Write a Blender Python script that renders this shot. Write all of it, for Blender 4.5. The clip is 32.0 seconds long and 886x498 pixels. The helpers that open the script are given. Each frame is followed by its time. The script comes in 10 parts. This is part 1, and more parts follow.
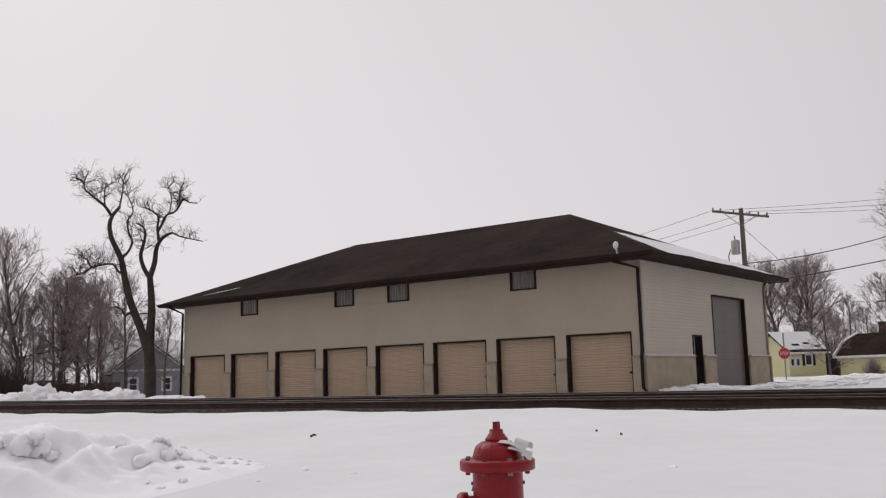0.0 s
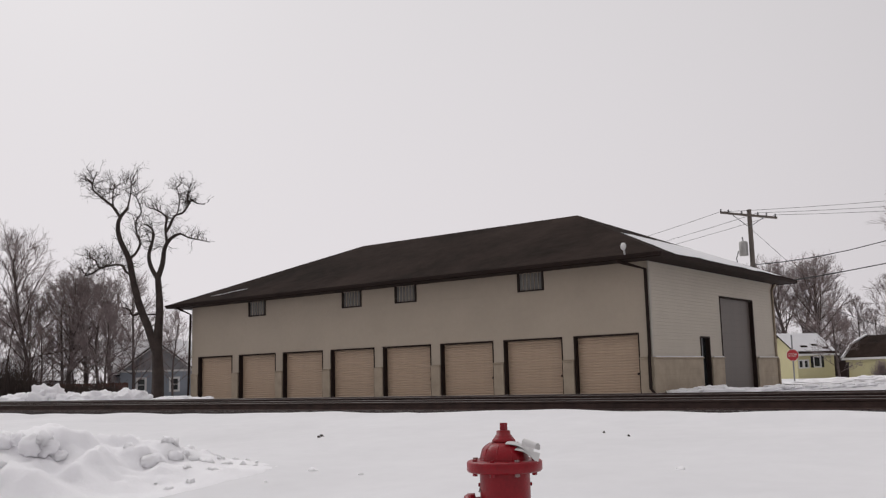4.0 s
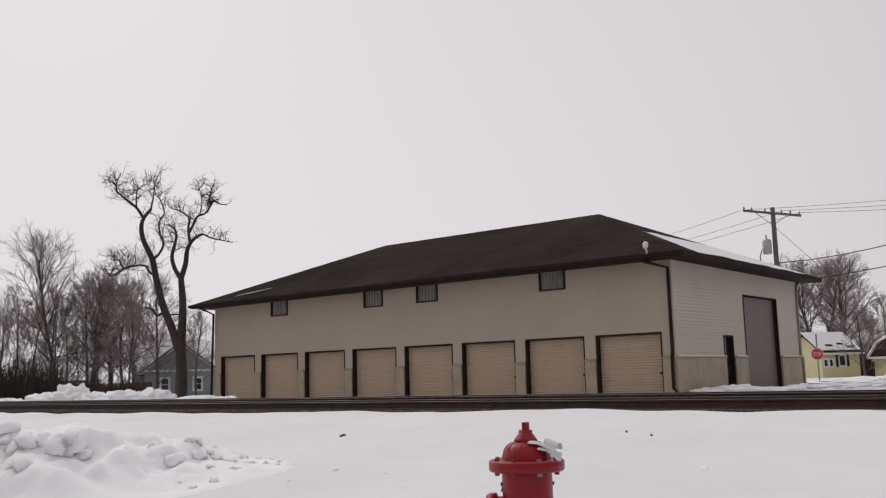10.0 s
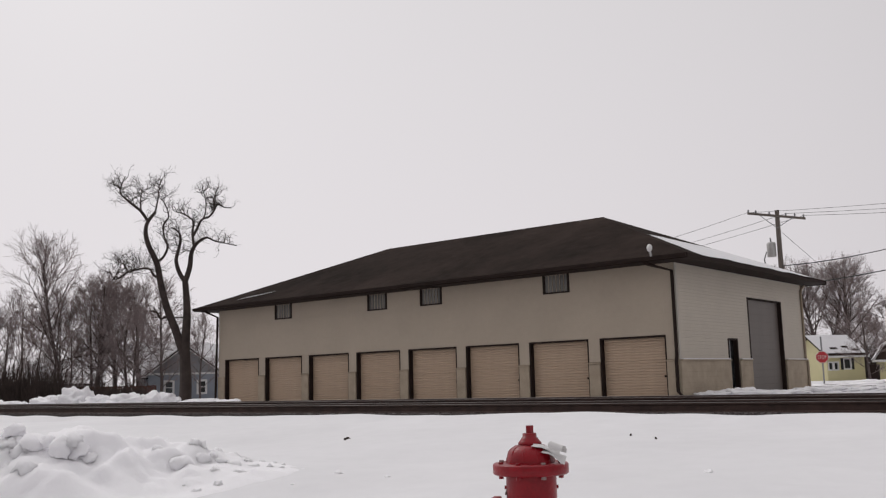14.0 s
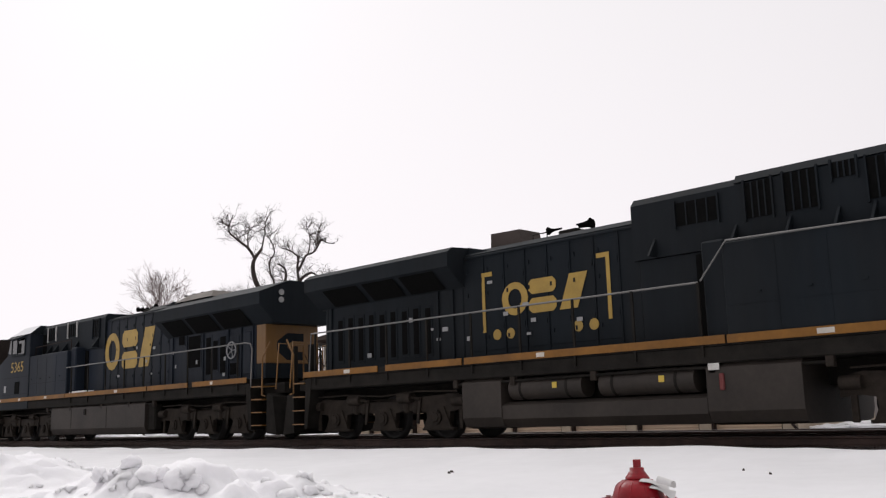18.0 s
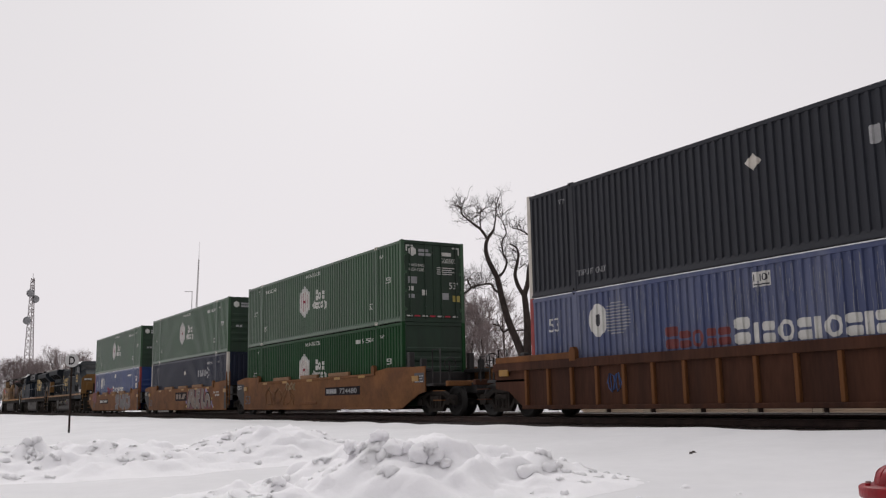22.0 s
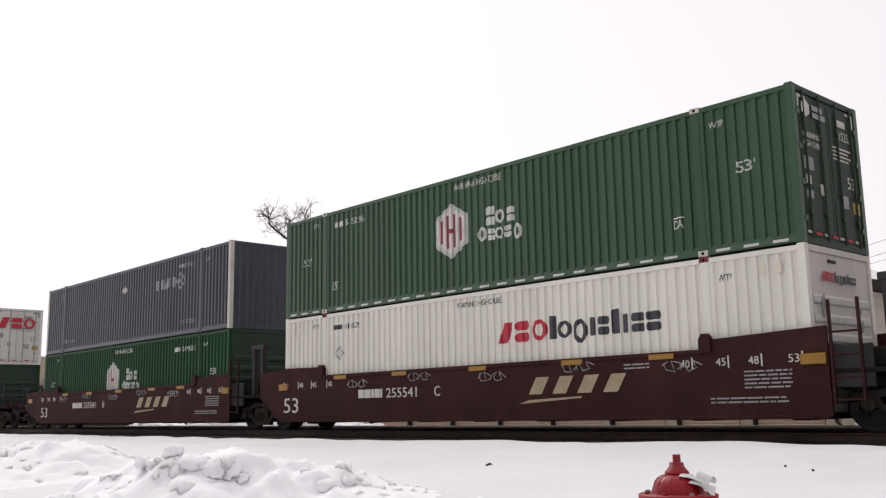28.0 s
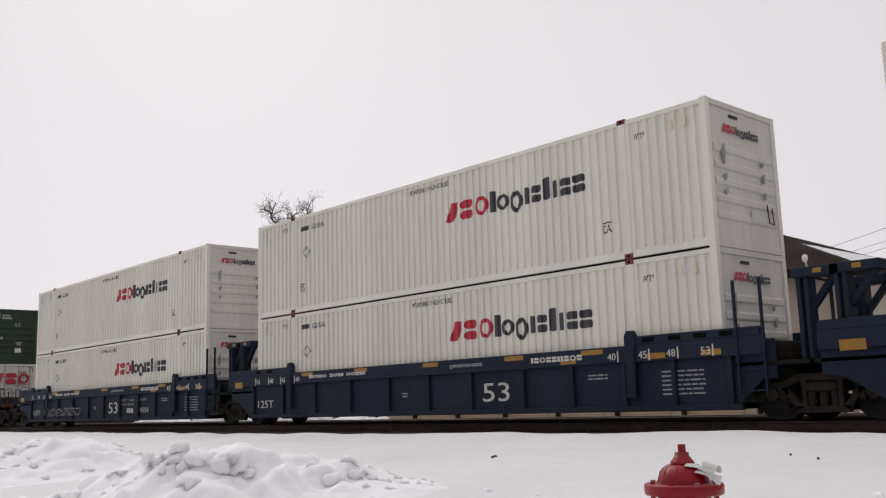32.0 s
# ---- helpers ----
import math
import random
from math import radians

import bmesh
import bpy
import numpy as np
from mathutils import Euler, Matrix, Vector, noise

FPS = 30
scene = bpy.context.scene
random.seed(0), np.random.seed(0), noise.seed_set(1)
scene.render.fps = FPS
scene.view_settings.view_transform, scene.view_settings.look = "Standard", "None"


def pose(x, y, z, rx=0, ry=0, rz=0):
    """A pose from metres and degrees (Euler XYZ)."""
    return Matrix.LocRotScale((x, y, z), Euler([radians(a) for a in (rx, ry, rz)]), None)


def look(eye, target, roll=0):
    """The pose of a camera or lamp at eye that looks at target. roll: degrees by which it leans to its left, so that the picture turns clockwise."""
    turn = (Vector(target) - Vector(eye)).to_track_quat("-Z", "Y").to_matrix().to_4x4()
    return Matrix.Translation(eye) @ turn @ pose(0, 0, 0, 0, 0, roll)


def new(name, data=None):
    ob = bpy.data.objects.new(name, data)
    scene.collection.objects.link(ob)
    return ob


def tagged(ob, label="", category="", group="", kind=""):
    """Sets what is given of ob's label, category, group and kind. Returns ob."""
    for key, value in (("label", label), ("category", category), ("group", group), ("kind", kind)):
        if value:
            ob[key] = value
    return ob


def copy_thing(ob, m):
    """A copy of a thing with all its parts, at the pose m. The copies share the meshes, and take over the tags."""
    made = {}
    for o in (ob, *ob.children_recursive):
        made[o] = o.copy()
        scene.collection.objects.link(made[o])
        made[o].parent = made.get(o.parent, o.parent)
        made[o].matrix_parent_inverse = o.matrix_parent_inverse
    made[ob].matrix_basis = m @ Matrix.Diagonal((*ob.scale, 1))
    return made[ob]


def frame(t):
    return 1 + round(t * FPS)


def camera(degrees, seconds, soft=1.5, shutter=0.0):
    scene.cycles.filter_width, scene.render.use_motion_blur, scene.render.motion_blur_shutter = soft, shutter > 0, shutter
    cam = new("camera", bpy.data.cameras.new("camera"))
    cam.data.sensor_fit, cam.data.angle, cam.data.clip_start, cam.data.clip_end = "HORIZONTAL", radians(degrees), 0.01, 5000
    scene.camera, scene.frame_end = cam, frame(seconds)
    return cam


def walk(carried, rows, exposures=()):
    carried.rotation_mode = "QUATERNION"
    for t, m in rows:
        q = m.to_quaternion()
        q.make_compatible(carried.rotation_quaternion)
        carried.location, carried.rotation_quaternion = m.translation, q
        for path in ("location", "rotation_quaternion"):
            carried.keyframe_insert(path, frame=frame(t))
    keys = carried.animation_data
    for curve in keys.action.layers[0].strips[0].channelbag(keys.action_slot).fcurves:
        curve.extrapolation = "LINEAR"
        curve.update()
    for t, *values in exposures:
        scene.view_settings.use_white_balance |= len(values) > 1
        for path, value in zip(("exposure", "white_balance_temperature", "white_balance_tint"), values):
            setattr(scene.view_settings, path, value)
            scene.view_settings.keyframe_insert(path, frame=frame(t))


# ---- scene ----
EYE = Vector((0, 0, 0.49))


def aim(yaw, pitch, roll):
    """Camera pose at the tripod: yaw to the left of the track's normal, pitch up, roll."""
    y, p = radians(yaw), radians(pitch)
    way = Vector((-math.sin(y) * math.cos(p), math.cos(y) * math.cos(p), math.sin(p)))
    return look(EYE, EYE + way, roll)


cam = camera(50.63, 32.0, soft=1.25)
AIM = [
    (0, 36.83, 7.78, -1.67), (0.5, 36.88, 7.82, -1.62), (1, 37.00, 7.83, -1.60), (1.5, 37.03, 7.84, -1.60),
    (2, 37.07, 7.86, -1.87), (2.5, 37.07, 7.88, -1.96), (3, 37.12, 7.90, -1.70), (3.5, 37.21, 7.88, -1.61),
    (5.5, 37.61, 7.89, -1.61), (6, 37.68, 7.94, -1.80), (6.5, 37.83, 7.89, -1.83), (7, 38.02, 7.87, -1.85),
    (7.5, 38.10, 7.85, -1.65), (8, 38.27, 7.85, -1.70), (8.5, 38.38, 7.89, -1.57), (9, 38.43, 7.88, -1.56),
    (9.5, 38.51, 7.89, -1.62), (10, 38.59, 7.86, -1.60), (10.5, 38.67, 7.86, -1.49), (11, 38.70, 7.90, -1.50),
    (11.5, 38.72, 7.92, -1.58), (12, 38.82, 7.90, -1.44), (12.5, 38.84, 7.92, -1.69), (13, 38.84, 7.95, -1.66),
    (13.5, 38.82, 8.01, -1.61), (15.5, 39.30, 8.41, -1.85), (16, 40.43, 8.78, -1.82), (16.5, 42.04, 9.12, -1.97),
    (17, 42.65, 9.16, -2.11), (17.5, 43.66, 9.61, -1.65), (18, 44.98, 10.19, -1.65), (18.5, 46.93, 10.76, -1.63), (18.7, 49.32, 10.94, -1.31),
    (19, 52.42, 11.05, -0.84), (19.2, 54.80, 10.98, -0.78), (19.5, 56.41, 10.77, -0.71), (20, 58.70, 10.34, -0.07), (20.5, 59.60, 10.05, -0.69),
    (21, 59.67, 9.85, -1.25), (21.5, 59.40, 9.51, -1.41), (22, 59.29, 9.21, -1.08), (22.5, 59.25, 8.97, -1.05),
    (23, 59.22, 8.85, -0.86), (23.5, 58.11, 8.81, -0.52), (24, 54.18, 8.80, -0.88), (24.2, 51.40, 8.71, -0.70), (24.5, 48.50, 8.73, -0.58),
    (25, 46.78, 9.09, -1.31), (25.5, 46.37, 9.21, -1.46), (27.5, 47.22, 9.43, -1.13), (28, 47.40, 9.79, -1.03),
    (28.5, 47.20, 10.13, -1.58), (29, 46.81, 10.22, -1.28), (29.5, 46.98, 10.45, -1.14), (30, 46.52, 10.38, -1.27),
    (30.5, 46.60, 9.98, -1.42), (31, 46.85, 9.61, -1.61), (31.5, 47.56, 9.42, -1.55), (32, 47.58, 9.37, -1.74),
]
walk(cam, [(t, aim(y, p, r)) for t, y, p, r in AIM],
     exposures=((0, 0.02), (13.5, 0.02), (15.5, 0.1), (16.0, 0.3), (17.0, 0.45), (18.5, 0.32), (19.5, 0.12), (21.5, 0.12), (23.3, 0.13), (24.0, 0.08), (24.5, 0.47), (25.0, 0.80), (25.5, 0.80), (28.0, 0.5), (30.0, 0.38), (32.0, 0.15)))

# ---- light: a flat winter overcast ----
world = bpy.data.worlds.new("overcast_sky")
scene.world = world
world.use_nodes = True
wn, wl = world.node_tree.nodes, world.node_tree.links
wn.clear()
w_out = wn.new("ShaderNodeOutputWorld")
w_bg = wn.new("ShaderNodeBackground")
w_sky = wn.new("ShaderNodeTexSky")
w_sky.sky_type = "NISHITA"
w_sky.sun_disc = False
w_sky.sun_elevation, w_sky.sun_rotation = radians(32), radians(-62)
w_sky.dust_density, w_sky.air_density = 4.0, 1.0
w_hsv = wn.new("ShaderNodeHueSaturation")
w_hsv.inputs["Saturation"].default_value = 0.1
w_hsv.inputs["Value"].default_value = 0.06
w_mix = wn.new("ShaderNodeMixRGB")
w_mix.inputs[0].default_value = 0.97
w_geo = wn.new("ShaderNodeTexCoord")
w_sep = wn.new("ShaderNodeSeparateXYZ")
# cloud deck: even towards the horizon, brighter overhead
w_ramp = wn.new("ShaderNodeValToRGB")
els = w_ramp.color_ramp.elements
els[0].position, els[0].color = 0.0, (0.75, 0.711, 0.738, 1)
els[1].position, els[1].color = 1.0, (1.33, 1.29, 1.31, 1)
for pos, c in ((0.42, (0.71, 0.684, 0.702)), (0.62, (0.965, 0.932, 0.95))):
    e = els.new(pos)
    e.color = (*c, 1)
# the hidden sun: the deck dims away from it
w_dot = wn.new("ShaderNodeVectorMath")
w_dot.operation = "DOT_PRODUCT"
w_dot.inputs[1].default_value = (-0.90, 0.40, 0.20)
w_dim = wn.new("ShaderNodeMapRange")
w_dim.interpolation_type = "SMOOTHSTEP"
w_dim.inputs["From Min"].default_value, w_dim.inputs["From Max"].default_value = -0.25, 1.0
w_dim.inputs["To Min"].default_value, w_dim.inputs["To Max"].default_value = 0.52, 1.0
w_mul = wn.new("ShaderNodeMixRGB")
w_mul.blend_type = "MULTIPLY"
w_mul.inputs[0].default_value = 1.0
wl.new(w_geo.outputs["Generated"], w_sep.inputs[0])
wl.new(w_geo.outputs["Generated"], w_dot.inputs[0])
wl.new(w_dot.outputs["Value"], w_dim.inputs["Value"])
wl.new(w_sep.outputs["Z"], w_ramp.inputs[0])
wl.new(w_ramp.outputs[0], w_mul.inputs[1])
wl.new(w_dim.outputs[0], w_mul.inputs[2])
wl.new(w_sky.outputs[0], w_hsv.inputs["Color"])
wl.new(w_hsv.outputs[0], w_mix.inputs[1])
wl.new(w_mul.outputs[0], w_mix.inputs[2])
wl.new(w_mix.outputs[0], w_bg.inputs[0])
w_bg.inputs[1].default_value = 1.0
wl.new(w_bg.outputs[0], w_out.inputs[0])
sun_data = bpy.data.lights.new("sun", "SUN")
sun_data.energy, sun_data.angle, sun_data.color = 0.55, radians(25), (1.0, 0.97, 0.93)
sun = new("sun", sun_data)
sun.matrix_world = look((-60, 20, 60), (0, 12, 0))

# ---- materials ----
def material(name, color, rough=0.6, metal=0.0, vary=0.25, scale=3.0, tone=None, bump=0.0, bump_scale=40.0,
             grime=0.0, grime_color=(0.05, 0.045, 0.04), streak=False, spec=0.5):
    """A weathered surface: broad and fine variation of its colour, streaks or grime, and fine relief."""
    m = bpy.data.materials.new(name)
    m.use_nodes = True
    nt = m.node_tree
    n, l = nt.nodes, nt.links
    b = n["Principled BSDF"]
    b.inputs["Roughness"].default_value, b.inputs["Metallic"].default_value = rough, metal
    b.inputs["Specular IOR Level"].default_value = spec
    co = n.new("ShaderNodeTexCoord")
    mp = n.new("ShaderNodeMapping")
    mp.inputs["Scale"].default_value = (1.0, 1.0, 0.15) if streak else (1.0, 1.0, 1.0)
    l.new(co.outputs["Object"], mp.inputs[0])
    t1 = n.new("ShaderNodeTexNoise")
    t1.inputs["Scale"].default_value, t1.inputs["Detail"].default_value = scale, 6.0
    l.new(mp.outputs[0], t1.inputs["Vector"])
    t2 = n.new("ShaderNodeTexNoise")
    t2.inputs["Scale"].default_value, t2.inputs["Detail"].default_value = scale * 9, 4.0
    l.new(mp.outputs[0], t2.inputs["Vector"])
    dark = tone or tuple(c * (1 - vary) for c in color)
    mix = n.new("ShaderNodeMixRGB")
    mix.inputs[1].default_value, mix.inputs[2].default_value = (*color, 1), (*dark, 1)
    add = n.new("ShaderNodeMath")
    add.operation = "MULTIPLY_ADD"
    add.inputs[1].default_value = 0.45
    l.new(t2.outputs["Fac"], add.inputs[0])
    l.new(t1.outputs["Fac"], add.inputs[2])
    ramp = n.new("ShaderNodeMapRange")
    ramp.inputs["From Min"].default_value, ramp.inputs["From Max"].default_value = 0.5, 0.95
    l.new(add.outputs[0], ramp.inputs["Value"])
    l.new(ramp.outputs[0], mix.inputs[0])
    last = mix.outputs[0]
    if grime:
        t3 = n.new("ShaderNodeTexNoise")
        t3.inputs["Scale"].default_value, t3.inputs["Detail"].default_value = scale * 0.6, 8.0
        t3.inputs["Roughness"].default_value = 0.7
        l.new(mp.outputs[0], t3.inputs["Vector"])
        g = n.new("ShaderNodeMapRange")
        g.inputs["From Min"].default_value, g.inputs["From Max"].default_value = 0.45, 0.8
        g.inputs["To Max"].default_value = grime
        l.new(t3.outputs["Fac"], g.inputs["Value"])
        gm = n.new("ShaderNodeMixRGB")
        gm.inputs[2].default_value = (*grime_color, 1)
        l.new(g.outputs[0], gm.inputs[0])
        l.new(last, gm.inputs[1])
        last = gm.outputs[0]
    l.new(last, b.inputs["Base Color"])
    if bump:
        t4 = n.new("ShaderNodeTexNoise")
        t4.inputs["Scale"].default_value, t4.inputs["Detail"].default_value = bump_scale, 5.0
        l.new(co.outputs["Object"], t4.inputs["Vector"])
        bp = n.new("ShaderNodeBump")
        bp.inputs["Strength"].default_value, bp.inputs["Distance"].default_value = bump, 0.02
        l.new(t4.outputs["Fac"], bp.inputs["Height"])
        l.new(bp.outputs[0], b.inputs["Normal"])
    return m


def banded(m, axis, pitch, depth, strength=0.6):
    """Adds lap-siding or panel relief to a material: a saw profile along one object axis."""
    n, l = m.node_tree.nodes, m.node_tree.links
    b = n["Principled BSDF"]
    co = n.new("ShaderNodeTexCoord")
    sep = n.new("ShaderNodeSeparateXYZ")
    l.new(co.outputs["Object"], sep.inputs[0])
    d = n.new("ShaderNodeMath")
    d.operation, d.inputs[1].default_value = "DIVIDE", pitch
    l.new(sep.outputs[axis], d.inputs[0])
    fr = n.new("ShaderNodeMath")
    fr.operation = "FRACT"
    l.new(d.outputs[0], fr.inputs[0])
    bp = n.new("ShaderNodeBump")
    bp.invert = True
    bp.inputs["Strength"].default_value, bp.inputs["Distance"].default_value = strength, depth
    l.new(fr.outputs[0], bp.inputs["Height"])
    l.new(bp.outputs[0], b.inputs["Normal"])
    return m


SNOW = material("snow", (0.78, 0.775, 0.792), 0.75, vary=0.09, scale=0.35, bump=0.35, bump_scale=7, spec=0.3)
SNOW_PILE = material("piled_snow", (0.90, 0.89, 0.915), 0.85, vary=0.04, scale=1.2, bump=0.3, bump_scale=22, spec=0.2)
_sn = SNOW_PILE.node_tree.nodes["Principled BSDF"]  # light scatters inside the loose snow
_sn.inputs["Subsurface Weight"].default_value = 0.7
_sn.inputs["Subsurface Radius"].default_value = (1.0, 1.0, 1.0)
_sn.inputs["Subsurface Scale"].default_value = 0.06
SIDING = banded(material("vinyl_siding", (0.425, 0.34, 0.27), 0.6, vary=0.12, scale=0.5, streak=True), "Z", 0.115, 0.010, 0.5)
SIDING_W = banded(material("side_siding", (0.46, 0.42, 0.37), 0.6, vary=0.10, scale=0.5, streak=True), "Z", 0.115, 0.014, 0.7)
STONE = banded(material("wainscot_block", (0.42, 0.345, 0.26), 0.85, vary=0.25, scale=2.0, bump=0.3), "Z", 0.2, 0.012, 0.4)
DOOR_TAN = banded(material("garage_door_paint", (0.42, 0.315, 0.215), 0.5, vary=0.10, scale=0.6, streak=True), "Z", 0.10, 0.012, 0.6)
TRIM_DARK = material("dark_brown_trim", (0.030, 0.020, 0.017), 0.8, vary=0.3, scale=2, spec=0.12)
ROOF = material("asphalt_shingle", (0.044, 0.031, 0.026), 1.0, vary=0.65, scale=0.22, bump=0.5, bump_scale=30, spec=0.05)
# The end wall's boards take a paler tone than the front's.
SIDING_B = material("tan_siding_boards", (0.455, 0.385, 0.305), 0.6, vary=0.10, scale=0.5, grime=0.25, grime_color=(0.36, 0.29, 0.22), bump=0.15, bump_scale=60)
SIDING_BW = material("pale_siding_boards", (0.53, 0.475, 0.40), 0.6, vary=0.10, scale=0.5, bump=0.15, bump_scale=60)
DOOR_SLAT = material("roller_door_slats", (0.48, 0.355, 0.255), 0.5, vary=0.12, scale=0.6, streak=True)
GREY_DOOR = banded(material("grey_steel_door", (0.145, 0.122, 0.108), 0.5, vary=0.15, scale=1.0, streak=True), "Z", 0.30, 0.012, 0.5)
GLASS_DARK = material("dark_window", (0.03, 0.032, 0.034), 0.12, vary=0.4, scale=2)
CURTAIN = material("window_with_blind", (0.19, 0.18, 0.165), 0.25, vary=0.5, scale=4, streak=True)
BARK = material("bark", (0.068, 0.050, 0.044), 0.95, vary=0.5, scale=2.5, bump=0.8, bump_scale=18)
# Far trees: distance haze is lightened into the grey of bark and twigs.
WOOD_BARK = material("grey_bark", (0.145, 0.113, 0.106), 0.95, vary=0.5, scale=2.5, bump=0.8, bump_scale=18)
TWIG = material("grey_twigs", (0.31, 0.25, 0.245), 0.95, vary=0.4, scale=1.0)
BRUSH = material("brown_brush", (0.060, 0.042, 0.036), 0.95, vary=0.5, scale=1.0)
RUST = material("rusty_rail", (0.075, 0.042, 0.034), 0.75, vary=0.5, scale=4, bump=0.3)
RAIL_TOP = material("worn_rail_head", (0.13, 0.115, 0.11), 0.5, metal=0.5, vary=0.2, scale=3)
BALLAST = material("wet_ballast", (0.07, 0.055, 0.052), 0.95, vary=0.6, scale=6, bump=1.0, bump_scale=22)
TIE = material("creosoted_timber", (0.05, 0.036, 0.03), 0.9, vary=0.5, scale=3, bump=0.5)
BLUE_HOUSE = banded(material("blue_grey_siding", (0.26, 0.285, 0.325), 0.6, vary=0.15, scale=0.6), "Z", 0.15, 0.012, 0.5)
GREY_GABLE = material("grey_gable", (0.27, 0.27, 0.28), 0.7, vary=0.2, scale=1)
YELLOW_HOUSE = banded(material("pale_yellow_siding", (0.62, 0.57, 0.33), 0.6, vary=0.1, scale=0.6), "Z", 0.15, 0.012, 0.5)
WHITE_PAINT = material("white_paint", (0.72, 0.71, 0.70), 0.5, vary=0.15, scale=2)
FENCE = material("red_brown_fence", (0.10, 0.045, 0.034), 0.85, vary=0.4, scale=1.2, streak=True)
POLE = material("weathered_pole", (0.20, 0.17, 0.15), 0.9, vary=0.4, scale=3, streak=True, bump=0.4)
GREY_METAL = material("galvanised_grey", (0.32, 0.32, 0.33), 0.45, metal=0.6, vary=0.2, scale=3)
PALE_METAL = material("pale_grey_metal", (0.55, 0.54, 0.53), 0.5, metal=0.2, vary=0.2, scale=2)
WIRE = material("black_cable", (0.12, 0.12, 0.12), 0.6, vary=0.1)
HYD_RED = material("red_hydrant_enamel", (0.29, 0.003, 0.011), 0.34, vary=0.4, scale=8, bump=0.12, bump_scale=60, spec=0.35)
HYD_BOLT = material("worn_bolt", (0.34, 0.25, 0.24), 0.45, metal=0.4, vary=0.3, scale=20)
SIGN_RED = material("sign_red", (0.45, 0.03, 0.04), 0.5, vary=0.15)
TAN_WALL = material("tan_metal_wall", (0.45, 0.39, 0.30), 0.6, vary=0.15, scale=0.4, streak=True)
CONCRETE = material("pale_concrete", (0.42, 0.40, 0.38), 0.85, vary=0.2, scale=0.6, streak=True)
CHIMNEY = material("sooty_brick_chimney", (0.10, 0.075, 0.075), 0.85, vary=0.4, scale=2)
TOWER_RED = material("mast_steel", (0.33, 0.29, 0.29), 0.6, metal=0.3, vary=0.2)
# train
UP_YELLOW = material("sooty_armour_yellow", (0.30, 0.188, 0.100), 0.7, vary=0.3, scale=0.6, grime=0.75, grime_color=(0.13, 0.083, 0.045), spec=0.2)
UP_SOOT = material("heavily_sooted_yellow", (0.115, 0.070, 0.036), 0.8, vary=0.6, scale=1.1, streak=True, grime=0.95, grime_color=(0.030, 0.023, 0.018), spec=0.15)
# Radiator side: soot, with the overhanging wings' shade darkened into the colour.
UP_UNDERWING = material("scorched_dark_panel", (0.090, 0.056, 0.032), 0.85, vary=0.6, scale=1.2, streak=True, grime=0.8, grime_color=(0.022, 0.018, 0.015), spec=0.1)
UP_GREY = material("sooty_roof_grey", (0.052, 0.045, 0.040), 0.8, vary=0.6, scale=1.0, grime=0.85, grime_color=(0.018, 0.015, 0.014), spec=0.15)
UP_BROWN = material("scorched_brown", (0.055, 0.036, 0.030), 0.75, vary=0.4, scale=1.0, grime=0.5)
LOCO_BLUE = material("dirty_dark_blue", (0.013, 0.0185, 0.029), 0.62, vary=0.4, scale=0.8, streak=True, grime=0.7, grime_color=(0.034, 0.036, 0.039), spec=0.13)
LOCO_DARK = material("dark_locomotive_blue", (0.0095, 0.0135, 0.018), 0.66, vary=0.4, scale=0.8, streak=True, grime=0.45, grime_color=(0.021, 0.021, 0.021), spec=0.12)
LOCO_GOLD = material("locomotive_gold", (0.19, 0.085, 0.010), 0.5, vary=0.3, scale=1.5, streak=True, grime=0.35, grime_color=(0.10, 0.07, 0.04))
LETTER_GOLD = material("lettering_gold", (0.40, 0.255, 0.045), 0.55, vary=0.25, scale=2.5, grime=0.3, grime_color=(0.16, 0.10, 0.04))
TAG_RUST = material("dull_red_spray", (0.17, 0.032, 0.030), 0.65, vary=0.3, scale=3)
STRIPE = material("sill_stripe_yellow", (0.40, 0.18, 0.018), 0.55, vary=0.3, scale=1.2, grime=0.8, grime_color=(0.11, 0.055, 0.022), spec=0.3)
STRIPE_DULL = material("dull_sill_stripe", (0.24, 0.105, 0.016), 0.6, vary=0.35, scale=1.2, grime=0.8, grime_color=(0.07, 0.036, 0.016), spec=0.3)
RAIL_GREY = material("dusty_handrail_grey", (0.17, 0.165, 0.16), 0.6, vary=0.3, scale=4)
# Hatch: the skylight on its top is put into this pale grey.
HATCH_GREY = material("weathered_hatch_grey", (0.22, 0.20, 0.18), 0.75, vary=0.3, scale=1.5, grime=0.5, grime_color=(0.10, 0.085, 0.075), spec=0.2)
CAB_GLASS = material("tinted_cab_glass", (0.012, 0.014, 0.016), 0.08, vary=0.3, scale=2)
LOCO_CAST = material("oily_cast_steel", (0.033, 0.026, 0.021), 0.85, vary=0.55, scale=4, grime=0.5, grime_color=(0.062, 0.047, 0.036), spec=0.2)
FRAME_BLACK = material("grimy_underframe", (0.019, 0.017, 0.015), 0.9, vary=0.5, scale=3, grime=0.4, grime_color=(0.03, 0.025, 0.02), spec=0.15)
TRUCK = material("dusty_truck_steel", (0.034, 0.028, 0.024), 0.85, vary=0.5, scale=4, grime=0.4, grime_color=(0.045, 0.036, 0.029), spec=0.2)
WHEEL = material("wheel_steel", (0.016, 0.014, 0.013), 0.75, metal=0.1, vary=0.4, scale=6)
TANK = material("dusty_fuel_tank", (0.046, 0.037, 0.031), 0.65, vary=0.45, scale=1.2, grime=0.6, grime_color=(0.024, 0.020, 0.018), spec=0.3)
BLACK_GRILLE = material("black_grille", (0.006, 0.006, 0.006), 0.95, vary=0.4, scale=12, spec=0.05)
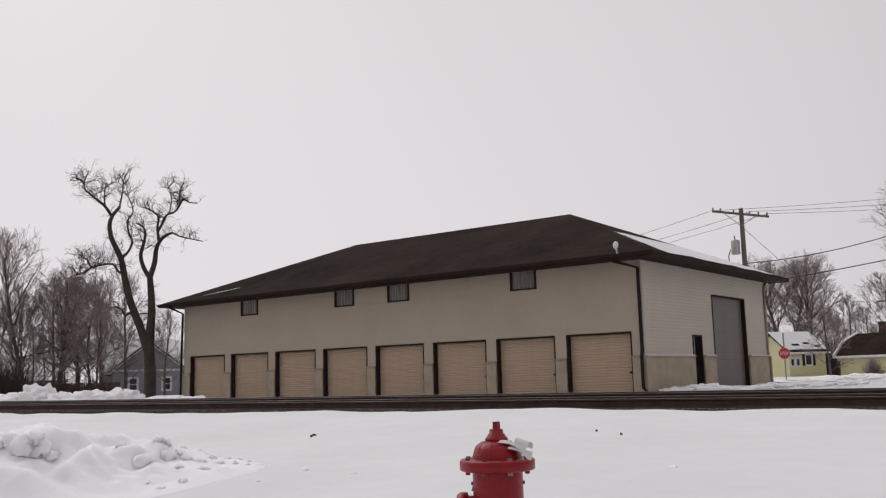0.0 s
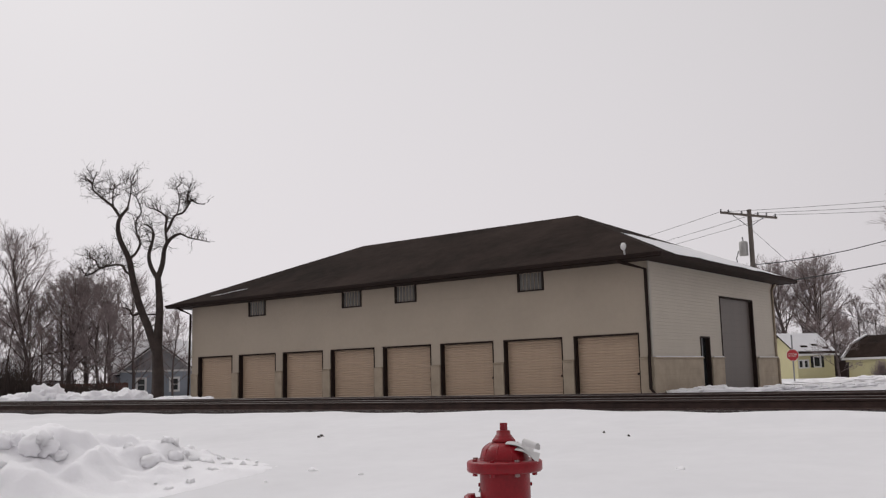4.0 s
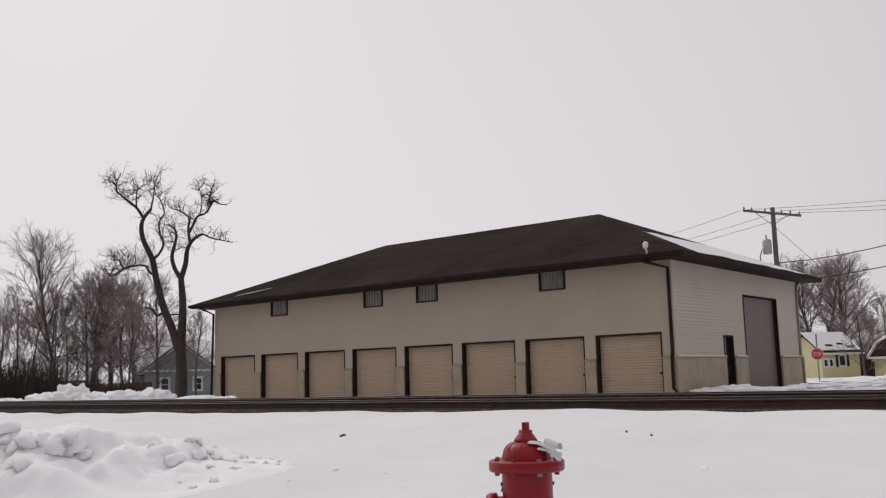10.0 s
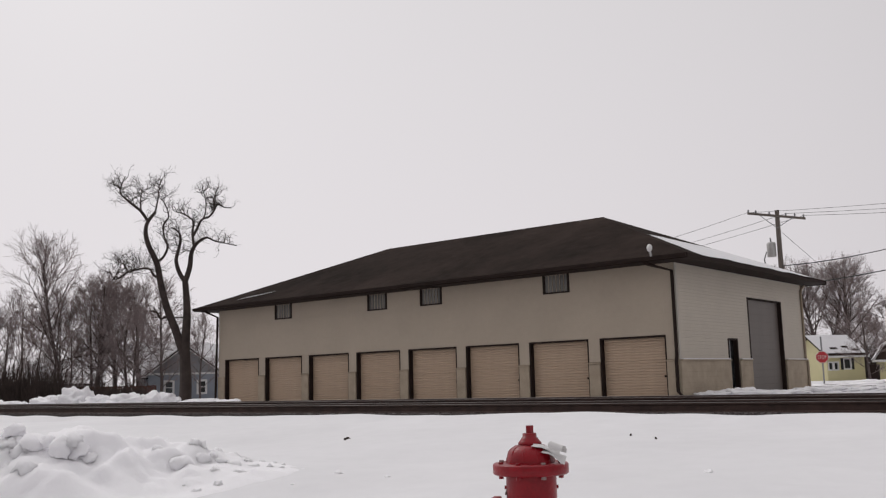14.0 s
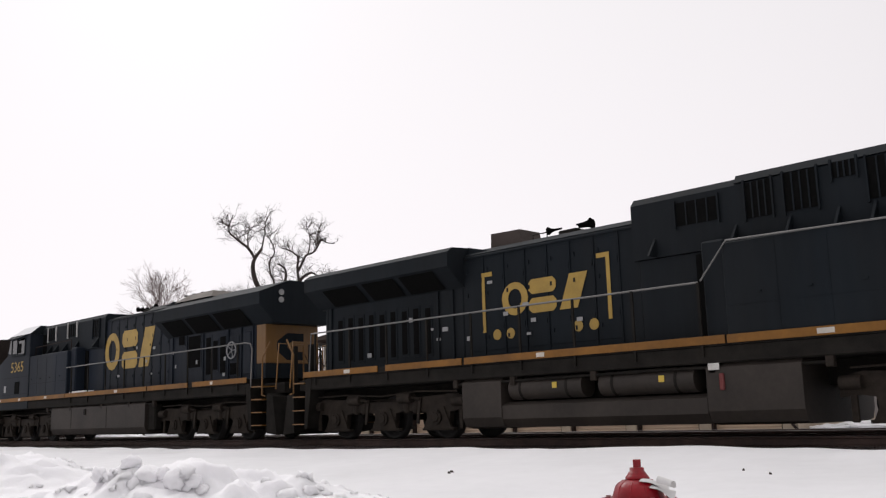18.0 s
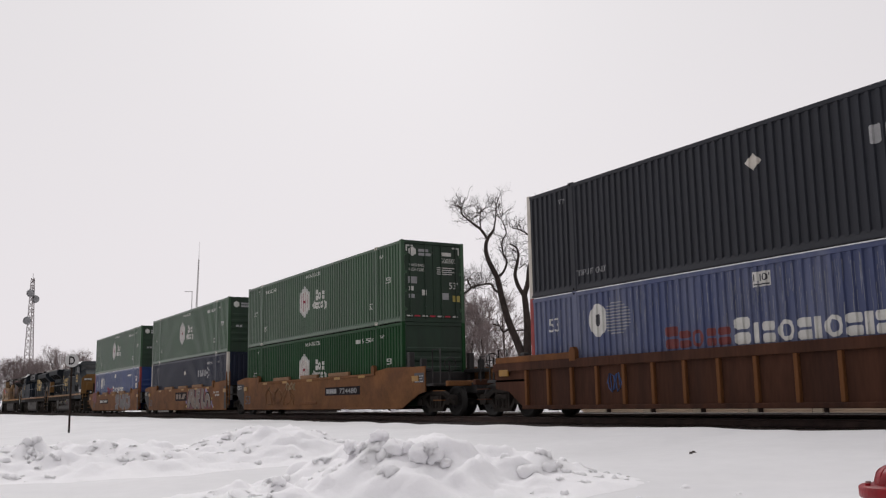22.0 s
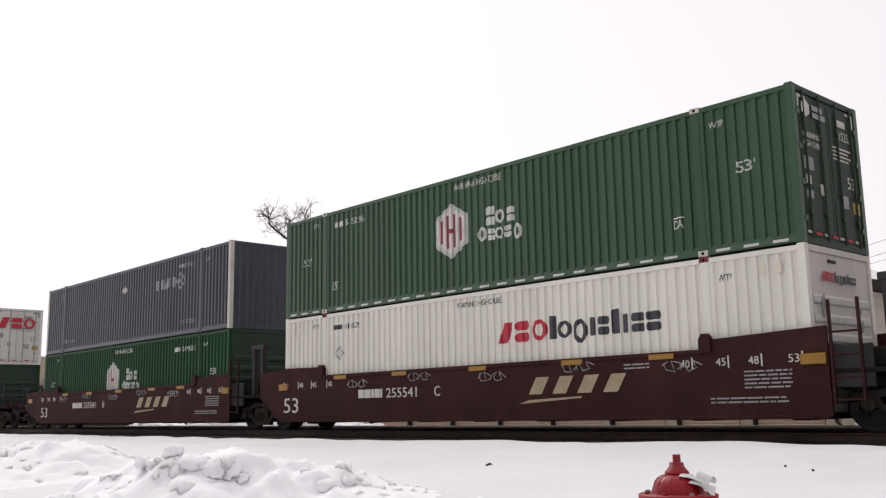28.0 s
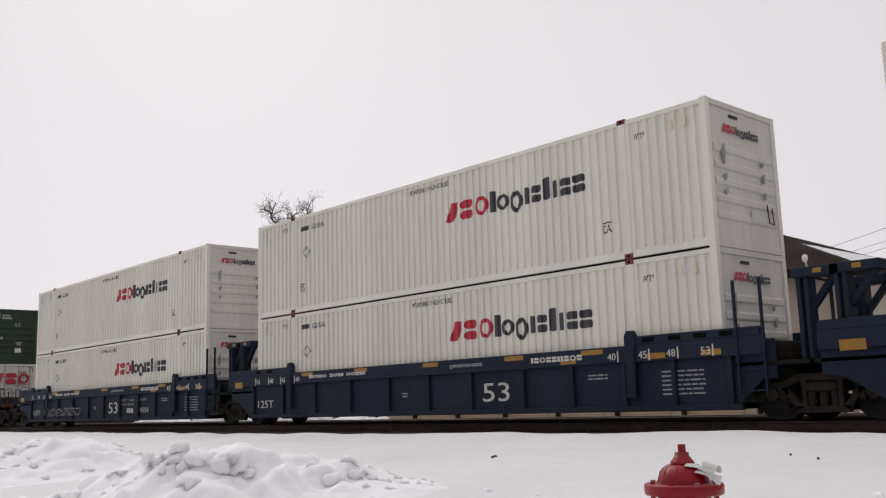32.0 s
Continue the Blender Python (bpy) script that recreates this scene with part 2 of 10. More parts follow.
MARK_WHITE = material("marking_white", (0.63, 0.62, 0.585), 0.6, vary=0.25, scale=3)
MARK_RED = material("marking_red", (0.50, 0.025, 0.05), 0.55, vary=0.2, scale=3)
MARK_MAROON = material("marking_maroon", (0.27, 0.025, 0.045), 0.55, vary=0.25, scale=3)
MARK_RIM = material("marking_rim_grey", (0.50, 0.50, 0.48), 0.6, vary=0.25, scale=3)
TAG_TAN = material("tan_spray", (0.22, 0.165, 0.13), 0.7, vary=0.35, scale=3, grime=0.6, grime_color=(0.09, 0.055, 0.045))
TAG_LILAC = material("lilac_spray", (0.22, 0.18, 0.33), 0.6, vary=0.3, scale=3)
TAG_YELLOW = material("yellow_spray", (0.45, 0.36, 0.08), 0.6, vary=0.3, scale=3)
SPRAY_BLACK = material("black_spray", (0.014, 0.009, 0.011), 0.8, vary=0.3, scale=3, spec=0.15)
MARK_BLACK = material("marking_charcoal", (0.045, 0.045, 0.055), 0.55, vary=0.2, scale=3)
MARK_GREY = material("marking_faded_grey", (0.33, 0.33, 0.335), 0.6, vary=0.3, scale=3)
MARK_YELLOW = material("marking_yellow", (0.62, 0.44, 0.06), 0.55, vary=0.2, scale=3)
PALE_BLUE = material("faded_pale_blue", (0.22, 0.36, 0.46), 0.6, vary=0.3, scale=3)
MARK_BLUE = material("marking_blue", (0.06, 0.13, 0.33), 0.55, vary=0.3, scale=3)
REFLECTOR = material("yellow_reflector", (0.36, 0.18, 0.012), 0.45, vary=0.3, scale=4, grime=0.6, grime_color=(0.16, 0.075, 0.02))
C_GREEN = material("container_green", (0.028, 0.078, 0.033), 0.36, vary=0.30, scale=0.6, streak=True, grime=0.3, grime_color=(0.075, 0.11, 0.075))
C_GREEN3 = material("container_dusty_green", (0.0407, 0.094, 0.046), 0.36, vary=0.30, scale=0.6, streak=True, grime=0.3, grime_color=(0.075, 0.11, 0.075))
C_GREEN2 = material("container_bright_green", (0.004, 0.050, 0.010), 0.55, vary=0.3, scale=0.6, streak=True, grime=0.15, grime_color=(0.015, 0.05, 0.02), spec=0.25)
C_WHITE = material("container_white", (0.77, 0.745, 0.675), 0.42, vary=0.14, scale=0.7, streak=True, grime=0.16, grime_color=(0.38, 0.34, 0.29))
C_OLDWHITE = material("container_old_white", (0.76, 0.70, 0.56), 0.6, vary=0.16, scale=0.8, streak=True, grime=0.3, grime_color=(0.36, 0.24, 0.13))
C_RUSTPATCH = material("rusted_brown_patch", (0.20, 0.080, 0.042), 0.85, vary=0.6, scale=5.0, streak=True, grime=0.95, grime_color=(0.50, 0.41, 0.31), spec=0.2)
WORN_BLUE = material("chalky_worn_blue", (0.22, 0.23, 0.27), 0.7, vary=0.4, scale=6)
RUST_SPOT = material("orange_rust", (0.26, 0.11, 0.05), 0.85, vary=0.5, scale=6)
C_NAVY = material("container_navy", (0.014, 0.018, 0.040), 0.45, vary=0.30, scale=0.7, streak=True, grime=0.25, grime_color=(0.03, 0.033, 0.05), spec=0.3)
C_CHAR = material("container_charcoal_navy", (0.023, 0.025, 0.033), 0.5, vary=0.3, scale=0.7, streak=True, grime=0.3, grime_color=(0.030, 0.031, 0.036), spec=0.3)
C_NAVY2 = material("container_dull_navy", (0.044, 0.048, 0.068), 0.36, vary=0.30, scale=0.7, streak=True, grime=0.3, grime_color=(0.10, 0.10, 0.115))
C_BLUE = material("container_blue", (0.017, 0.045, 0.17), 0.36, vary=0.30, scale=0.7, streak=True, grime=0.45, grime_color=(0.05, 0.065, 0.13))
C_FADED = material("container_faded_blue", (0.055, 0.072, 0.165), 0.55, vary=0.3, scale=1.2, streak=True, grime=0.6, grime_color=(0.25, 0.26, 0.32))
C_RED = material("container_orange_red", (0.39, 0.072, 0.044), 0.42, vary=0.33, scale=0.6, streak=True, grime=0.5, grime_color=(0.25, 0.075, 0.05))
POST_WHITE = material("worn_white_post", (0.60, 0.56, 0.50), 0.6, vary=0.2, scale=3, grime=0.35, grime_color=(0.25, 0.16, 0.10))
POST_ORANGE = material("orange_red_post", (0.34, 0.04, 0.035), 0.55, vary=0.35, scale=3, grime=0.6, grime_color=(0.10, 0.025, 0.025))
# End paints: side colours darkened for shade in the gap, plus road grime.
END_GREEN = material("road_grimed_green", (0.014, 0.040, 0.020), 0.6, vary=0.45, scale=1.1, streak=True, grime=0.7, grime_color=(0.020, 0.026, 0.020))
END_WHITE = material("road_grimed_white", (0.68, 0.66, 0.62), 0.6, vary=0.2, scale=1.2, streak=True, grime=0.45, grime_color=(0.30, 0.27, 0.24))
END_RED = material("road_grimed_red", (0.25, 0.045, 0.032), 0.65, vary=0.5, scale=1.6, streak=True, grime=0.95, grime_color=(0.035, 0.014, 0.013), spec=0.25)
TAN_MARK = material("marking_tan", (0.42, 0.34, 0.21), 0.6, vary=0.3, scale=3)
DUSTY_TAN = material("dusty_tan_steel", (0.25, 0.135, 0.065), 0.8, vary=0.35, scale=1.2, grime=0.5, grime_color=(0.13, 0.06, 0.03))
W_PLATE = material("dark_replated_steel", (0.022, 0.020, 0.020), 0.7, vary=0.4, scale=2, grime=0.3, grime_color=(0.05, 0.035, 0.03))
UP_WING = material("soot_black_wing", (0.026, 0.020, 0.018), 0.85, vary=0.5, scale=1.2, grime=0.4, spec=0.1)
W_TTX = material("rusty_mustard_well", (0.22, 0.098, 0.038), 0.78, vary=0.45, scale=1.0, grime=0.9, grime_color=(0.075, 0.033, 0.021), spec=0.18)
W_RIB = material("brown_mustard_rusty_well", (0.088, 0.037, 0.022), 0.8, vary=0.55, scale=1.5, streak=True, grime=0.9, grime_color=(0.026, 0.014, 0.012), spec=0.15)
W_RIBRAIL = material("rust_orange_rib", (0.20, 0.080, 0.027), 0.75, vary=0.5, scale=1.6, streak=True, grime=0.75, grime_color=(0.07, 0.03, 0.018), spec=0.2)
W_BNSF = material("oxide_brown_well", (0.054, 0.0175, 0.017), 0.78, vary=0.45, scale=1.1, grime=0.65, grime_color=(0.026, 0.012, 0.011), spec=0.15)
W_BLUE = material("dark_blue_well", (0.013, 0.021, 0.041), 0.7, vary=0.3, scale=0.6, streak=True, grime=0.4, grime_color=(0.028, 0.031, 0.038), spec=0.2)
W_RUST = material("rust_brown_graffiti_well", (0.125, 0.046, 0.025), 0.8, vary=0.5, scale=1.1, grime=0.9, grime_color=(0.045, 0.019, 0.015), spec=0.15)
TAG_SILVER = material("silver_spray", (0.31, 0.30, 0.285), 0.5, vary=0.4, scale=2.2)
TAG_FADED = material("weathered_spray", (0.150, 0.140, 0.132), 0.7, vary=0.35, scale=3.5, grime=0.5, grime_color=(0.10, 0.085, 0.075))
TAG_PINK = material("pink_spray", (0.60, 0.32, 0.35), 0.6, vary=0.2, scale=3)
TAG_DARK = material("dark_red_spray", (0.14, 0.02, 0.03), 0.6, vary=0.3, scale=3)


# ---- mesh tools ----
class Mesh:
    """Collects boxes, tubes and sheets into one mesh."""

    def __init__(self):
        self.v, self.f, self.s = [], [], []

    def add(self, verts, faces, smooth=False):
        k = len(self.v)
        self.v += [tuple(p) for p in verts]
        self.f += [tuple(i + k for i in f) for f in faces]
        self.s += [smooth] * len(faces)
        return self

    def box(self, x0, x1, y0, y1, z0, z1, c=0.0):
        if c <= 0:
            v = [(x, y, z) for z in (z0, z1) for y in (y0, y1) for x in (x0, x1)]
            return self.add(v, [(0, 2, 3, 1), (4, 5, 7, 6), (0, 1, 5, 4), (2, 6, 7, 3), (0, 4, 6, 2), (1, 3, 7, 5)])
        lo, hi, v, idx = (x0, y0, z0), (x1, y1, z1), [], {}
        for sx in (0, 1):
            for sy in (0, 1):
                for sz in (0, 1):
                    sg = (sx, sy, sz)
                    for a in range(3):
                        p = [(hi[i] - (c if i != a else 0)) if sg[i] else (lo[i] + (c if i != a else 0)) for i in range(3)]
                        idx[(sx, sy, sz, a)] = len(v)
                        v.append(p)
        f = []
        for a in range(3):
            b, d = (a + 1) % 3, (a + 2) % 3
            for s in (0, 1):
                loop = []
                for sb, sd in ((0, 0), (1, 0), (1, 1), (0, 1)):
                    k = [0, 0, 0]
                    k[a], k[b], k[d] = s, sb, sd
                    loop.append(idx[(*k, a)])
                f.append(loop if s else loop[::-1])
            for sb in (0, 1):
                for sd in (0, 1):
                    q = []
                    for s in (0, 1):
                        k = [0, 0, 0]
                        k[a], k[b], k[d] = s, sb, sd
                        q.append((idx[(*k, b)], idx[(*k, d)]))
                    loop = [q[0][0], q[1][0], q[1][1], q[0][1]]
                    f.append(loop if (sb ^ sd) == 0 else loop[::-1])
        for sx in (0, 1):
            for sy in (0, 1):
                for sz in (0, 1):
                    t = [idx[(sx, sy, sz, a)] for a in range(3)]
                    f.append(t if (sx + sy + sz) % 2 else t[::-1])
        return self.add(v, f)

    def tube(self, p0, p1, r0, r1=None, n=8, caps=True, smooth=True):
        p0, p1 = Vector(p0), Vector(p1)
        r1 = r0 if r1 is None else r1
        d = (p1 - p0).normalized()
        a = d.orthogonal().normalized()
        b = d.cross(a)
        v = []
        for p, r in ((p0, r0), (p1, r1)):
            v += [p + (a * math.cos(2 * math.pi * i / n) + b * math.sin(2 * math.pi * i / n)) * r for i in range(n)]
        self.add(v, [(i, (i + 1) % n, n + (i + 1) % n, n + i) for i in range(n)], smooth)
        if caps:
            self.add(v, [tuple(range(n))[::-1], tuple(range(n, 2 * n))])
        return self

    def pipe(self, pts, r, n=6, r1=None):
        """A bent tube through points, tapering to r1."""
        pts = [Vector(p) for p in pts]
        m = len(pts)
        rings = []
        a = None
        for i, p in enumerate(pts):
            d = (pts[min(i + 1, m - 1)] - pts[max(i - 1, 0)]).normalized()
            a = d.orthogonal().normalized() if a is None else (a - d * a.dot(d)).normalized()
            b = d.cross(a)
            rr = r if r1 is None else r + (r1 - r) * i / (m - 1)
            rings.append([p + (a * math.cos(2 * math.pi * k / n) + b * math.sin(2 * math.pi * k / n)) * rr for k in range(n)])
        v = [q for ring in rings for q in ring]
        f = [(i * n + k, i * n + (k + 1) % n, (i + 1) * n + (k + 1) % n, (i + 1) * n + k) for i in range(m - 1) for k in range(n)]
        self.add(v, f, True)
        return self.add(v, [tuple(range(n))[::-1], tuple(range((m - 1) * n, m * n))])

    def prism(self, pts, a, b, axis="y", smooth=False):
        """Extrudes a closed outline: (x, z) along y, (x, y) along z or (y, z) along x."""
        put = {"y": lambda p, t: (p[0], t, p[1]), "z": lambda p, t: (p[0], p[1], t), "x": lambda p, t: (t, p[0], p[1])}[axis]
        n = len(pts)
        v = [put(p, a) for p in pts] + [put(p, b) for p in pts]
        self.add(v, [(i, (i + 1) % n, n + (i + 1) % n, n + i) for i in range(n)], smooth)
        return self.add(v, [tuple(range(n))[::-1], tuple(range(n, 2 * n))])

    def lathe(self, prof, n=32, smooth=True):
        """Turns an (r, z) profile about z."""
        v = [(r * math.cos(2 * math.pi * i / n), r * math.sin(2 * math.pi * i / n), z) for r, z in prof for i in range(n)]
        m = len(prof)
        self.add(v, [(k * n + i, k * n + (i + 1) % n, (k + 1) * n + (i + 1) % n, (k + 1) * n + i) for k in range(m - 1) for i in range(n)], smooth)
        return self

    def moved(self, m):
        self.v = [tuple(m @ Vector(p)) for p in self.v]
        return self

    def make(self, name, mat, weld=False):
        me = bpy.data.meshes.new(name)
        me.from_pydata(self.v, [], self.f)
        me.polygons.foreach_set("use_smooth", self.s)
        me.materials.append(mat)
        bm = bmesh.new()
        bm.from_mesh(me)
        if weld:
            bmesh.ops.remove_doubles(bm, verts=bm.verts, dist=0.0005)
        if len(bm.faces) < 3000:
            bmesh.ops.recalc_face_normals(bm, faces=bm.faces)
        bm.to_mesh(me)
        bm.free()
        return me


def part(name, mesh, mat, parent, label="", at=None):
    """Links a Mesh (or mesh data) as one object under a thing or a part."""
    data = mesh.make(name, mat) if isinstance(mesh, Mesh) else mesh
    ob = new(name, data)
    ob.parent = parent
    if at is not None:
        ob.matrix_basis = at
    if label:
        tagged(ob, label)
    return ob


def thing(name, label, category, at=None, group="", kind=""):
    ob = new(name)
    ob.empty_display_size = 0.3
    if at is not None:
        ob.matrix_basis = at
    return tagged(ob, label, category, group, kind)


LETTERS = {}


def letters(text, mat, bold=0.0):
    """Mesh data of one line of writing, one metre tall capitals, lying in the xz plane and facing -y."""
    key = (text, mat.name, bold)
    if key not in LETTERS:
        cu = bpy.data.curves.new("lettering", "FONT")
        cu.body, cu.size, cu.resolution_u, cu.extrude = text, 1.0, 3, 0.003
        cu.offset = bold
        ob = bpy.data.objects.new("lettering", cu)
        me = bpy.data.meshes.new_from_object(ob)
        bpy.data.objects.remove(ob)
        me.materials.clear()
        me.materials.append(mat)
        n = len(me.vertices)
        co = np.zeros(n * 3)
        me.vertices.foreach_get("co", co)
        co = co.reshape(n, 3)
        lo, hi = co.min(0), co.max(0)
        out = np.stack([(co[:, 0] - lo[0]) / max(hi[0] - lo[0], 1e-6), -co[:, 2], (co[:, 1] - lo[1]) / max(hi[1] - lo[1], 1e-6)], 1)
        me.vertices.foreach_set("co", out.ravel())
        me["wide"] = float((hi[0] - lo[0]) / max(hi[1] - lo[1], 1e-6))
        LETTERS[key] = me
    return LETTERS[key]


def write(parent, text, x, z, high, y, mat, wide=0.0, end=False, name="lettering", bold=0.0):
    """Writing on the near side (or, with end, on the rear face at x): lower left corner x, z (or y, z)."""
    me = letters(text, mat, bold)
    w = wide or high * me["wide"] * 0.92
    ob = part(name, me, mat, parent)
    s = Matrix.Diagonal((w, 1, high, 1))
    ob.matrix_basis = (Matrix.Translation((x, y, z)) @ Matrix.Rotation(radians(90), 4, "Z") @ s) if end else Matrix.Translation((x, y, z)) @ s
    return ob


def rounded(x0, x1, z0, z1, c):
    return [(x0 + c, z0), (x1 - c, z0), (x1, z0 + c), (x1, z1 - c), (x1 - c, z1), (x0 + c, z1), (x0, z1 - c), (x0, z0 + c)]


def word_blocks(shape, x, z, high, wide, y, t=0.005):
    """Plain shapes for a trade mark, one per sign: V slanted block, O ring, B split block, I bar; small letters are low, g hangs."""
    ms = Mesh()
    units = {"V": 1.0, "O": 1.0, "B": 0.95, "I": 0.45, "o": 0.9, "b": 0.78, "g": 0.9, "i": 0.36, "t": 0.5, " ": 0.5}
    total = sum(units[c] for c in shape) + 0.14 * (len(shape) - 1)
    k, p = wide / total, x
    for c in shape:
        w = units[c] * k
        z0 = z - (0.26 * high if c == "g" else 0)
        z1 = z + high * (0.76 if c in "obgi" else 1.0)
        h = z1 - z0
        if c == "V":
            ms.prism([(p, z0), (p + 0.62 * w, z0), (p + w, z1), (p + 0.38 * w, z1)], y - t, y)
        elif c in "Oog":
            n = 16
            cx, cz = p + w / 2, (z0 + z1) / 2
            for q in range(n):
                a, b = 2 * math.pi * q / n, 2 * math.pi * (q + 1) / n
                ms.prism([(cx + w / 2 * math.cos(a), cz + h / 2 * math.sin(a)), (cx + w / 2 * math.cos(b), cz + h / 2 * math.sin(b)), (cx + w * 0.26 * math.cos(b), cz + h * 0.30 * math.sin(b)), (cx + w * 0.26 * math.cos(a), cz + h * 0.30 * math.sin(a))], y - t, y)
        elif c in "Bb":
            ms.prism(rounded(p, p + w, z0, z0 + 0.44 * h, min(w, h) * 0.12), y - t, y)
            ms.prism(rounded(p, p + w, z0 + 0.56 * h, z1, min(w, h) * 0.12), y - t, y)
        elif c != " ":
            ms.prism(rounded(p, p + w, z0, z1, w * 0.12), y - t, y)
        p += w + 0.14 * k
    return ms

# ---- ground and track ----
TRACK_Y = 16.63


def ground_z(x, y):
    """Snow level: low by the road, rising to the ballast, flat beyond the tracks."""
    knots = ((-400, -0.75), (0, -0.72), (4, -0.62), (8, -0.42), (12, -0.24), (13.6, -0.16), (14.6, -0.36), (22.6, -0.36), (23.4, -0.2), (26, -0.3), (60, -0.42), (400, -0.5))
    z = knots[-1][1]
    for (a, za), (b, zb) in zip(knots, knots[1:]):
        if y <= b:
            f = min(max((y - a) / (b - a), 0), 1)
            f = f * f * (3 - 2 * f)
            z = za + (zb - za) * f
            break
    # the bank along the ballast stands higher towards the crossing
    z += 0.06 * min(max((x + 22) / 14, 0), 1) * math.exp(-((y - 13.5) / 0.8) ** 2)
    if y < 13.2:
        z += 0.09 * noise.noise((x * 0.35, y * 0.35, 0)) + 0.05 * noise.noise((x * 0.8, y * 0.7, 5)) + 0.012 * noise.noise((x * 2.6, y * 2.6, 3))
        z += 0.11 * min(max((-x - 14) / 20, 0), 1.6) * min(max((13 - y) / 3, 0), 1)
    elif y > 23.4:
        z += 0.05 * noise.noise((x * 0.2, y * 0.2, 9)) + 0.006 * noise.noise((x * 0.9, y * 0.9, 2))
    elif 13.2 <= y <= 14.6:
        z += 0.05 * noise.noise((x * 0.8, y * 1.5, 3))
    return z


def axis_steps(marks):
    out = [marks[0][0]]
    for (a, _), (b, st) in zip(marks, marks[1:]):
        n = max(1, round((b - a) / st))
        out += [a + (b - a) * i / n for i in range(1, n + 1)]
    return out


def make_ground():
    xs = axis_steps([(-1500, 0), (-300, 200), (-120, 15), (-50, 3), (-30, 0.8), (-4, 0.22), (6, 0.4), (30, 3), (150, 20), (1500, 270)])
    ys = axis_steps([(-1500, 0), (-100, 200), (-10, 10), (0, 1.0), (3, 0.4), (15, 0.2), (23, 1.2), (30, 0.5), (60, 3), (150, 12), (2000, 300)])
    v = [(x, y, ground_z(x, y)) for y in ys for x in xs]
    n = len(xs)
    f = [(j * n + i, j * n + i + 1, (j + 1) * n + i + 1, (j + 1) * n + i) for j in range(len(ys) - 1) for i in range(n - 1)]
    ms = Mesh().add(v, f, True)
    ob = new("ground", ms.make("ground", SNOW))
    tagged(ob, "snow-covered ground sloping gently up to the railway", "ground", kind="structure")


def make_track(y0, name, x0=-420, x1=120):
    """Two rails on timber ties with plates, bedded in dark ballast."""
    tr = thing(name, "rusty double-rail railway track on timber ties, bare of snow", "track", pose(0, y0, 0), kind="structure")
    for side in (-1, 1):
        c = side * 0.755
        ms = Mesh()
        prof = [(-0.07, -0.172), (0.07, -0.172), (0.07, -0.16), (0.012, -0.145), (0.012, -0.045), (0.036, -0.035), (0.036, -0.006), (-0.036, -0.006), (-0.036, -0.035), (-0.012, -0.045), (-0.012, -0.145), (-0.07, -0.16)]
        ms.prism([(c + a, b) for a, b in prof], x0, x1, "x")
        rail = part("rail", ms, RUST, tr, "brown rusted steel rail")
        part("rail_head", Mesh().prism([(c - 0.032, -0.0055), (c + 0.032, -0.0055), (c + 0.026, 0.0), (c - 0.026, 0.0)], x0, x1, "x"), RAIL_TOP, rail, "worn bright running surface")
    tie = Mesh().box(-0.115, 0.115, -1.3, 1.3, -0.35, -0.178, 0.012).make("tie", TIE)
    plate = Mesh().box(-0.10, 0.10, -0.2, 0.2, -0.178, -0.166).make("tie_plate", RUST)
    far = Mesh()
    for i in range(700):
        x = x0 + 0.55 * i
        if x > x1:
            break
        if -42 < x < 6:
            t = part("tie", tie, TIE, tr, at=pose(x, random.uniform(-0.05, 0.05), random.uniform(-0.01, 0.004), 0, 0, random.uniform(-1, 1)))
            if y0 < 18:
                part("tie_plate", plate, RUST, t, at=pose(0, -0.755, 0))
        else:
            far.box(x - 0.115, x + 0.115, -1.3, 1.3, -0.35, -0.178)
    tagged(part("far_ties", far, TIE, tr), kind="stuff")
    return tr


def make_ballast():
    v, f = [], []
    prof = ((13.75, -0.42), (14.0, -0.27), (14.55, -0.20), (15.3, -0.20), (16.6, -0.205), (18.0, -0.2), (18.6, -0.26), (19.2, -0.2), (20.6, -0.2), (22.0, -0.2), (22.6, -0.24), (23.2, -0.46))
    xs = axis_steps([(-420, 0), (-60, 12), (-30, 0.8), (4, 0.22), (20, 1), (120, 10)])
    for x in xs:
        for y, z in prof:
            j = noise.noise((x * 2.3, y * 2.1, 1))
            v.append((x + 0.05 * j, y + 0.08 * noise.noise((x * 1.7, y, 7)), z + 0.03 * j))
    n = len(prof)
    for i in range(len(xs) - 1):
        for j in range(n - 1):
            f.append((i * n + j, i * n + j + 1, (i + 1) * n + j + 1, (i + 1) * n + j))
    bed = new("ballast_bed", Mesh().add(v, f, True).make("ballast_bed", BALLAST))
    tagged(bed, "dark wet crushed-stone ballast under two tracks", "ballast", kind="structure")
    rng = random.Random(4)
    st = Mesh()
    for i in range(9000):
        x, y = rng.uniform(-32, 2), rng.choice((rng.uniform(13.8, 15.7), rng.uniform(13.8, 14.8), rng.uniform(17.5, 20)))
        r = rng.uniform(0.02, 0.045)
        z = -0.2 - (0.28 * max(0, 14.2 - y)) + r * 0.3
        a = rng.uniform(0, 6.3)
        p = [(x + r * math.cos(a), y + r * math.sin(a), z), (x - r * math.sin(a), y + r * math.cos(a), z - r * 0.2), (x - r * math.cos(a), y - r * math.sin(a), z), (x + r * math.sin(a), y - r * math.cos(a), z + 0.1 * r), (x, y, z + r * 0.8)]
        st.add(p, [(0, 1, 4), (1, 2, 4), (2, 3, 4), (3, 0, 4)])
    tagged(new("ballast_stones", st.make("ballast_stones", BALLAST)), "loose dark ballast stones", "gravel", kind="stuff")


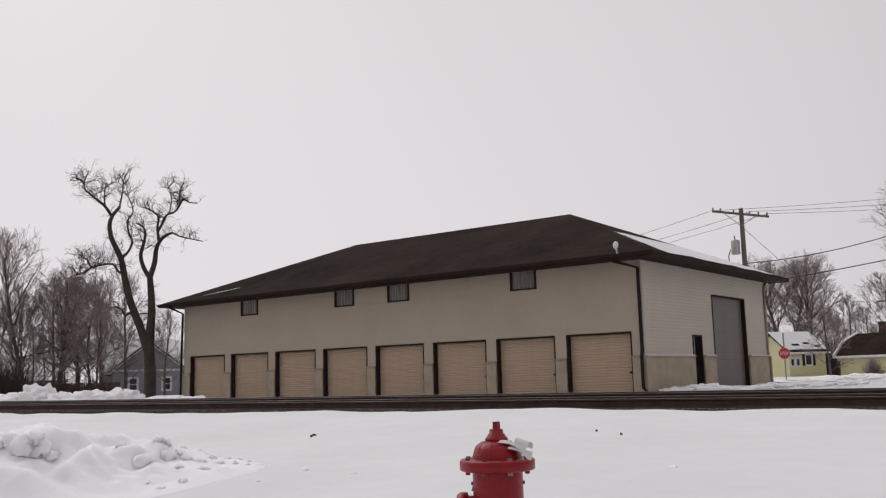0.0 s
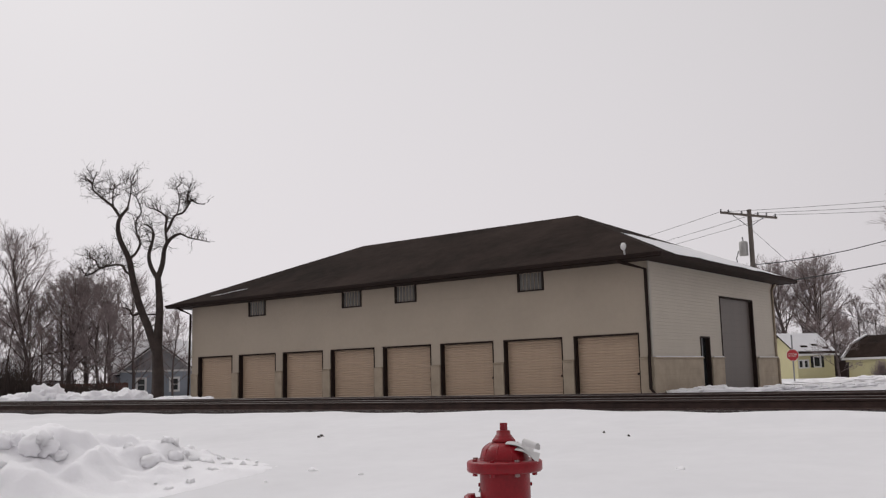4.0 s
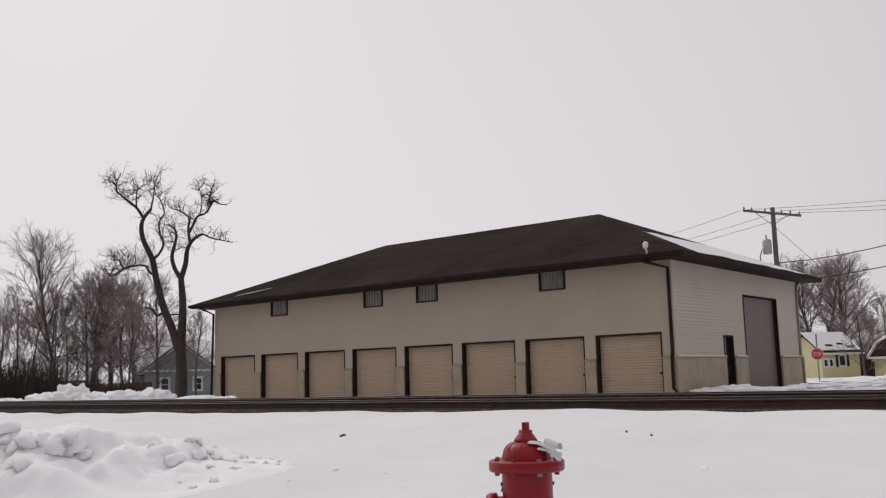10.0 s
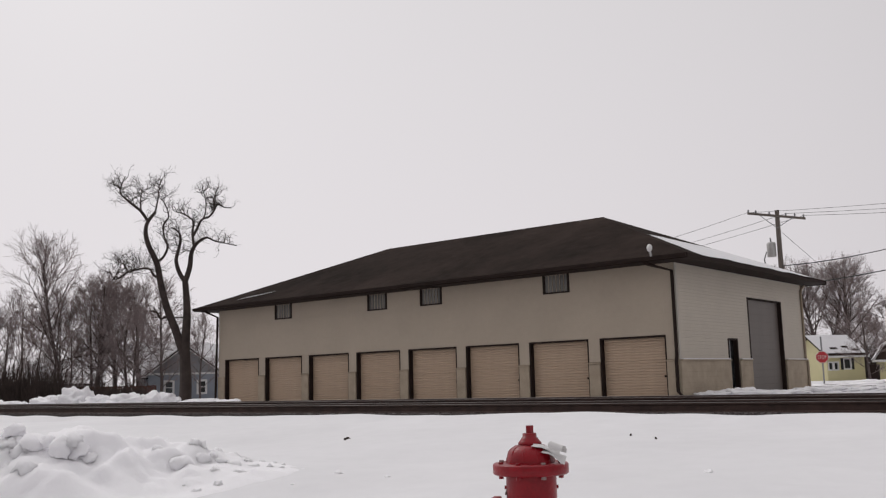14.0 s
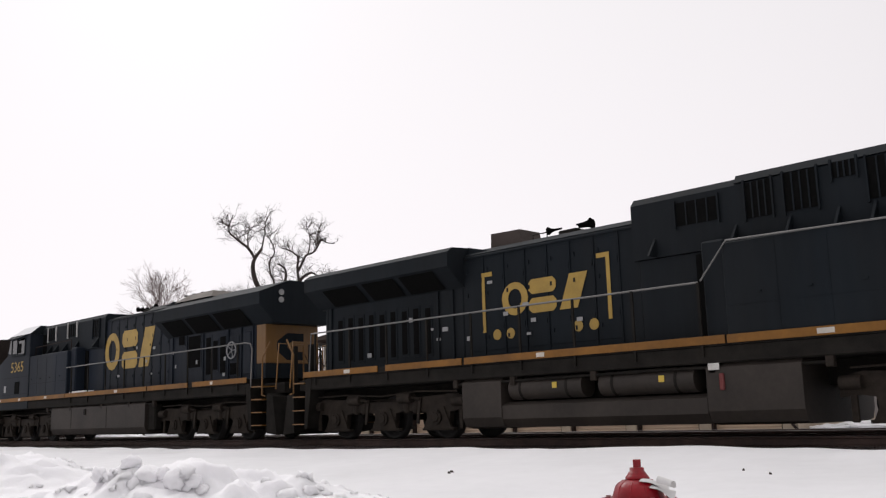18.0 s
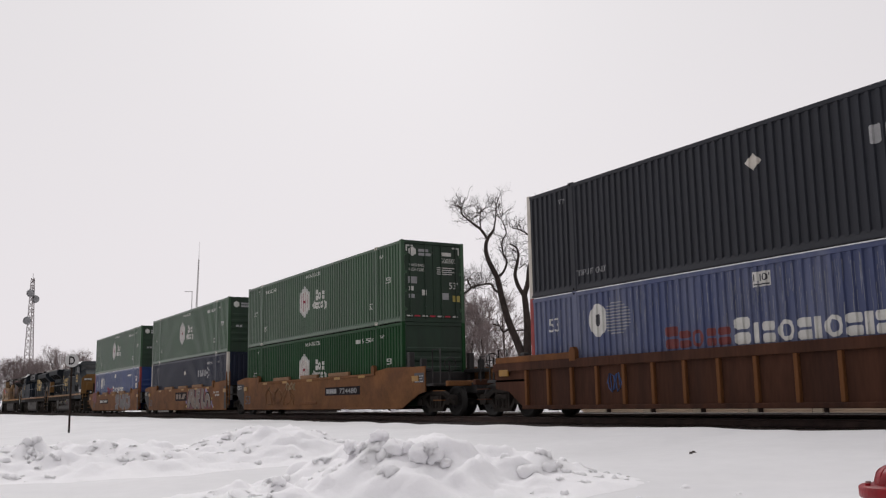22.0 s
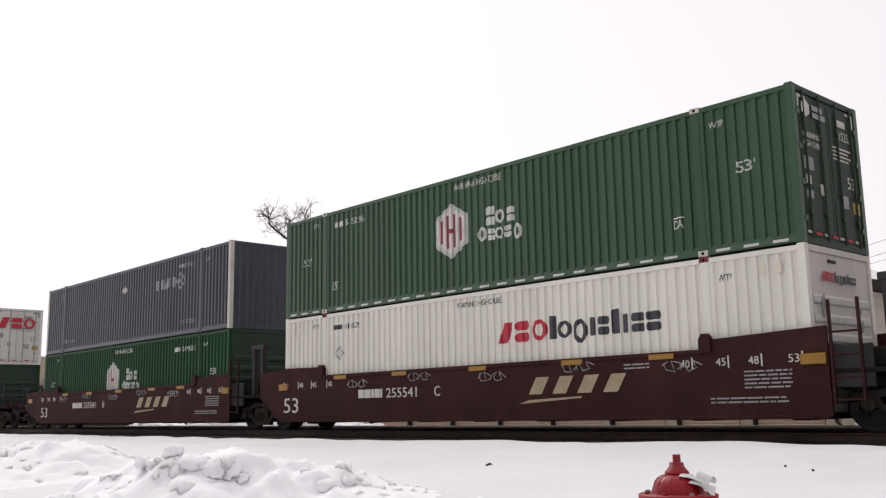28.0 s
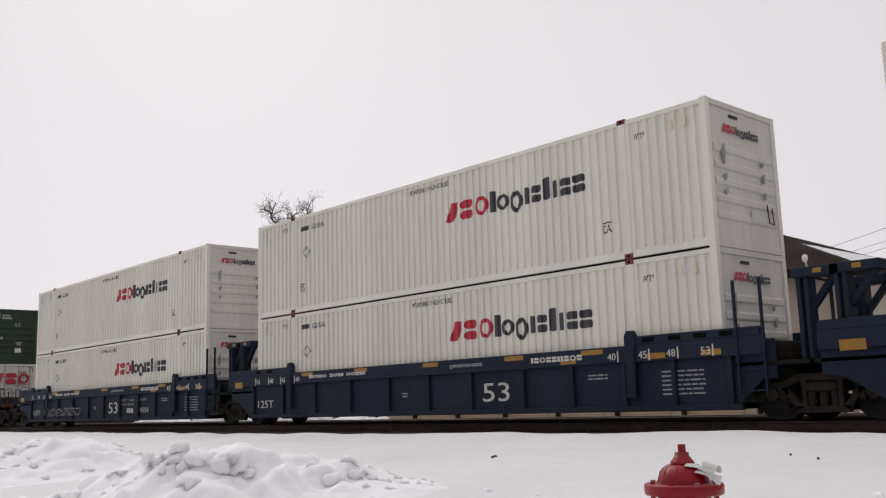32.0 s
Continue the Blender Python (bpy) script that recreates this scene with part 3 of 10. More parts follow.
def lump(cx, cy, cz, rx, ry, rz, seed, rough=0.35, n=26, m=14, freq=2.2):
    """A heap of broken snow: half an uneven ellipsoid."""
    ms = Mesh()
    v = []
    for j in range(m + 1):
        ph = math.pi * 0.5 * j / m
        for i in range(n):
            th = 2 * math.pi * i / n
            d = Vector((math.cos(th) * math.cos(ph), math.sin(th) * math.cos(ph), math.sin(ph)))
            k = 1 + rough * noise.fractal(d * freq + Vector((seed, seed * 1.7, 0)), 1.0, 2.0, 4)
            v.append((cx + rx * d.x * k, cy + ry * d.y * k, cz + rz * d.z * k))
    f = [(j * n + i, j * n + (i + 1) % n, (j + 1) * n + (i + 1) % n, (j + 1) * n + i) for j in range(m) for i in range(n)]
    return ms.add(v, f, True)


def chunk(x, y, z, r, seed, n=11, m=8):
    """A broken, blocky lump of ploughed snow."""
    rng = random.Random(seed)
    k = Vector((rng.uniform(0.75, 1.35), rng.uniform(0.75, 1.2), rng.uniform(0.7, 1.1))) * r
    off = Vector((rng.uniform(0, 90), rng.uniform(0, 90), rng.uniform(0, 90)))
    turn = Matrix.Rotation(rng.uniform(0, 6.3), 3, "Z") @ Matrix.Rotation(rng.uniform(-0.6, 0.6), 3, "X")
    v = []
    for j in range(m + 1):
        ph = math.pi * (j / m - 0.5)
        for i in range(n):
            th = 2 * math.pi * i / n
            d = Vector((math.cos(th) * math.cos(ph), math.sin(th) * math.cos(ph), math.sin(ph)))
            w = 0.93 + 0.5 * noise.fractal(d * 1.5 + off, 0.9, 2.1, 3)
            q = turn @ Vector((d.x * k.x * w, d.y * k.y * w, d.z * k.z * w))
            v.append((x + q.x, y + q.y, z + q.z))
    return Mesh().add(v, [(j * n + i, j * n + (i + 1) % n, (j + 1) * n + (i + 1) % n, (j + 1) * n + i) for j in range(m) for i in range(n)], True)


def smooth(a, b, t):
    t = min(max((t - a) / (b - a), 0), 1)
    return t * t * (3 - 2 * t)


def rough_snow(x, y):
    """Height of the broken surface of ploughed snow."""
    r = noise.fractal(Vector((x * 3.4, y * 3.4, 1)), 0.9, 2.2, 4)
    return 0.05 * r + 0.17 * abs(noise.noise((x * 2.1, y * 2.1, 17))) + 0.11 * abs(noise.noise((x * 4.6, y * 4.6, 23))) + 0.05 * max(0, noise.noise((x * 8.5, y * 8.5, 8)))


def berm_z(x, y):
    """The near windrow: a heap where the plough stopped, low and broken along the road before it."""
    heap = smooth(4.0, 4.9, y) * (1 - smooth(5.0, 7.4, y))
    top = 0.16 + 0.44 * heap - 0.12 * smooth(6.6, 7.9, y) + 0.06 * noise.noise((y * 0.9, 3, 0))
    xc = -10.7 + 0.10 * y + (0.35 * (y - 5) if y > 5 else 0)
    q = (x - xc) / (1.5 if x < xc else 1.35)
    body = top * math.exp(-q * q) * (1 + 0.35 * noise.fractal(Vector((x * 1.1, y * 1.1, 4)), 1.0, 2.1, 5)) * (1 - smooth(7.3, 8.0, y))
    m = min(1, max(0, body - 0.03) * 5)
    peak = 0.10 * math.exp(-(((x + 9.85) / 0.25) ** 2 + ((y - 4.95) / 0.25) ** 2)) + 0.12 * math.exp(-(((x + 9.55) / 0.3) ** 2 + ((y - 5.4) / 0.3) ** 2))
    return ground_z(x, y) - 0.06 + body + m * rough_snow(x, y) + peak, body


def far_berm_z(x, y):
    """The windrow on the road's far side, low and long."""
    top = (0.43 + 0.12 * noise.noise((y * 0.7, 8, 0)) + 0.06 * noise.noise((y * 2.3, 8, 4))) * (1 - smooth(6.9, 8.3, y))
    q = (x + 18.2 - 0.1 * y) / (1.1 if x < -18.2 + 0.1 * y else 1.5)
    body = top * math.exp(-q * q)
    m = min(1, max(0, body - 0.03) * 5)
    return ground_z(x, y) - 0.06 + body + m * 1.1 * rough_snow(x * 0.8, y * 0.8), body


def windrow(height, x0, x1, y0, y1, step, ridge, clods, seed, size):
    nx, ny = int((x1 - x0) / step), int((y1 - y0) / step)
    xs = [x0 + step * i for i in range(nx)]
    ys = [y0 + step * j for j in range(ny)]
    v = [(x, y, height(x, y)[0]) for y in ys for x in xs]
    f = [(j * nx + i, j * nx + i + 1, (j + 1) * nx + i + 1, (j + 1) * nx + i) for j in range(ny - 1) for i in range(nx - 1)]
    ms = Mesh().add(v, f, True)
    rng = random.Random(seed)
    made = 0
    while made < clods:
        y = rng.uniform(y0 + 1, y1 - 0.6)
        x = ridge(y) + rng.choice((rng.gauss(0.1, 0.45), rng.gauss(0.5, 0.5), rng.uniform(-0.6, 2.0)))
        if noise.noise((x * 0.8, y * 0.8, 30)) < -0.05:
            continue
        z, body = height(x, y)
        if body < 0.04:
            continue
        r = min(rng.expovariate(26) + 0.028, 0.13) * size
        q = chunk(x, y, z + r * rng.uniform(-0.85, -0.3), r, made + seed, 9, 6)
        ms.add(q.v, q.f, True)
        made += 1
    return ms


def make_berm():
    """Ploughed windrows by the road: uneven ridges of broken snow, studded with clods."""
    ms = windrow(berm_z, -14.0, -6.4, -6.0, 8.3, 0.055, lambda y: -10.7 + 0.10 * y + (0.35 * (y - 5) if y > 5 else 0), 300, 77, 1.0)
    # the larger blocks: bearing, distance, height, radius
    for az, d, z, r in ((63.35, 11.0, 0.10, 0.11), (63.2, 11.05, -0.02, 0.15), (63.6, 10.9, -0.12, 0.17), (60.3, 10.6, -0.02, 0.12), (60.1, 10.6, -0.1, 0.14), (60.9, 10.6, -0.1, 0.12), (61.6, 10.7, 0.0, 0.07), (62.4, 10.8, -0.06, 0.12),
                        (64.3, 11.0, -0.04, 0.12), (65.0, 11.1, -0.02, 0.09), (59.5, 10.6, -0.20, 0.08), (58.3, 10.9, -0.25, 0.12), (57.2, 11.0, -0.37, 0.11), (56.0, 11.0, -0.45, 0.14), (52.9, 10.8, -0.50, 0.15), (51.6, 10.9, -0.55, 0.10),
                        (54.9, 11.2, -0.52, 0.06), (53.9, 10.9, -0.55, 0.05), (57.7, 10.4, -0.4, 0.08)):
        q = chunk(-d * math.sin(radians(az)), d * math.cos(radians(az)), z, r, int(az * 100), 16, 12)
        ms.add(q.v, q.f, True)
    tagged(new("snow_berm", ms.make("snow_berm", SNOW_PILE)), "long rough ridge of ploughed snow with broken lumps", "snow bank", kind="stuff")
    ms = windrow(far_berm_z, -22.0, -14.6, -4.0, 9.3, 0.08, lambda y: -18.2 + 0.1 * y, 300, 177, 1.05)
    tagged(new("far_snow_berm", ms.make("far_snow_berm", SNOW_PILE)), "low broken ridge of ploughed snow across the road", "snow bank", kind="stuff")


def snow_heap(name, label, at, lumps, seed):
    """One heap of several smooth lumps."""
    rng = random.Random(seed)
    x, y = at
    ms = Mesh()
    for dx, dy, rx, ry, rz in lumps:
        q = lump(dx, dy, 0, rx, ry, rz, rng.uniform(0, 90), rough=0.30, n=56, m=26, freq=3.0)
        ms.add(q.v, q.f, True)
    ob = new(name, ms.make(name, SNOW_PILE))
    ob.matrix_basis = Matrix.Translation((x, y, ground_z(x, y) - 0.06))
    return tagged(ob, label, "snow pile")


def snow_clod(x, y, r, seed):
    q = lump(0, 0, 0, r, r * 0.85, r * 0.9, seed, rough=0.3, n=14, m=8, freq=1.6)
    ob = new("snow_clod", q.make("snow_clod", SNOW_PILE))
    ob.matrix_basis = Matrix.Translation((x, y, ground_z(x, y) - 0.02))
    tagged(ob, "rounded clod of thrown snow on the snowfield", "snow clod", group="thrown snow clods")


def make_snow():
    make_berm()
    rng = random.Random(5)
    for k in range(16):
        snow_clod(rng.uniform(-10.2, -6.6), rng.choice((rng.uniform(1.5, 7.4), rng.uniform(5.2, 7.4))), rng.uniform(0.03, 0.08), k)
    for x, y, r in ((-1.52, 6.4, 0.10), (-1.36, 6.5, 0.13), (-7.4, 7.3, 0.06), (-3.6, 8.2, 0.05), (-5.5, 10.9, 0.03), (-5.2, 11.0, 0.025)):
        snow_clod(x, y, r, x * 7)
    # scraps of dirt showing on the snow
    for x, y, w in ((-9.87, 9.93, 0.05), (-9.8, 9.8, 0.03), (-5.9, 11.1, 0.022), (-5.35, 10.7, 0.02)):
        q = lump(0, 0, 0, w, w * 0.6, 0.035, x, rough=0.5, n=9, m=4)
        ob = new("dirt_scrap", q.make("dirt_scrap", TIE))
        ob.matrix_basis = Matrix.Translation((x, y, ground_z(x, y) - 0.008))
        tagged(ob, "dark scrap of dirt lying on the snow", "dirt scrap", group="dirt on the snow")
    # tongues of snow lying over the ballast's edge
    for k in range(26):
        x = -2.0 - 46 * (k + rng.random()) / 26
        q = lump(0, 0, 0, rng.uniform(0.25, 1.1), rng.uniform(0.10, 0.28), rng.uniform(0.05, 0.10), k * 3.1, rough=0.5, n=22, m=7, freq=2.4)
        ob = new("snow_patch", q.make("snow_patch", SNOW_PILE))
        ob.matrix_basis = Matrix.Translation((x, rng.uniform(14.35, 15.0), -0.31))
        tagged(ob, "thin tongue of snow on the dark ballast", "snow patch", group="snow on the ballast")
    far = "smooth white bank of cleared snow behind the railway"
    for x, y, lumps, sd in ((-44.5, 25.5, ((0, 0, 1.3, 1.0, 0.98), (-1.5, -0.5, 1.4, 1.0, 0.65), (1.4, 0.4, 1.5, 1.0, 0.6)), 11),
                            (-41.0, 26.2, ((0, 0, 1.8, 1.0, 0.66), (1.7, 0.4, 1.5, 0.9, 0.72), (-1.6, 0, 1.4, 0.8, 0.55)), 12),
                            (-36.6, 27.0, ((0, 0, 1.6, 0.8, 0.36), (1.8, 0.2, 1.4, 0.7, 0.30)), 13),
                            (-50.5, 24.0, ((0, 0, 2.0, 1.0, 0.45), (2.0, 0.3, 1.6, 0.9, 0.35)), 14),
                            (-11.8, 36.6, ((0, 0, 0.9, 1.4, 0.26), (0.4, 2.2, 0.8, 1.3, 0.2)), 15),
                            (-11.3, 42.0, ((0, 0, 0.9, 1.6, 0.2), (0.3, 2.5, 0.8, 1.5, 0.24)), 16),
                            (-13.2, 33.6, ((0, 0, 1.2, 1.0, 0.30), (-0.8, -0.5, 0.9, 0.8, 0.22), (1.2, 0.4, 1.2, 0.9, 0.2)), 17),
                            (-15.2, 58.0, ((0, 0, 2.2, 1.2, 0.36), (2.4, 0.3, 2.2, 1.2, 0.28), (-2.2, 0.2, 1.6, 1.0, 0.2)), 20),
                            (-15.0, 54.0, ((0, 0, 2.4, 1.2, 0.3), (2.6, 0.3, 2.0, 1.2, 0.45)), 18),
                            (-9.0, 50.0, ((0, 0, 2.4, 1.2, 0.25), (2.6, -0.3, 2.0, 1.2, 0.3)), 19)):
        snow_heap("snow_bank", far, (x, y), lumps, sd)


make_ground()
make_ballast()

# ---- the storage building ----
BX0, BX1, BY0, BY1 = -41.5, -14.87, 32.0, 45.75
DOOR_X = [-40.93 + 3.262 * i for i in range(8)]
DOOR_W, DOOR_TOP, WALL_TOP, BASE = 2.72, 1.93, 4.72, -0.5


def wall_with_holes(ms, a0, a1, z0, z1, holes, t0, t1, along):
    """Wall slab along x or y with rectangular openings, as blocks between them."""
    edges = sorted({a0, a1, *[h[0] for h in holes], *[h[1] for h in holes]})
    for a, b in zip(edges, edges[1:]):
        m = (a + b) / 2
        zs = [z0]
        for h in sorted(holes, key=lambda h: h[2]):
            if h[0] < m < h[1]:
                zs += [h[2], h[3]]
        zs.append(z1)
        for i in range(0, len(zs), 2):
            if zs[i + 1] - zs[i] > 0.01:
                if along == "x":
                    ms.box(a, b, t0, t1, zs[i], zs[i + 1])
                else:
                    ms.box(t0, t1, a, b, zs[i], zs[i + 1])
    return ms


def make_storage():
    b = thing("storage_building", "long tan-sided storage building with dark hipped roof and eight roller doors", "building")
    wins = [(-36.9, -35.7), (-30.35, -29.2), (-27.1, -25.93), (-20.56, -19.4)]
    holes = [(x, x + DOOR_W, BASE, DOOR_TOP) for x in DOOR_X] + [(x0, x1, 3.89, 4.6) for x0, x1 in wins]
    ms = Mesh()
    wall_with_holes(ms, BX0, BX1, BASE, WALL_TOP, holes, BY0, BY0 + 0.25, "x")
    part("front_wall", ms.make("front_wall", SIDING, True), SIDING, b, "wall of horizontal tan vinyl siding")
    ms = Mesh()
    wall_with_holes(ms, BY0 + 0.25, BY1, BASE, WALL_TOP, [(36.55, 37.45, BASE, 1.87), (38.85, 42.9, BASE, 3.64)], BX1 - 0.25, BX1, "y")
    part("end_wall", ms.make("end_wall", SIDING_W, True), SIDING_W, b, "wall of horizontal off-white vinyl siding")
    part("rear_wall", Mesh().box(BX0, BX1 - 0.25, BY1 - 0.25, BY1, BASE, WALL_TOP), SIDING, b)
    part("left_wall", Mesh().box(BX0, BX0 + 0.25, BY0 + 0.25, BY1 - 0.25, BASE, WALL_TOP), SIDING, b)
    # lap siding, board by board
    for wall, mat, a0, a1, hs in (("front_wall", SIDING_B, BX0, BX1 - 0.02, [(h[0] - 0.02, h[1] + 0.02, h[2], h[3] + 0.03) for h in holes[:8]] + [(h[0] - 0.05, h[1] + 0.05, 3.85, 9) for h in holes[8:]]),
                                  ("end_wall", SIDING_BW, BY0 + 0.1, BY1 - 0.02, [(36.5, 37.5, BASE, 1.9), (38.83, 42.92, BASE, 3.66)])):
        owner = next(o for o in b.children if o.name.startswith(wall))
        zs = [1.07]
        while zs[-1] < 4.55:
            zs.append(zs[-1] + 0.13)
        for z0, z1 in zip(zs, zs[1:]):
            cuts = sorted({z0, z1, *[h[3] for h in hs if z0 + 0.02 < h[3] < z1 - 0.02], *[h[2] for h in hs if z0 + 0.02 < h[2] < z1 - 0.02]})
            for c0, c1 in zip(cuts, cuts[1:]):
                m, start = (c0 + c1) / 2, a0
                spans = []
                for h in sorted(hs):
                    if h[2] < m < h[3]:
                        spans.append((start, h[0]))
                        start = h[1]
                spans.append((start, a1))
                for p, q in spans:
                    d0, d1 = 0.022 - 0.017 * (c0 - z0) / 0.13, 0.022 - 0.017 * (c1 - z0) / 0.13
                    if wall == "front_wall":
                        sec = [(BY0 - 0.003, c0 + 0.003), (BY0 - d0, c0 + 0.003), (BY0 - d1, c1), (BY0 - 0.003, c1)]
                        part("siding_board", Mesh().prism(sec, p, q, "x"), mat, owner)
                    else:
                        sec = [(BX1 + 0.003, c0 + 0.003), (BX1 + d0, c0 + 0.003), (BX1 + d1, c1), (BX1 + 0.003, c1)]
                        part("siding_board", Mesh().prism(sec, p, q, "y"), mat, owner)
    # wainscot piers between the doors, with a sloped ledge
    spans = [(BX0 - 0.03, DOOR_X[0])] + [(x + DOOR_W, x2) for x, x2 in zip(DOOR_X, DOOR_X[1:])] + [(DOOR_X[-1] + DOOR_W, BX1 + 0.03)]
    for x0, x1 in spans:
        p = part("pier", Mesh().box(x0 + 0.03, x1 - 0.03, BY0 - 0.09, BY0 - 0.004, BASE, 1.0, 0.01), STONE, b, "grey-tan stone-faced pier")
        part("ledge", Mesh().prism([(BY0 - 0.13, 1.0), (BY0 - 0.004, 1.0), (BY0 - 0.004, 1.07), (BY0 - 0.13, 1.03)], x0 + 0.02, x1 - 0.02, "x"), STONE, p)
    for y0, y1 in ((BY0 - 0.09, 36.5), (37.5, 38.8), (42.95, BY1 + 0.05)):
        p = part("pier", Mesh().box(BX1 + 0.004, BX1 + 0.10, y0, y1, BASE, 1.0, 0.01), STONE, b, "grey-tan stone-faced wainscot")
        part("ledge", Mesh().box(BX1 + 0.004, BX1 + 0.15, y0, y1, 1.0, 1.05, 0.01), STONE, p)
        part("ledge_snow", Mesh().box(BX1 + 0.004, BX1 + 0.15, y0 + 0.1, y1 - 0.1, 1.05, 1.09, 0.015), SNOW, p, "thin line of snow")
    dm, z = Mesh().box(0, DOOR_W, 0.02, 0.06, BASE, DOOR_TOP - 0.03), BASE
    while z < DOOR_TOP - 0.1:
        dm.prism([(0.019, z + 0.004), (0.002, z + 0.014), (-0.004, z + 0.05), (0.002, z + 0.086), (0.019, z + 0.098)], 0.0, DOOR_W, "x")
        z += 0.104
    door_ms = dm.make("door_panel", DOOR_SLAT)
    for i, x in enumerate(DOOR_X):
        d = part("roller_door", door_ms, DOOR_SLAT, b, "closed tan roller door", at=pose(x, BY0 + 0.20, 0))
        part("jamb", Mesh().box(-0.02, 0.05, -0.23, -0.0, BASE, DOOR_TOP), TRIM_DARK, d, "dark brown jamb")
        part("jamb", Mesh().box(DOOR_W - 0.03, DOOR_W + 0.02, -0.23, 0.0, BASE, DOOR_TOP), TRIM_DARK, d, "dark brown jamb")
        part("head_trim", Mesh().box(-0.02, DOOR_W + 0.02, -0.225, -0.0, DOOR_TOP - 0.03, DOOR_TOP + 0.03), TRIM_DARK, d, "dark brown head trim")
        part("latch", Mesh().box(DOOR_W - 0.22, DOOR_W - 0.12, -0.03, -0.002, 0.42, 0.50, 0.01), TRIM_DARK, d, "small dark latch")
    for x0, x1 in wins:
        w = part("window", Mesh().box(x0 + 0.05, x1 - 0.05, BY0 + 0.02, BY0 + 0.04, 3.92, 4.6), CURTAIN, b, "dark window with drawn blind")
        fr = Mesh().box(x0 - 0.04, x0 + 0.05, BY0 - 0.04, BY0 + 0.06, 3.86, 4.62).box(x1 - 0.05, x1 + 0.04, BY0 - 0.04, BY0 + 0.06, 3.86, 4.62)
        fr.box(x0 + 0.05, x1 - 0.05, BY0 - 0.04, BY0 + 0.06, 3.86, 3.92)
        part("window_frame", fr, TRIM_DARK, w)
        for k in range(1, 6):
            xx = x0 + 0.05 + (x1 - x0 - 0.1) * k / 6
            part("glazing_bar", Mesh().box(xx - 0.010, xx + 0.010, BY0 + 0.0, BY0 + 0.018, 3.92, 4.6), STONE, w)
    # side doors
    md = part("side_door", Mesh().box(BX1 - 0.20, BX1 - 0.14, 36.6, 37.4, BASE, 1.83), GLASS_DARK, b, "dark glazed personnel door")
    part("door_frame", Mesh().box(BX1 - 0.14, BX1 + 0.04, 36.5, 36.58, BASE, 1.9).box(BX1 - 0.14, BX1 + 0.04, 37.40, 37.5, BASE, 1.9).box(BX1 - 0.14, BX1 + 0.04, 36.58, 37.40, 1.83, 1.9), TRIM_DARK, md)
    part("door_stile", Mesh().box(BX1 - 0.138, BX1 - 0.11, 36.95, 37.02, BASE, 1.83), GREY_METAL, md)
    bd = part("overhead_door", Mesh().box(BX1 - 0.20, BX1 - 0.14, 38.9, 42.85, BASE, 3.6), GREY_DOOR, b, "tall grey sectional overhead door")
    part("door_frame", Mesh().box(BX1 - 0.14, BX1 + 0.03, 38.83, 38.93, BASE, 3.66).box(BX1 - 0.14, BX1 + 0.03, 42.82, 42.92, BASE, 3.66).box(BX1 - 0.14, BX1 + 0.03, 38.93, 42.82, 3.60, 3.66), TRIM_DARK, bd)
    # roof: hipped, with fascia, soffit and gutters
    o, ez = 0.95, 4.62
    x0, x1, y0, y1 = BX0 - o, BX1 + o, BY0 - o, BY1 + o
    yr, zr, xl, xr = (BY0 + BY1) / 2, 8.0, -35.2, -21.5
    A, B, C, D, E, F = (x0, y0, ez + 0.16), (x1, y0, ez + 0.16), (x1, y1, ez + 0.16), (x0, y1, ez + 0.16), (xl, yr, zr), (xr, yr, zr)
    part("front_slope", Mesh().add([A, B, F, E], [(0, 1, 2, 3)]).add([(p[0], p[1], p[2] - 0.05) for p in (A, B, F, E)], [(3, 2, 1, 0)]), ROOF, b, "dark brown shingle slope, mostly bare")
    part("rear_slope", Mesh().add([C, D, E, F], [(0, 1, 2, 3)]), ROOF, b)
    part("left_hip", Mesh().add([D, A, E], [(0, 1, 2)]), ROOF, b)
    part("right_hip", Mesh().add([B, C, F], [(0, 1, 2)]), ROOF, b)
    n = 24
    v, f = [], []
    for i in range(n + 1):
        for j in range(n + 1):
            s, t = i / n, j / n
            q = Vector(B).lerp(Vector(C), 0.09 + 0.85 * s).lerp(Vector(F), t * 0.5)
            edge = min(s, 1 - s) * (1 - t) * 14
            v.append((q.x, q.y, q.z + 0.012 + 0.03 * min(edge, 1) + 0.03 * noise.noise((s * 9, t * 9, 4))))
    f = [(i * (n + 1) + j, (i + 1) * (n + 1) + j, (i + 1) * (n + 1) + j + 1, i * (n + 1) + j + 1) for i in range(n) for j in range(n)]
    part("roof_snow", Mesh().add(v, f, True), SNOW, b, "layer of snow lying on the end slope")
    part("soffit", Mesh().box(x0, x1, y0, y1, ez - 0.01, ez + 0.02), TRIM_DARK, b)
    fa = Mesh().box(x0 - 0.02, x1 + 0.02, y0 - 0.03, y0, ez - 0.02, ez + 0.17).box(x0 - 0.02, x1 + 0.02, y1, y1 + 0.03, ez - 0.02, ez + 0.17)
    fa.box(x1, x1 + 0.03, y0, y1, ez - 0.02, ez + 0.17).box(x0 - 0.03, x0, y0, y1, ez - 0.02, ez + 0.17)
    part("fascia", fa, TRIM_DARK, b, "dark brown fascia board")
    part("gutter", Mesh().prism([(y0 - 0.15, ez + 0.14), (y0 - 0.13, ez + 0.03), (y0 - 0.034, ez + 0.02), (y0 - 0.034, ez + 0.14)], x0, x1, "x"), TRIM_DARK, b, "dark brown eaves gutter")
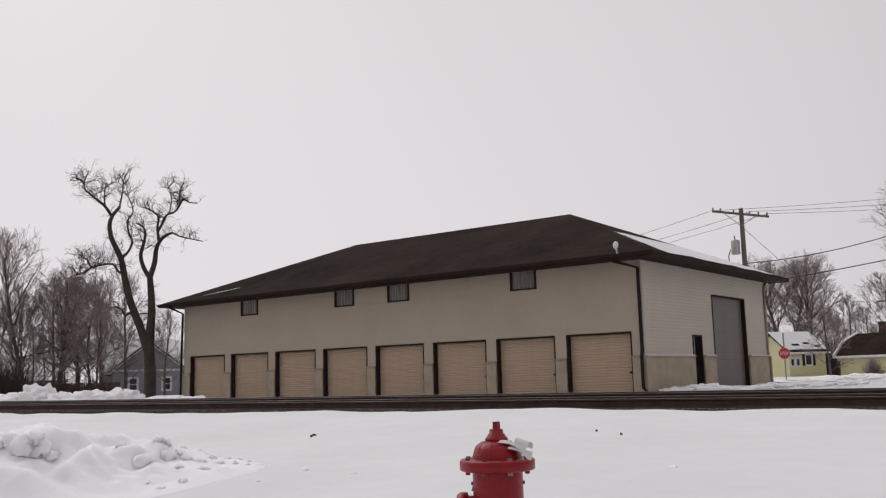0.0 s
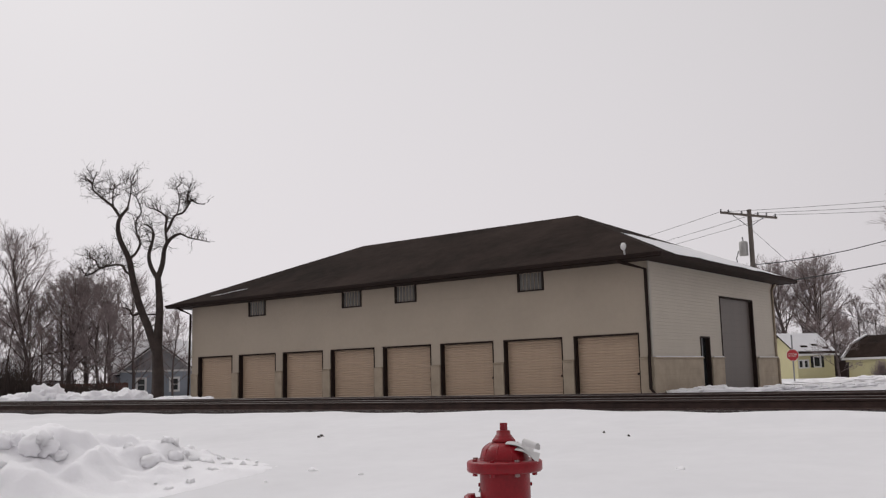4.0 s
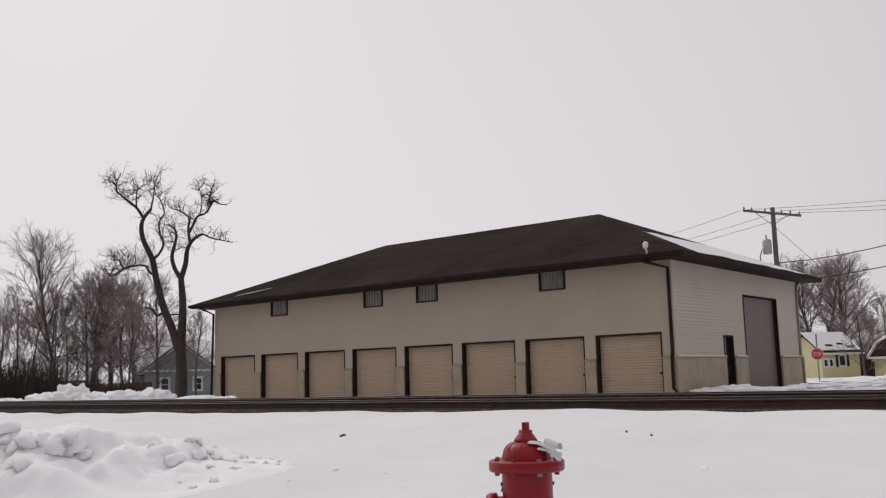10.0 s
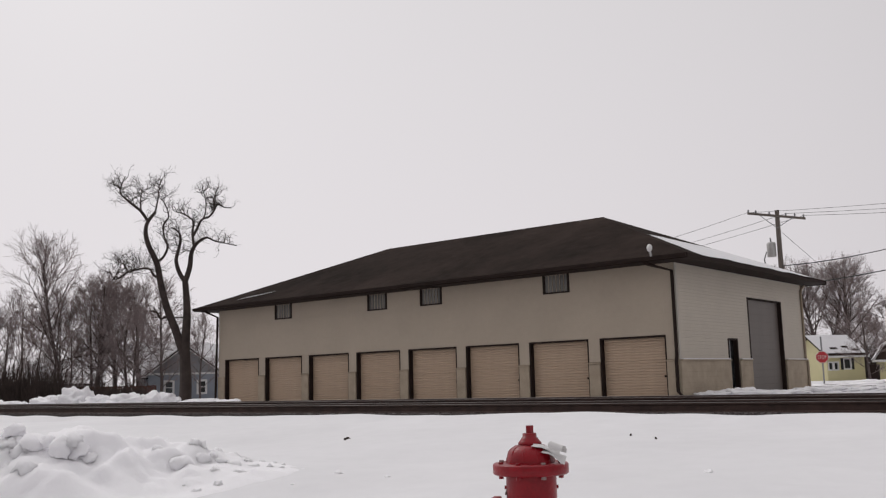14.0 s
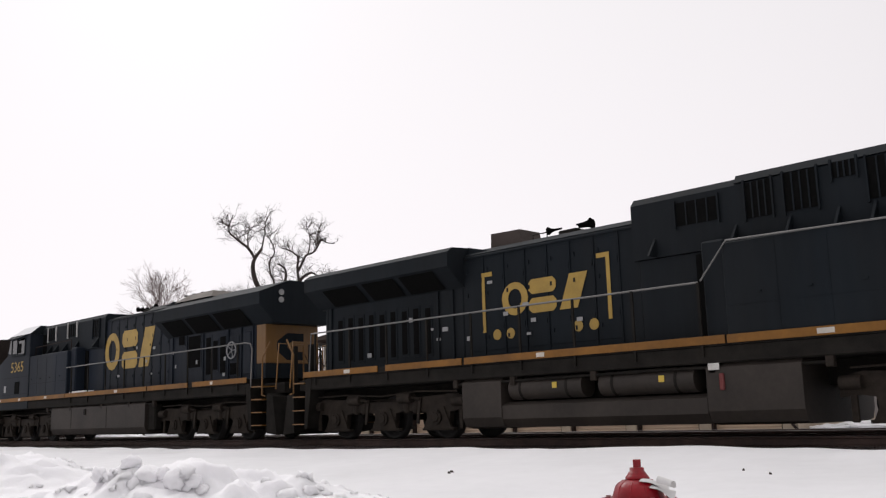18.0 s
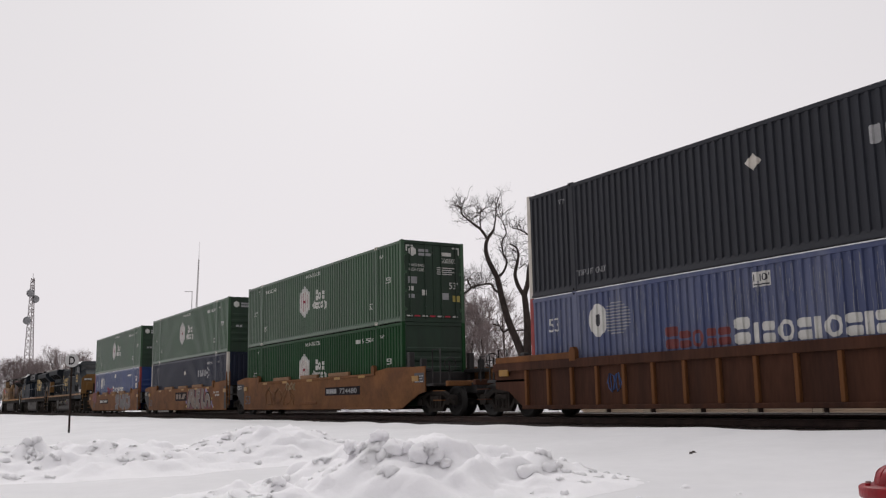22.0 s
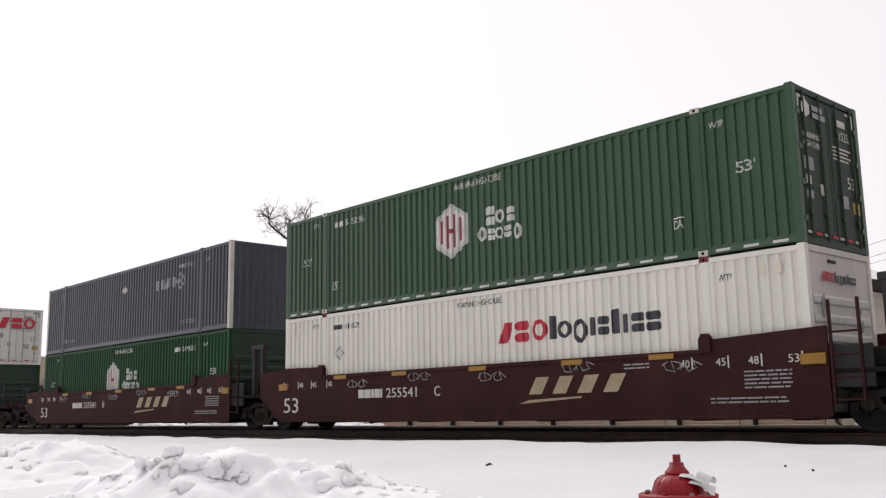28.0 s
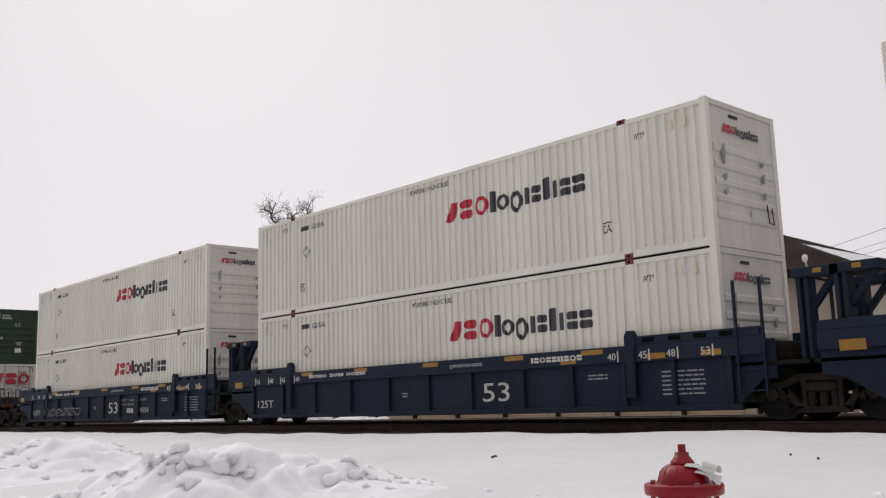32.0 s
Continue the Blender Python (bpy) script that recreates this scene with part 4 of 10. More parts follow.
    for pts in ([(BX0 - 0.1, y0 - 0.08, ez + 0.05), (BX0 - 0.05, y0 + 0.1, ez - 0.08), (BX0 - 0.05, BY0 - 0.08, ez - 0.35), (BX0 - 0.05, BY0 - 0.16, 1.15), (BX0 - 0.05, BY0 - 0.2, -0.3)],
                [(BX1 - 0.75, y0 - 0.08, ez + 0.05), (BX1 - 0.6, y0 + 0.05, ez - 0.1), (BX1 - 0.06, BY0 - 0.1, ez - 0.32), (BX1 - 0.06, BY0 - 0.1, 1.25), (BX1 - 0.04, BY0 - 0.2, 1.0), (BX1 - 0.04, BY0 - 0.2, -0.1), (BX1 + 0.2, BY0 - 0.35, -0.28)],
                [(BX1 + 0.05, BY1 + 0.5, ez), (BX1 + 0.07, BY1 - 0.1, ez - 0.3), (BX1 + 0.07, BY1 - 0.1, 1.1), (BX1 + 0.16, BY1 - 0.1, 0.95), (BX1 + 0.16, BY1 - 0.1, -0.3)]):
        far = pts[0][1] > 40
        part("downspout", Mesh().pipe(pts, 0.065, 4), STONE if far else TRIM_DARK, b, "weathered tan downspout" if far else "dark brown metal downspout")
    part("corner_trim", Mesh().box(BX1 - 0.02, BX1 + 0.03, BY0 - 0.03, BY0 + 0.1, 1.05, WALL_TOP - 0.12), SIDING_W, b)
    part("corner_trim", Mesh().box(BX1 - 0.1, BX1 + 0.03, BY1 - 0.02, BY1 + 0.03, 1.05, WALL_TOP - 0.12), DOOR_TAN, b)
    # little snow left on the front slope
    v, f = [], []
    for i in range(9):
        t = i / 8
        q = Vector(A).lerp(Vector(B), 0.075 + 0.05 * t) + (Vector(E) - Vector(A)).normalized() * (1.0 + 1.1 * t)
        w = 0.05 * math.sin(math.pi * t) + 0.01
        up = (Vector(E).lerp(Vector(F), 0.5) - Vector(A).lerp(Vector(B), 0.5)).normalized()
        v += [tuple(q - up * w + Vector((0, -0.01, 0.03))), tuple(q + up * w + Vector((0, -0.01, 0.03)))]
    f = [(2 * i, 2 * i + 1, 2 * i + 3, 2 * i + 2) for i in range(8)]
    part("snow_patch", Mesh().add(v, f, True), SNOW_PILE, b, "thin streak of old snow")
    # round flood lamp on the eave
    lamp = thing("eave_floodlight", "round off-white floodlight on a short bracket at the eave", "floodlight", pose(-15.25, 30.98, 4.72))
    part("bracket", Mesh().pipe([(0, 0, 0), (0, -0.05, 0.15), (0, -0.1, 0.3)], 0.04), PALE_METAL, lamp)
    part("head", Mesh().lathe([(0.001, 0.12), (0.12, 0.11), (0.22, 0.03), (0.25, -0.04), (0.24, -0.06), (0.001, -0.05)], 20).moved(pose(0, -0.12, 0.36, 75, 0, 15) @ Matrix.Diagonal((0.42, 0.6, 0.7, 1))), WHITE_PAINT, lamp)


# ---- bare trees ----
def grow(limbs, twigs, p, d, length, r, level, rng, gnarl=0.25, lift=0.12, forks=(2, 3), shrink=0.68):
    """Grows a branching limb: the thick ones in limbs, the finest in twigs."""
    pts = [p]
    n = 4 if level < 4 else 3
    for i in range(n):
        d = (d + Vector((rng.gauss(0, gnarl), rng.gauss(0, gnarl), rng.gauss(0, gnarl) + lift))).normalized()
        p = p + d * (length / n)
        pts.append(p)
    tgt = limbs if r > 0.03 else twigs
    tgt.pipe(pts, r, 7 if r > 0.08 else (5 if r > 0.03 else 3), r1=r * 0.62)
    if level <= 0:
        return
    for k in range(rng.randint(*forks)):
        s = pts[-1] if k == 0 else pts[rng.randint(1, n)]
        ax = Vector((rng.gauss(0, 1), rng.gauss(0, 1), rng.gauss(0, 0.6))).normalized()
        nd = (d + ax * rng.uniform(0.45, 0.9)).normalized()
        grow(limbs, twigs, s, nd, length * rng.uniform(shrink - 0.12, shrink + 0.12), r * (0.62 if k == 0 else 0.44), level - 1, rng, gnarl, lift, forks, shrink)


def make_big_tree():
    """The pollarded tree beside the storage building: two leaning stems with knobbly, twisting limbs."""
    rng = random.Random(21)
    t = thing("old_pollard_tree", "tall bare tree with twin twisting stems and knobbly pruned limbs", "tree", pose(-43.08, 30.96, -0.4))
    right, limbs, twigs = Vector((0.58, 0.814, 0)), Mesh(), Mesh()

    def at(a, z, dep=0.0):
        return right * a + Vector((-0.81, 0.58, 0)) * dep + Vector((0, 0, z * 1.012))

    def limb(pts, r0, r1, slim=0.62):
        fine = []
        ps = [at(*p) for p in pts]
        for i in range(len(ps) - 1):
            p0, p1, p2, p3 = ps[max(i - 1, 0)], ps[i], ps[i + 1], ps[min(i + 2, len(ps) - 1)]
            for k in range(4):
                u = k / 4
                fine.append(0.5 * (2 * p1 + (p2 - p0) * u + (2 * p0 - 5 * p1 + 4 * p2 - p3) * u * u + (3 * p1 - p0 - 3 * p2 + p3) * u ** 3))
        fine.append(ps[-1])
        limbs.pipe(fine, r0 * slim, 9, r1=r1 * slim * 0.9)
        return fine

    def tufts(fine, a, b, count, size):
        for _ in range(count):
            p = fine[int(rng.uniform(a, b) * (len(fine) - 1))]
            d = Vector((rng.gauss(0, 1), rng.gauss(0, 1), rng.uniform(-0.2, 1.4))).normalized()
            grow(limbs, twigs, p, d, size * rng.uniform(0.5, 1.05), 0.021, 3, rng, 0.32, 0.08, (2, 3), 0.68)

    # (points along the limb, radii, shoots and their length, where they begin)
    for pts, r0, r1, count, size, lo in (
            ([(0.0, -0.1), (0.03, 1.4), (-0.03, 2.67), (0.0, 3.78)], 0.4, 0.3, 0, 0, 0),
            ([(-0.12, 2.75), (-0.51, 3.97), (-0.97, 5.14), (-1.31, 6.41), (-1.55, 7.6), (-2.02, 8.63), (-2.17, 9.35), (-2.05, 9.9), (-1.66, 10.43)], 0.27, 0.1, 8, 0.6, 0.45),
            ([(-2.08, 9.94), (-2.43, 10.46), (-2.82, 10.78), (-3.2, 11.1), (-3.48, 11.38), (-3.48, 11.81), (-3.28, 12.37)], 0.1, 0.03, 26, 0.75, 0.15),
            ([(-3.48, 11.62), (-3.72, 11.83), (-4.09, 11.96)], 0.05, 0.02, 9, 0.5, 0.2),
            ([(-2.43, 10.43), (-2.46, 11.1), (-2.37, 11.7)], 0.06, 0.02, 16, 0.7, 0.2),
            ([(-1.69, 10.4), (-1.57, 11.02), (-1.51, 11.65), (-1.43, 12.18)], 0.06, 0.02, 18, 0.65, 0.1),
            ([(-1.49, 7.73), (-1.2, 8.0), (-1.0, 8.55), (-1.2, 9.11), (-1.23, 9.75), (-0.97, 10.22), (-1.2, 10.94), (-1.43, 11.18)], 0.085, 0.03, 26, 0.7, 0.25),
            ([(0.0, 3.62), (0.06, 4.74), (0.03, 5.69), (-0.06, 6.72)], 0.27, 0.2, 3, 0.4, 0.5),
            ([(-0.06, 6.61), (-0.4, 7.2), (-0.54, 7.84), (-0.4, 8.47), (-0.32, 8.95), (-0.43, 9.35), (-0.82, 9.59)], 0.15, 0.05, 24, 0.7, 0.35),
            ([(-0.06, 6.61), (0.18, 7.41), (0.26, 8.16), (0.46, 8.63), (0.8, 8.95), (1.11, 9.08)], 0.18, 0.08, 10, 0.6, 0.4),
            ([(1.11, 9.08), (1.57, 8.87), (2.11, 8.76), (2.72, 8.63)], 0.06, 0.025, 16, 0.5, 0.1),
            ([(0.4, 8.59), (0.31, 9.35), (0.37, 9.9), (0.18, 10.14), (-0.2, 10.38), (-0.58, 10.46)], 0.09, 0.035, 22, 0.65, 0.3),
            ([(0.35, 9.16), (0.57, 9.59), (0.8, 10.06), (1.18, 10.22), (1.49, 10.62), (1.65, 10.94), (2.03, 10.78), (2.42, 10.75)], 0.09, 0.03, 26, 0.6, 0.3),
            ([(0.92, 10.14), (1.03, 10.78), (0.95, 11.41), (0.8, 11.76)], 0.05, 0.02, 16, 0.55, 0.2),
            ([(1.52, 10.68), (1.46, 11.26), (1.65, 11.89)], 0.05, 0.02, 14, 0.55, 0.2),
            ([(-1.42, 6.84), (-1.69, 6.96), (-1.97, 7.33), (-2.58, 7.28), (-3.05, 7.12), (-3.43, 6.84), (-3.89, 6.72)], 0.09, 0.03, 44, 0.85, 0.2),
            ([(-3.05, 7.09), (-3.28, 7.57), (-3.74, 7.68)], 0.05, 0.02, 18, 0.6, 0.2),
            ([(-1.02, 4.74), (-1.32, 4.63), (-1.51, 4.94), (-1.89, 5.06)], 0.09, 0.04, 8, 0.4, 0.5),
            ([(-0.77, 4.63), (-0.4, 4.69), (0.03, 4.66)], 0.05, 0.05, 0, 0, 0),
    ):
        fine = limb(pts, r0, r1, 0.88)
        tufts(fine, lo, 1.0, count, size)
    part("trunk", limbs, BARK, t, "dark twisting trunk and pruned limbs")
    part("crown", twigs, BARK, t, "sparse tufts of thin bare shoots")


def winter_tree(name, label, h, r, spread, low, rise, seed, group, main=22):
    """A leafless tree: one stem, ascending limbs, branches on them and fine twigs at the ends."""
    rng = random.Random(seed)
    t = thing(name, label, "tree", group=group)
    limbs, twigs = Mesh(), Mesh()

    def bough(p, d, length, r0, up, n, wob):
        pts = [p]
        for _ in range(n):
            d = (d + Vector((rng.gauss(0, wob), rng.gauss(0, wob), rng.gauss(0, wob) + up))).normalized()
            p = p + d * (length / n)
            pts.append(p)
        (limbs if r0 > 0.03 else twigs).pipe(pts, r0, 6 if r0 > 0.1 else (4 if r0 > 0.03 else 3), r1=r0 * 0.4)
        return pts

    def side(pts, k, tilt):
        n = len(pts) - 1
        f = rng.uniform(0.25, 1.0) * n
        i = min(int(f), n - 1)
        d = (pts[i + 1] - pts[i]).normalized()
        ax = Vector((rng.gauss(0, 1), rng.gauss(0, 1), rng.gauss(0, 1))).normalized()
        return pts[i].lerp(pts[i + 1], f - i), (d + (ax - d * ax.dot(d)) * tilt).normalized(), 1 - 0.6 * f / n

    stem = bough(Vector((0, 0, 0)), Vector((rng.gauss(0, 0.05), rng.gauss(0, 0.05), 1)), h * 0.86, r, 0.12, 9, 0.06)
    for k in range(main):
        f = low + (0.98 - low) * (k + rng.uniform(0, 0.8)) / main
        i = min(int(f * 9), 8)
        p = stem[i].lerp(stem[i + 1], f * 9 - i)
        az, el = k * 2.4 + rng.uniform(-0.4, 0.4), radians(rise + (74 - rise) * (f - low) / (1 - low) + rng.uniform(-9, 9))
        g = (f - low) / (1 - low)
        length = h * spread * (0.55 + 1.1 * g - 1.25 * g * g) * rng.uniform(0.8, 1.2)
        a = bough(p, Vector((math.cos(az) * math.cos(el), math.sin(az) * math.cos(el), math.sin(el))), length, r * (0.36 - 0.22 * g), 0.035, 5, 0.10)
        for _ in range(8):
            q, d, w = side(a, 0, 0.75)
            b = bough(q, d, length * 0.42 * (0.4 + w), 0.028, 0.04, 4, 0.12)
            for _ in range(6):
                q2, d2, w2 = side(b, 0, 0.8)
                c = bough(q2, d2, length * 0.22 * (0.4 + w2), 0.015, 0.06, 2, 0.12)
                for _ in range(2):
                    q3, d3, w3 = side(c, 0, 0.8)
                    bough(q3, d3, length * 0.11 * (0.5 + w3), 0.011, 0.05, 1, 0.1)
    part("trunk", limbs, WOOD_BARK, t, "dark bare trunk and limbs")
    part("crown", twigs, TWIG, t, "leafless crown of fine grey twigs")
    return t


def stand(tree, az, d, scale, turn):
    """Puts a copy of a tree at a bearing to the left of the track's normal."""
    a = radians(az)
    return copy_thing(tree, pose(-d * math.sin(a), d * math.cos(a), -0.5, 0, 0, turn) @ Matrix.Scale(scale, 4))


def make_woods():
    rng = random.Random(8)
    lab = "bare grey-brown winter tree with a fine upright crown"
    row = "row of bare trees"
    tall = winter_tree("bare_tree", "tall slender bare tree with a fine ascending crown", 15.0, 0.20, 0.40, 0.20, 38, 3, row, 21)
    tall.matrix_basis = pose(-92 * math.sin(radians(60.9)), 92 * math.cos(radians(60.9)), -0.5, 0, 0, 120)
    kinds = [winter_tree("bare_tree", lab, 10.4, 0.15, 0.44, 0.10, 28, 11 + k, row, 16) for k in range(4)]
    for k, q in enumerate(kinds):
        a = radians(55.6 + 1.9 * k)
        q.matrix_basis = pose(-(88 + 3 * k) * math.sin(a), (88 + 3 * k) * math.cos(a), -0.5)
    for k in range(24):
        az = 53.6 + 0.86 * k + rng.uniform(-0.3, 0.3)
        stand(kinds[rng.randint(0, 3)], az, rng.uniform(84, 108), rng.uniform(0.80, 1.12) * (0.7 if az < 60.8 else 0.4 if az > 65.3 else 0.95), rng.uniform(0, 360))
    for az, d, sc in ((79.8, 205, 0.8), (80.3, 190, 1.0), (81.0, 215, 1.1), (82.2, 190, 0.9), (83.5, 205, 1.0), (85, 200, 1.0), (86.5, 190, 0.9), (87.8, 200, 1.0), (82.9, 185, 0.9), (83.2, 195, 0.85), (83.9, 188, 0.8), (84.3, 196, 0.95), (85.5, 190, 0.8), (86.0, 205, 1.0), (87.2, 186, 0.75)):
        stand(kinds[rng.randint(0, 3)], az, d, sc, rng.uniform(0, 360))
    big = "large bare grey tree with a dense rounded twig crown"
    back = "trees behind the yellow house"
    rounded_tree = winter_tree("bare_tree", big, 11.6, 0.26, 0.46, 0.22, 32, 31, back, 28)
    a = radians(15.6)
    rounded_tree.matrix_basis = pose(-104 * math.sin(a), 104 * math.cos(a), -0.5)
    for az, d, sc, turn in ((17.3, 106, 1.0, 70), (18.8, 110, 0.95, 160), (16.5, 110, 1.0, 250)):
        stand(rounded_tree, az, d, sc, turn)
    for az, d, sc, turn in ((59.1, 96, 1.0, 20), (58.1, 99, 0.95, 110), (56.9, 102, 0.98, 200)):
        stand(rounded_tree, az, d, sc, turn)
    for az, d, sc, turn in ((80.6, 168, 0.82, 40), (81.6, 165, 0.84, 130), (82.5, 172, 0.72, 220), (83.3, 176, 0.72, 300), (84.1, 180, 0.78, 10), (85.0, 178, 0.72, 80)):
        stand(rounded_tree, az, d, sc, turn)
    stand(tall, 8.6, 96, 1.12, 140)
    for az, d, sc in ((14.2, 112, 0.62), (13.4, 108, 0.78), (12.6, 115, 0.7), (11.5, 104, 0.95), (10.4, 110, 1.0), (14.9, 120, 0.7)):
        stand(kinds[rng.randint(0, 3)], az, d, sc, rng.uniform(0, 360))
    stand(kinds[1], 14.72, 84, 0.62, 30)
    bush = thing("bare_bush", "round leafless brown bush beside the cream garage", "bush", pose(-18.7, 83.9, -0.55))
    ms = Mesh()
    for i in range(420):
        a, e, r = rng.uniform(0, 6.283), rng.uniform(0.25, 1.5), rng.uniform(0.8, 1.25)
        p = Vector((math.cos(a) * math.cos(e), math.sin(a) * math.cos(e), 1.35 * math.sin(e))) * r
        ms.pipe([Vector((p.x * 0.12, p.y * 0.12, 0)), p * 0.55 + Vector((rng.gauss(0, 0.06), rng.gauss(0, 0.06), 0)), p], 0.018, 3, r1=0.006)
    part("twigs", ms, TWIG, bush, "dense ball of bare twigs")
    # low tangled brush along the fence and behind the garage
    ms = Mesh()
    for i in range(9500):
        right = i > 8500
        az = radians(rng.uniform(11.0, 15.2) if right else rng.uniform(56.5, 75))
        d = rng.uniform(104, 112) if right else rng.uniform(74, 83)
        x, y = -d * math.sin(az), d * math.cos(az)
        h = rng.uniform(2.0, 4.0) if right else rng.uniform(0.8, 2.6) * rng.choice((1.0, 1.0, 1.5)) * (1.0 if az > radians(61) else 0.45)
        dx, dy = rng.gauss(0, 0.5), rng.gauss(0, 0.5)
        if i % 8 == 0 and not right:
            az, d = radians(rng.uniform(78, 88)), rng.uniform(150, 170)
            x, y, h = -d * math.sin(az), d * math.cos(az), h * 1.6
        ms.pipe([(x, y, -0.5), (x + dx * 0.5, y + dy * 0.5, h * 0.6 - 0.5), (x + dx, y + dy, h - 0.5)], 0.03, 3, r1=0.008)
    tagged(new("brush", ms.make("brush", BRUSH)), "tangled brown leafless brush along a fence", "brush", kind="stuff")

# ---- houses, poles and signs ----
def gable_house(name, label, at, turn, wide, deep, eave, peak, wall, gable, windows, cover=SNOW, chimney=True):
    """A small house: its gable faces -y in its own space, the ridge runs along y."""
    h = thing(name, label, "house", pose(*at, 0, 0, turn))
    w = wide / 2
    ms = Mesh()
    wall_with_holes(ms, -w, w, 0, eave, [(a, b, c, d) for a, b, c, d in windows], 0, 0.2, "x")
    ms.box(-w, -w + 0.2, 0.2, deep, 0, eave).box(w - 0.2, w, 0.2, deep, 0, eave).box(-w + 0.2, w - 0.2, deep - 0.2, deep, 0, eave)
    part("wall", ms, wall, h)
    part("gable", Mesh().prism([(-w, eave), (w, eave), (0, peak)], -0.02, 0.2, "y"), gable, h)
    part("band", Mesh().box(-w - 0.05, w + 0.05, -0.06, -0.022, eave - 0.12, eave + 0.06), WHITE_PAINT, h, "white painted trim band")
    k = (peak - eave) / w
    for s in (-1, 1):
        o = 0.35
        pts = [(0, peak + 0.02), (s * (w + o), eave - o * k + 0.02), (s * (w + o), eave - o * k + 0.14), (0, peak + 0.16)]
        part("roof", Mesh().prism(pts, -0.3, deep + 0.3), ROOF, h, "shingle roof slope under snow")
        v = [(p[0], p[1] + 0.0) for p in [(0, peak + 0.17), (s * (w + o), eave - o * k + 0.15), (s * (w + o), eave - o * k + 0.25), (0, peak + 0.28)]]
        part("roof_snow", Mesh().prism(v, -0.27, deep + 0.27), cover, h, "even layer of snow on the roof")
        part("barge_board", Mesh().prism([(0, peak + 0.01), (s * (w + o), eave - o * k + 0.01), (s * (w + o), eave - o * k - 0.1), (0, peak - 0.12)], -0.34, -0.3), WHITE_PAINT, h)
    for a, b, c, d in windows:
        wi = part("window", Mesh().box(a + 0.08, b - 0.08, 0.08, 0.1, c + 0.08, d - 0.08), GLASS_DARK, h, "dark sash window in white trim")
        part("window_frame", Mesh().box(a - 0.1, a + 0.08, -0.04, 0.12, c - 0.1, d + 0.1).box(b - 0.08, b + 0.1, -0.04, 0.12, c - 0.1, d + 0.1).box(a + 0.08, b - 0.08, -0.04, 0.12, d - 0.08, d + 0.1).box(a + 0.08, b - 0.08, -0.04, 0.12, c - 0.1, c + 0.08), WHITE_PAINT, wi)
        part("meeting_rail", Mesh().box(a + 0.08, b - 0.08, 0.05, 0.08, (c + d) / 2 - 0.03, (c + d) / 2 + 0.03), WHITE_PAINT, wi)
    if chimney:
        part("chimney", Mesh().box(-0.3, 0.3, deep * 0.4, deep * 0.4 + 0.6, peak - 0.5, peak + 0.7, 0.02), STONE, h, "short brick chimney")
    return h


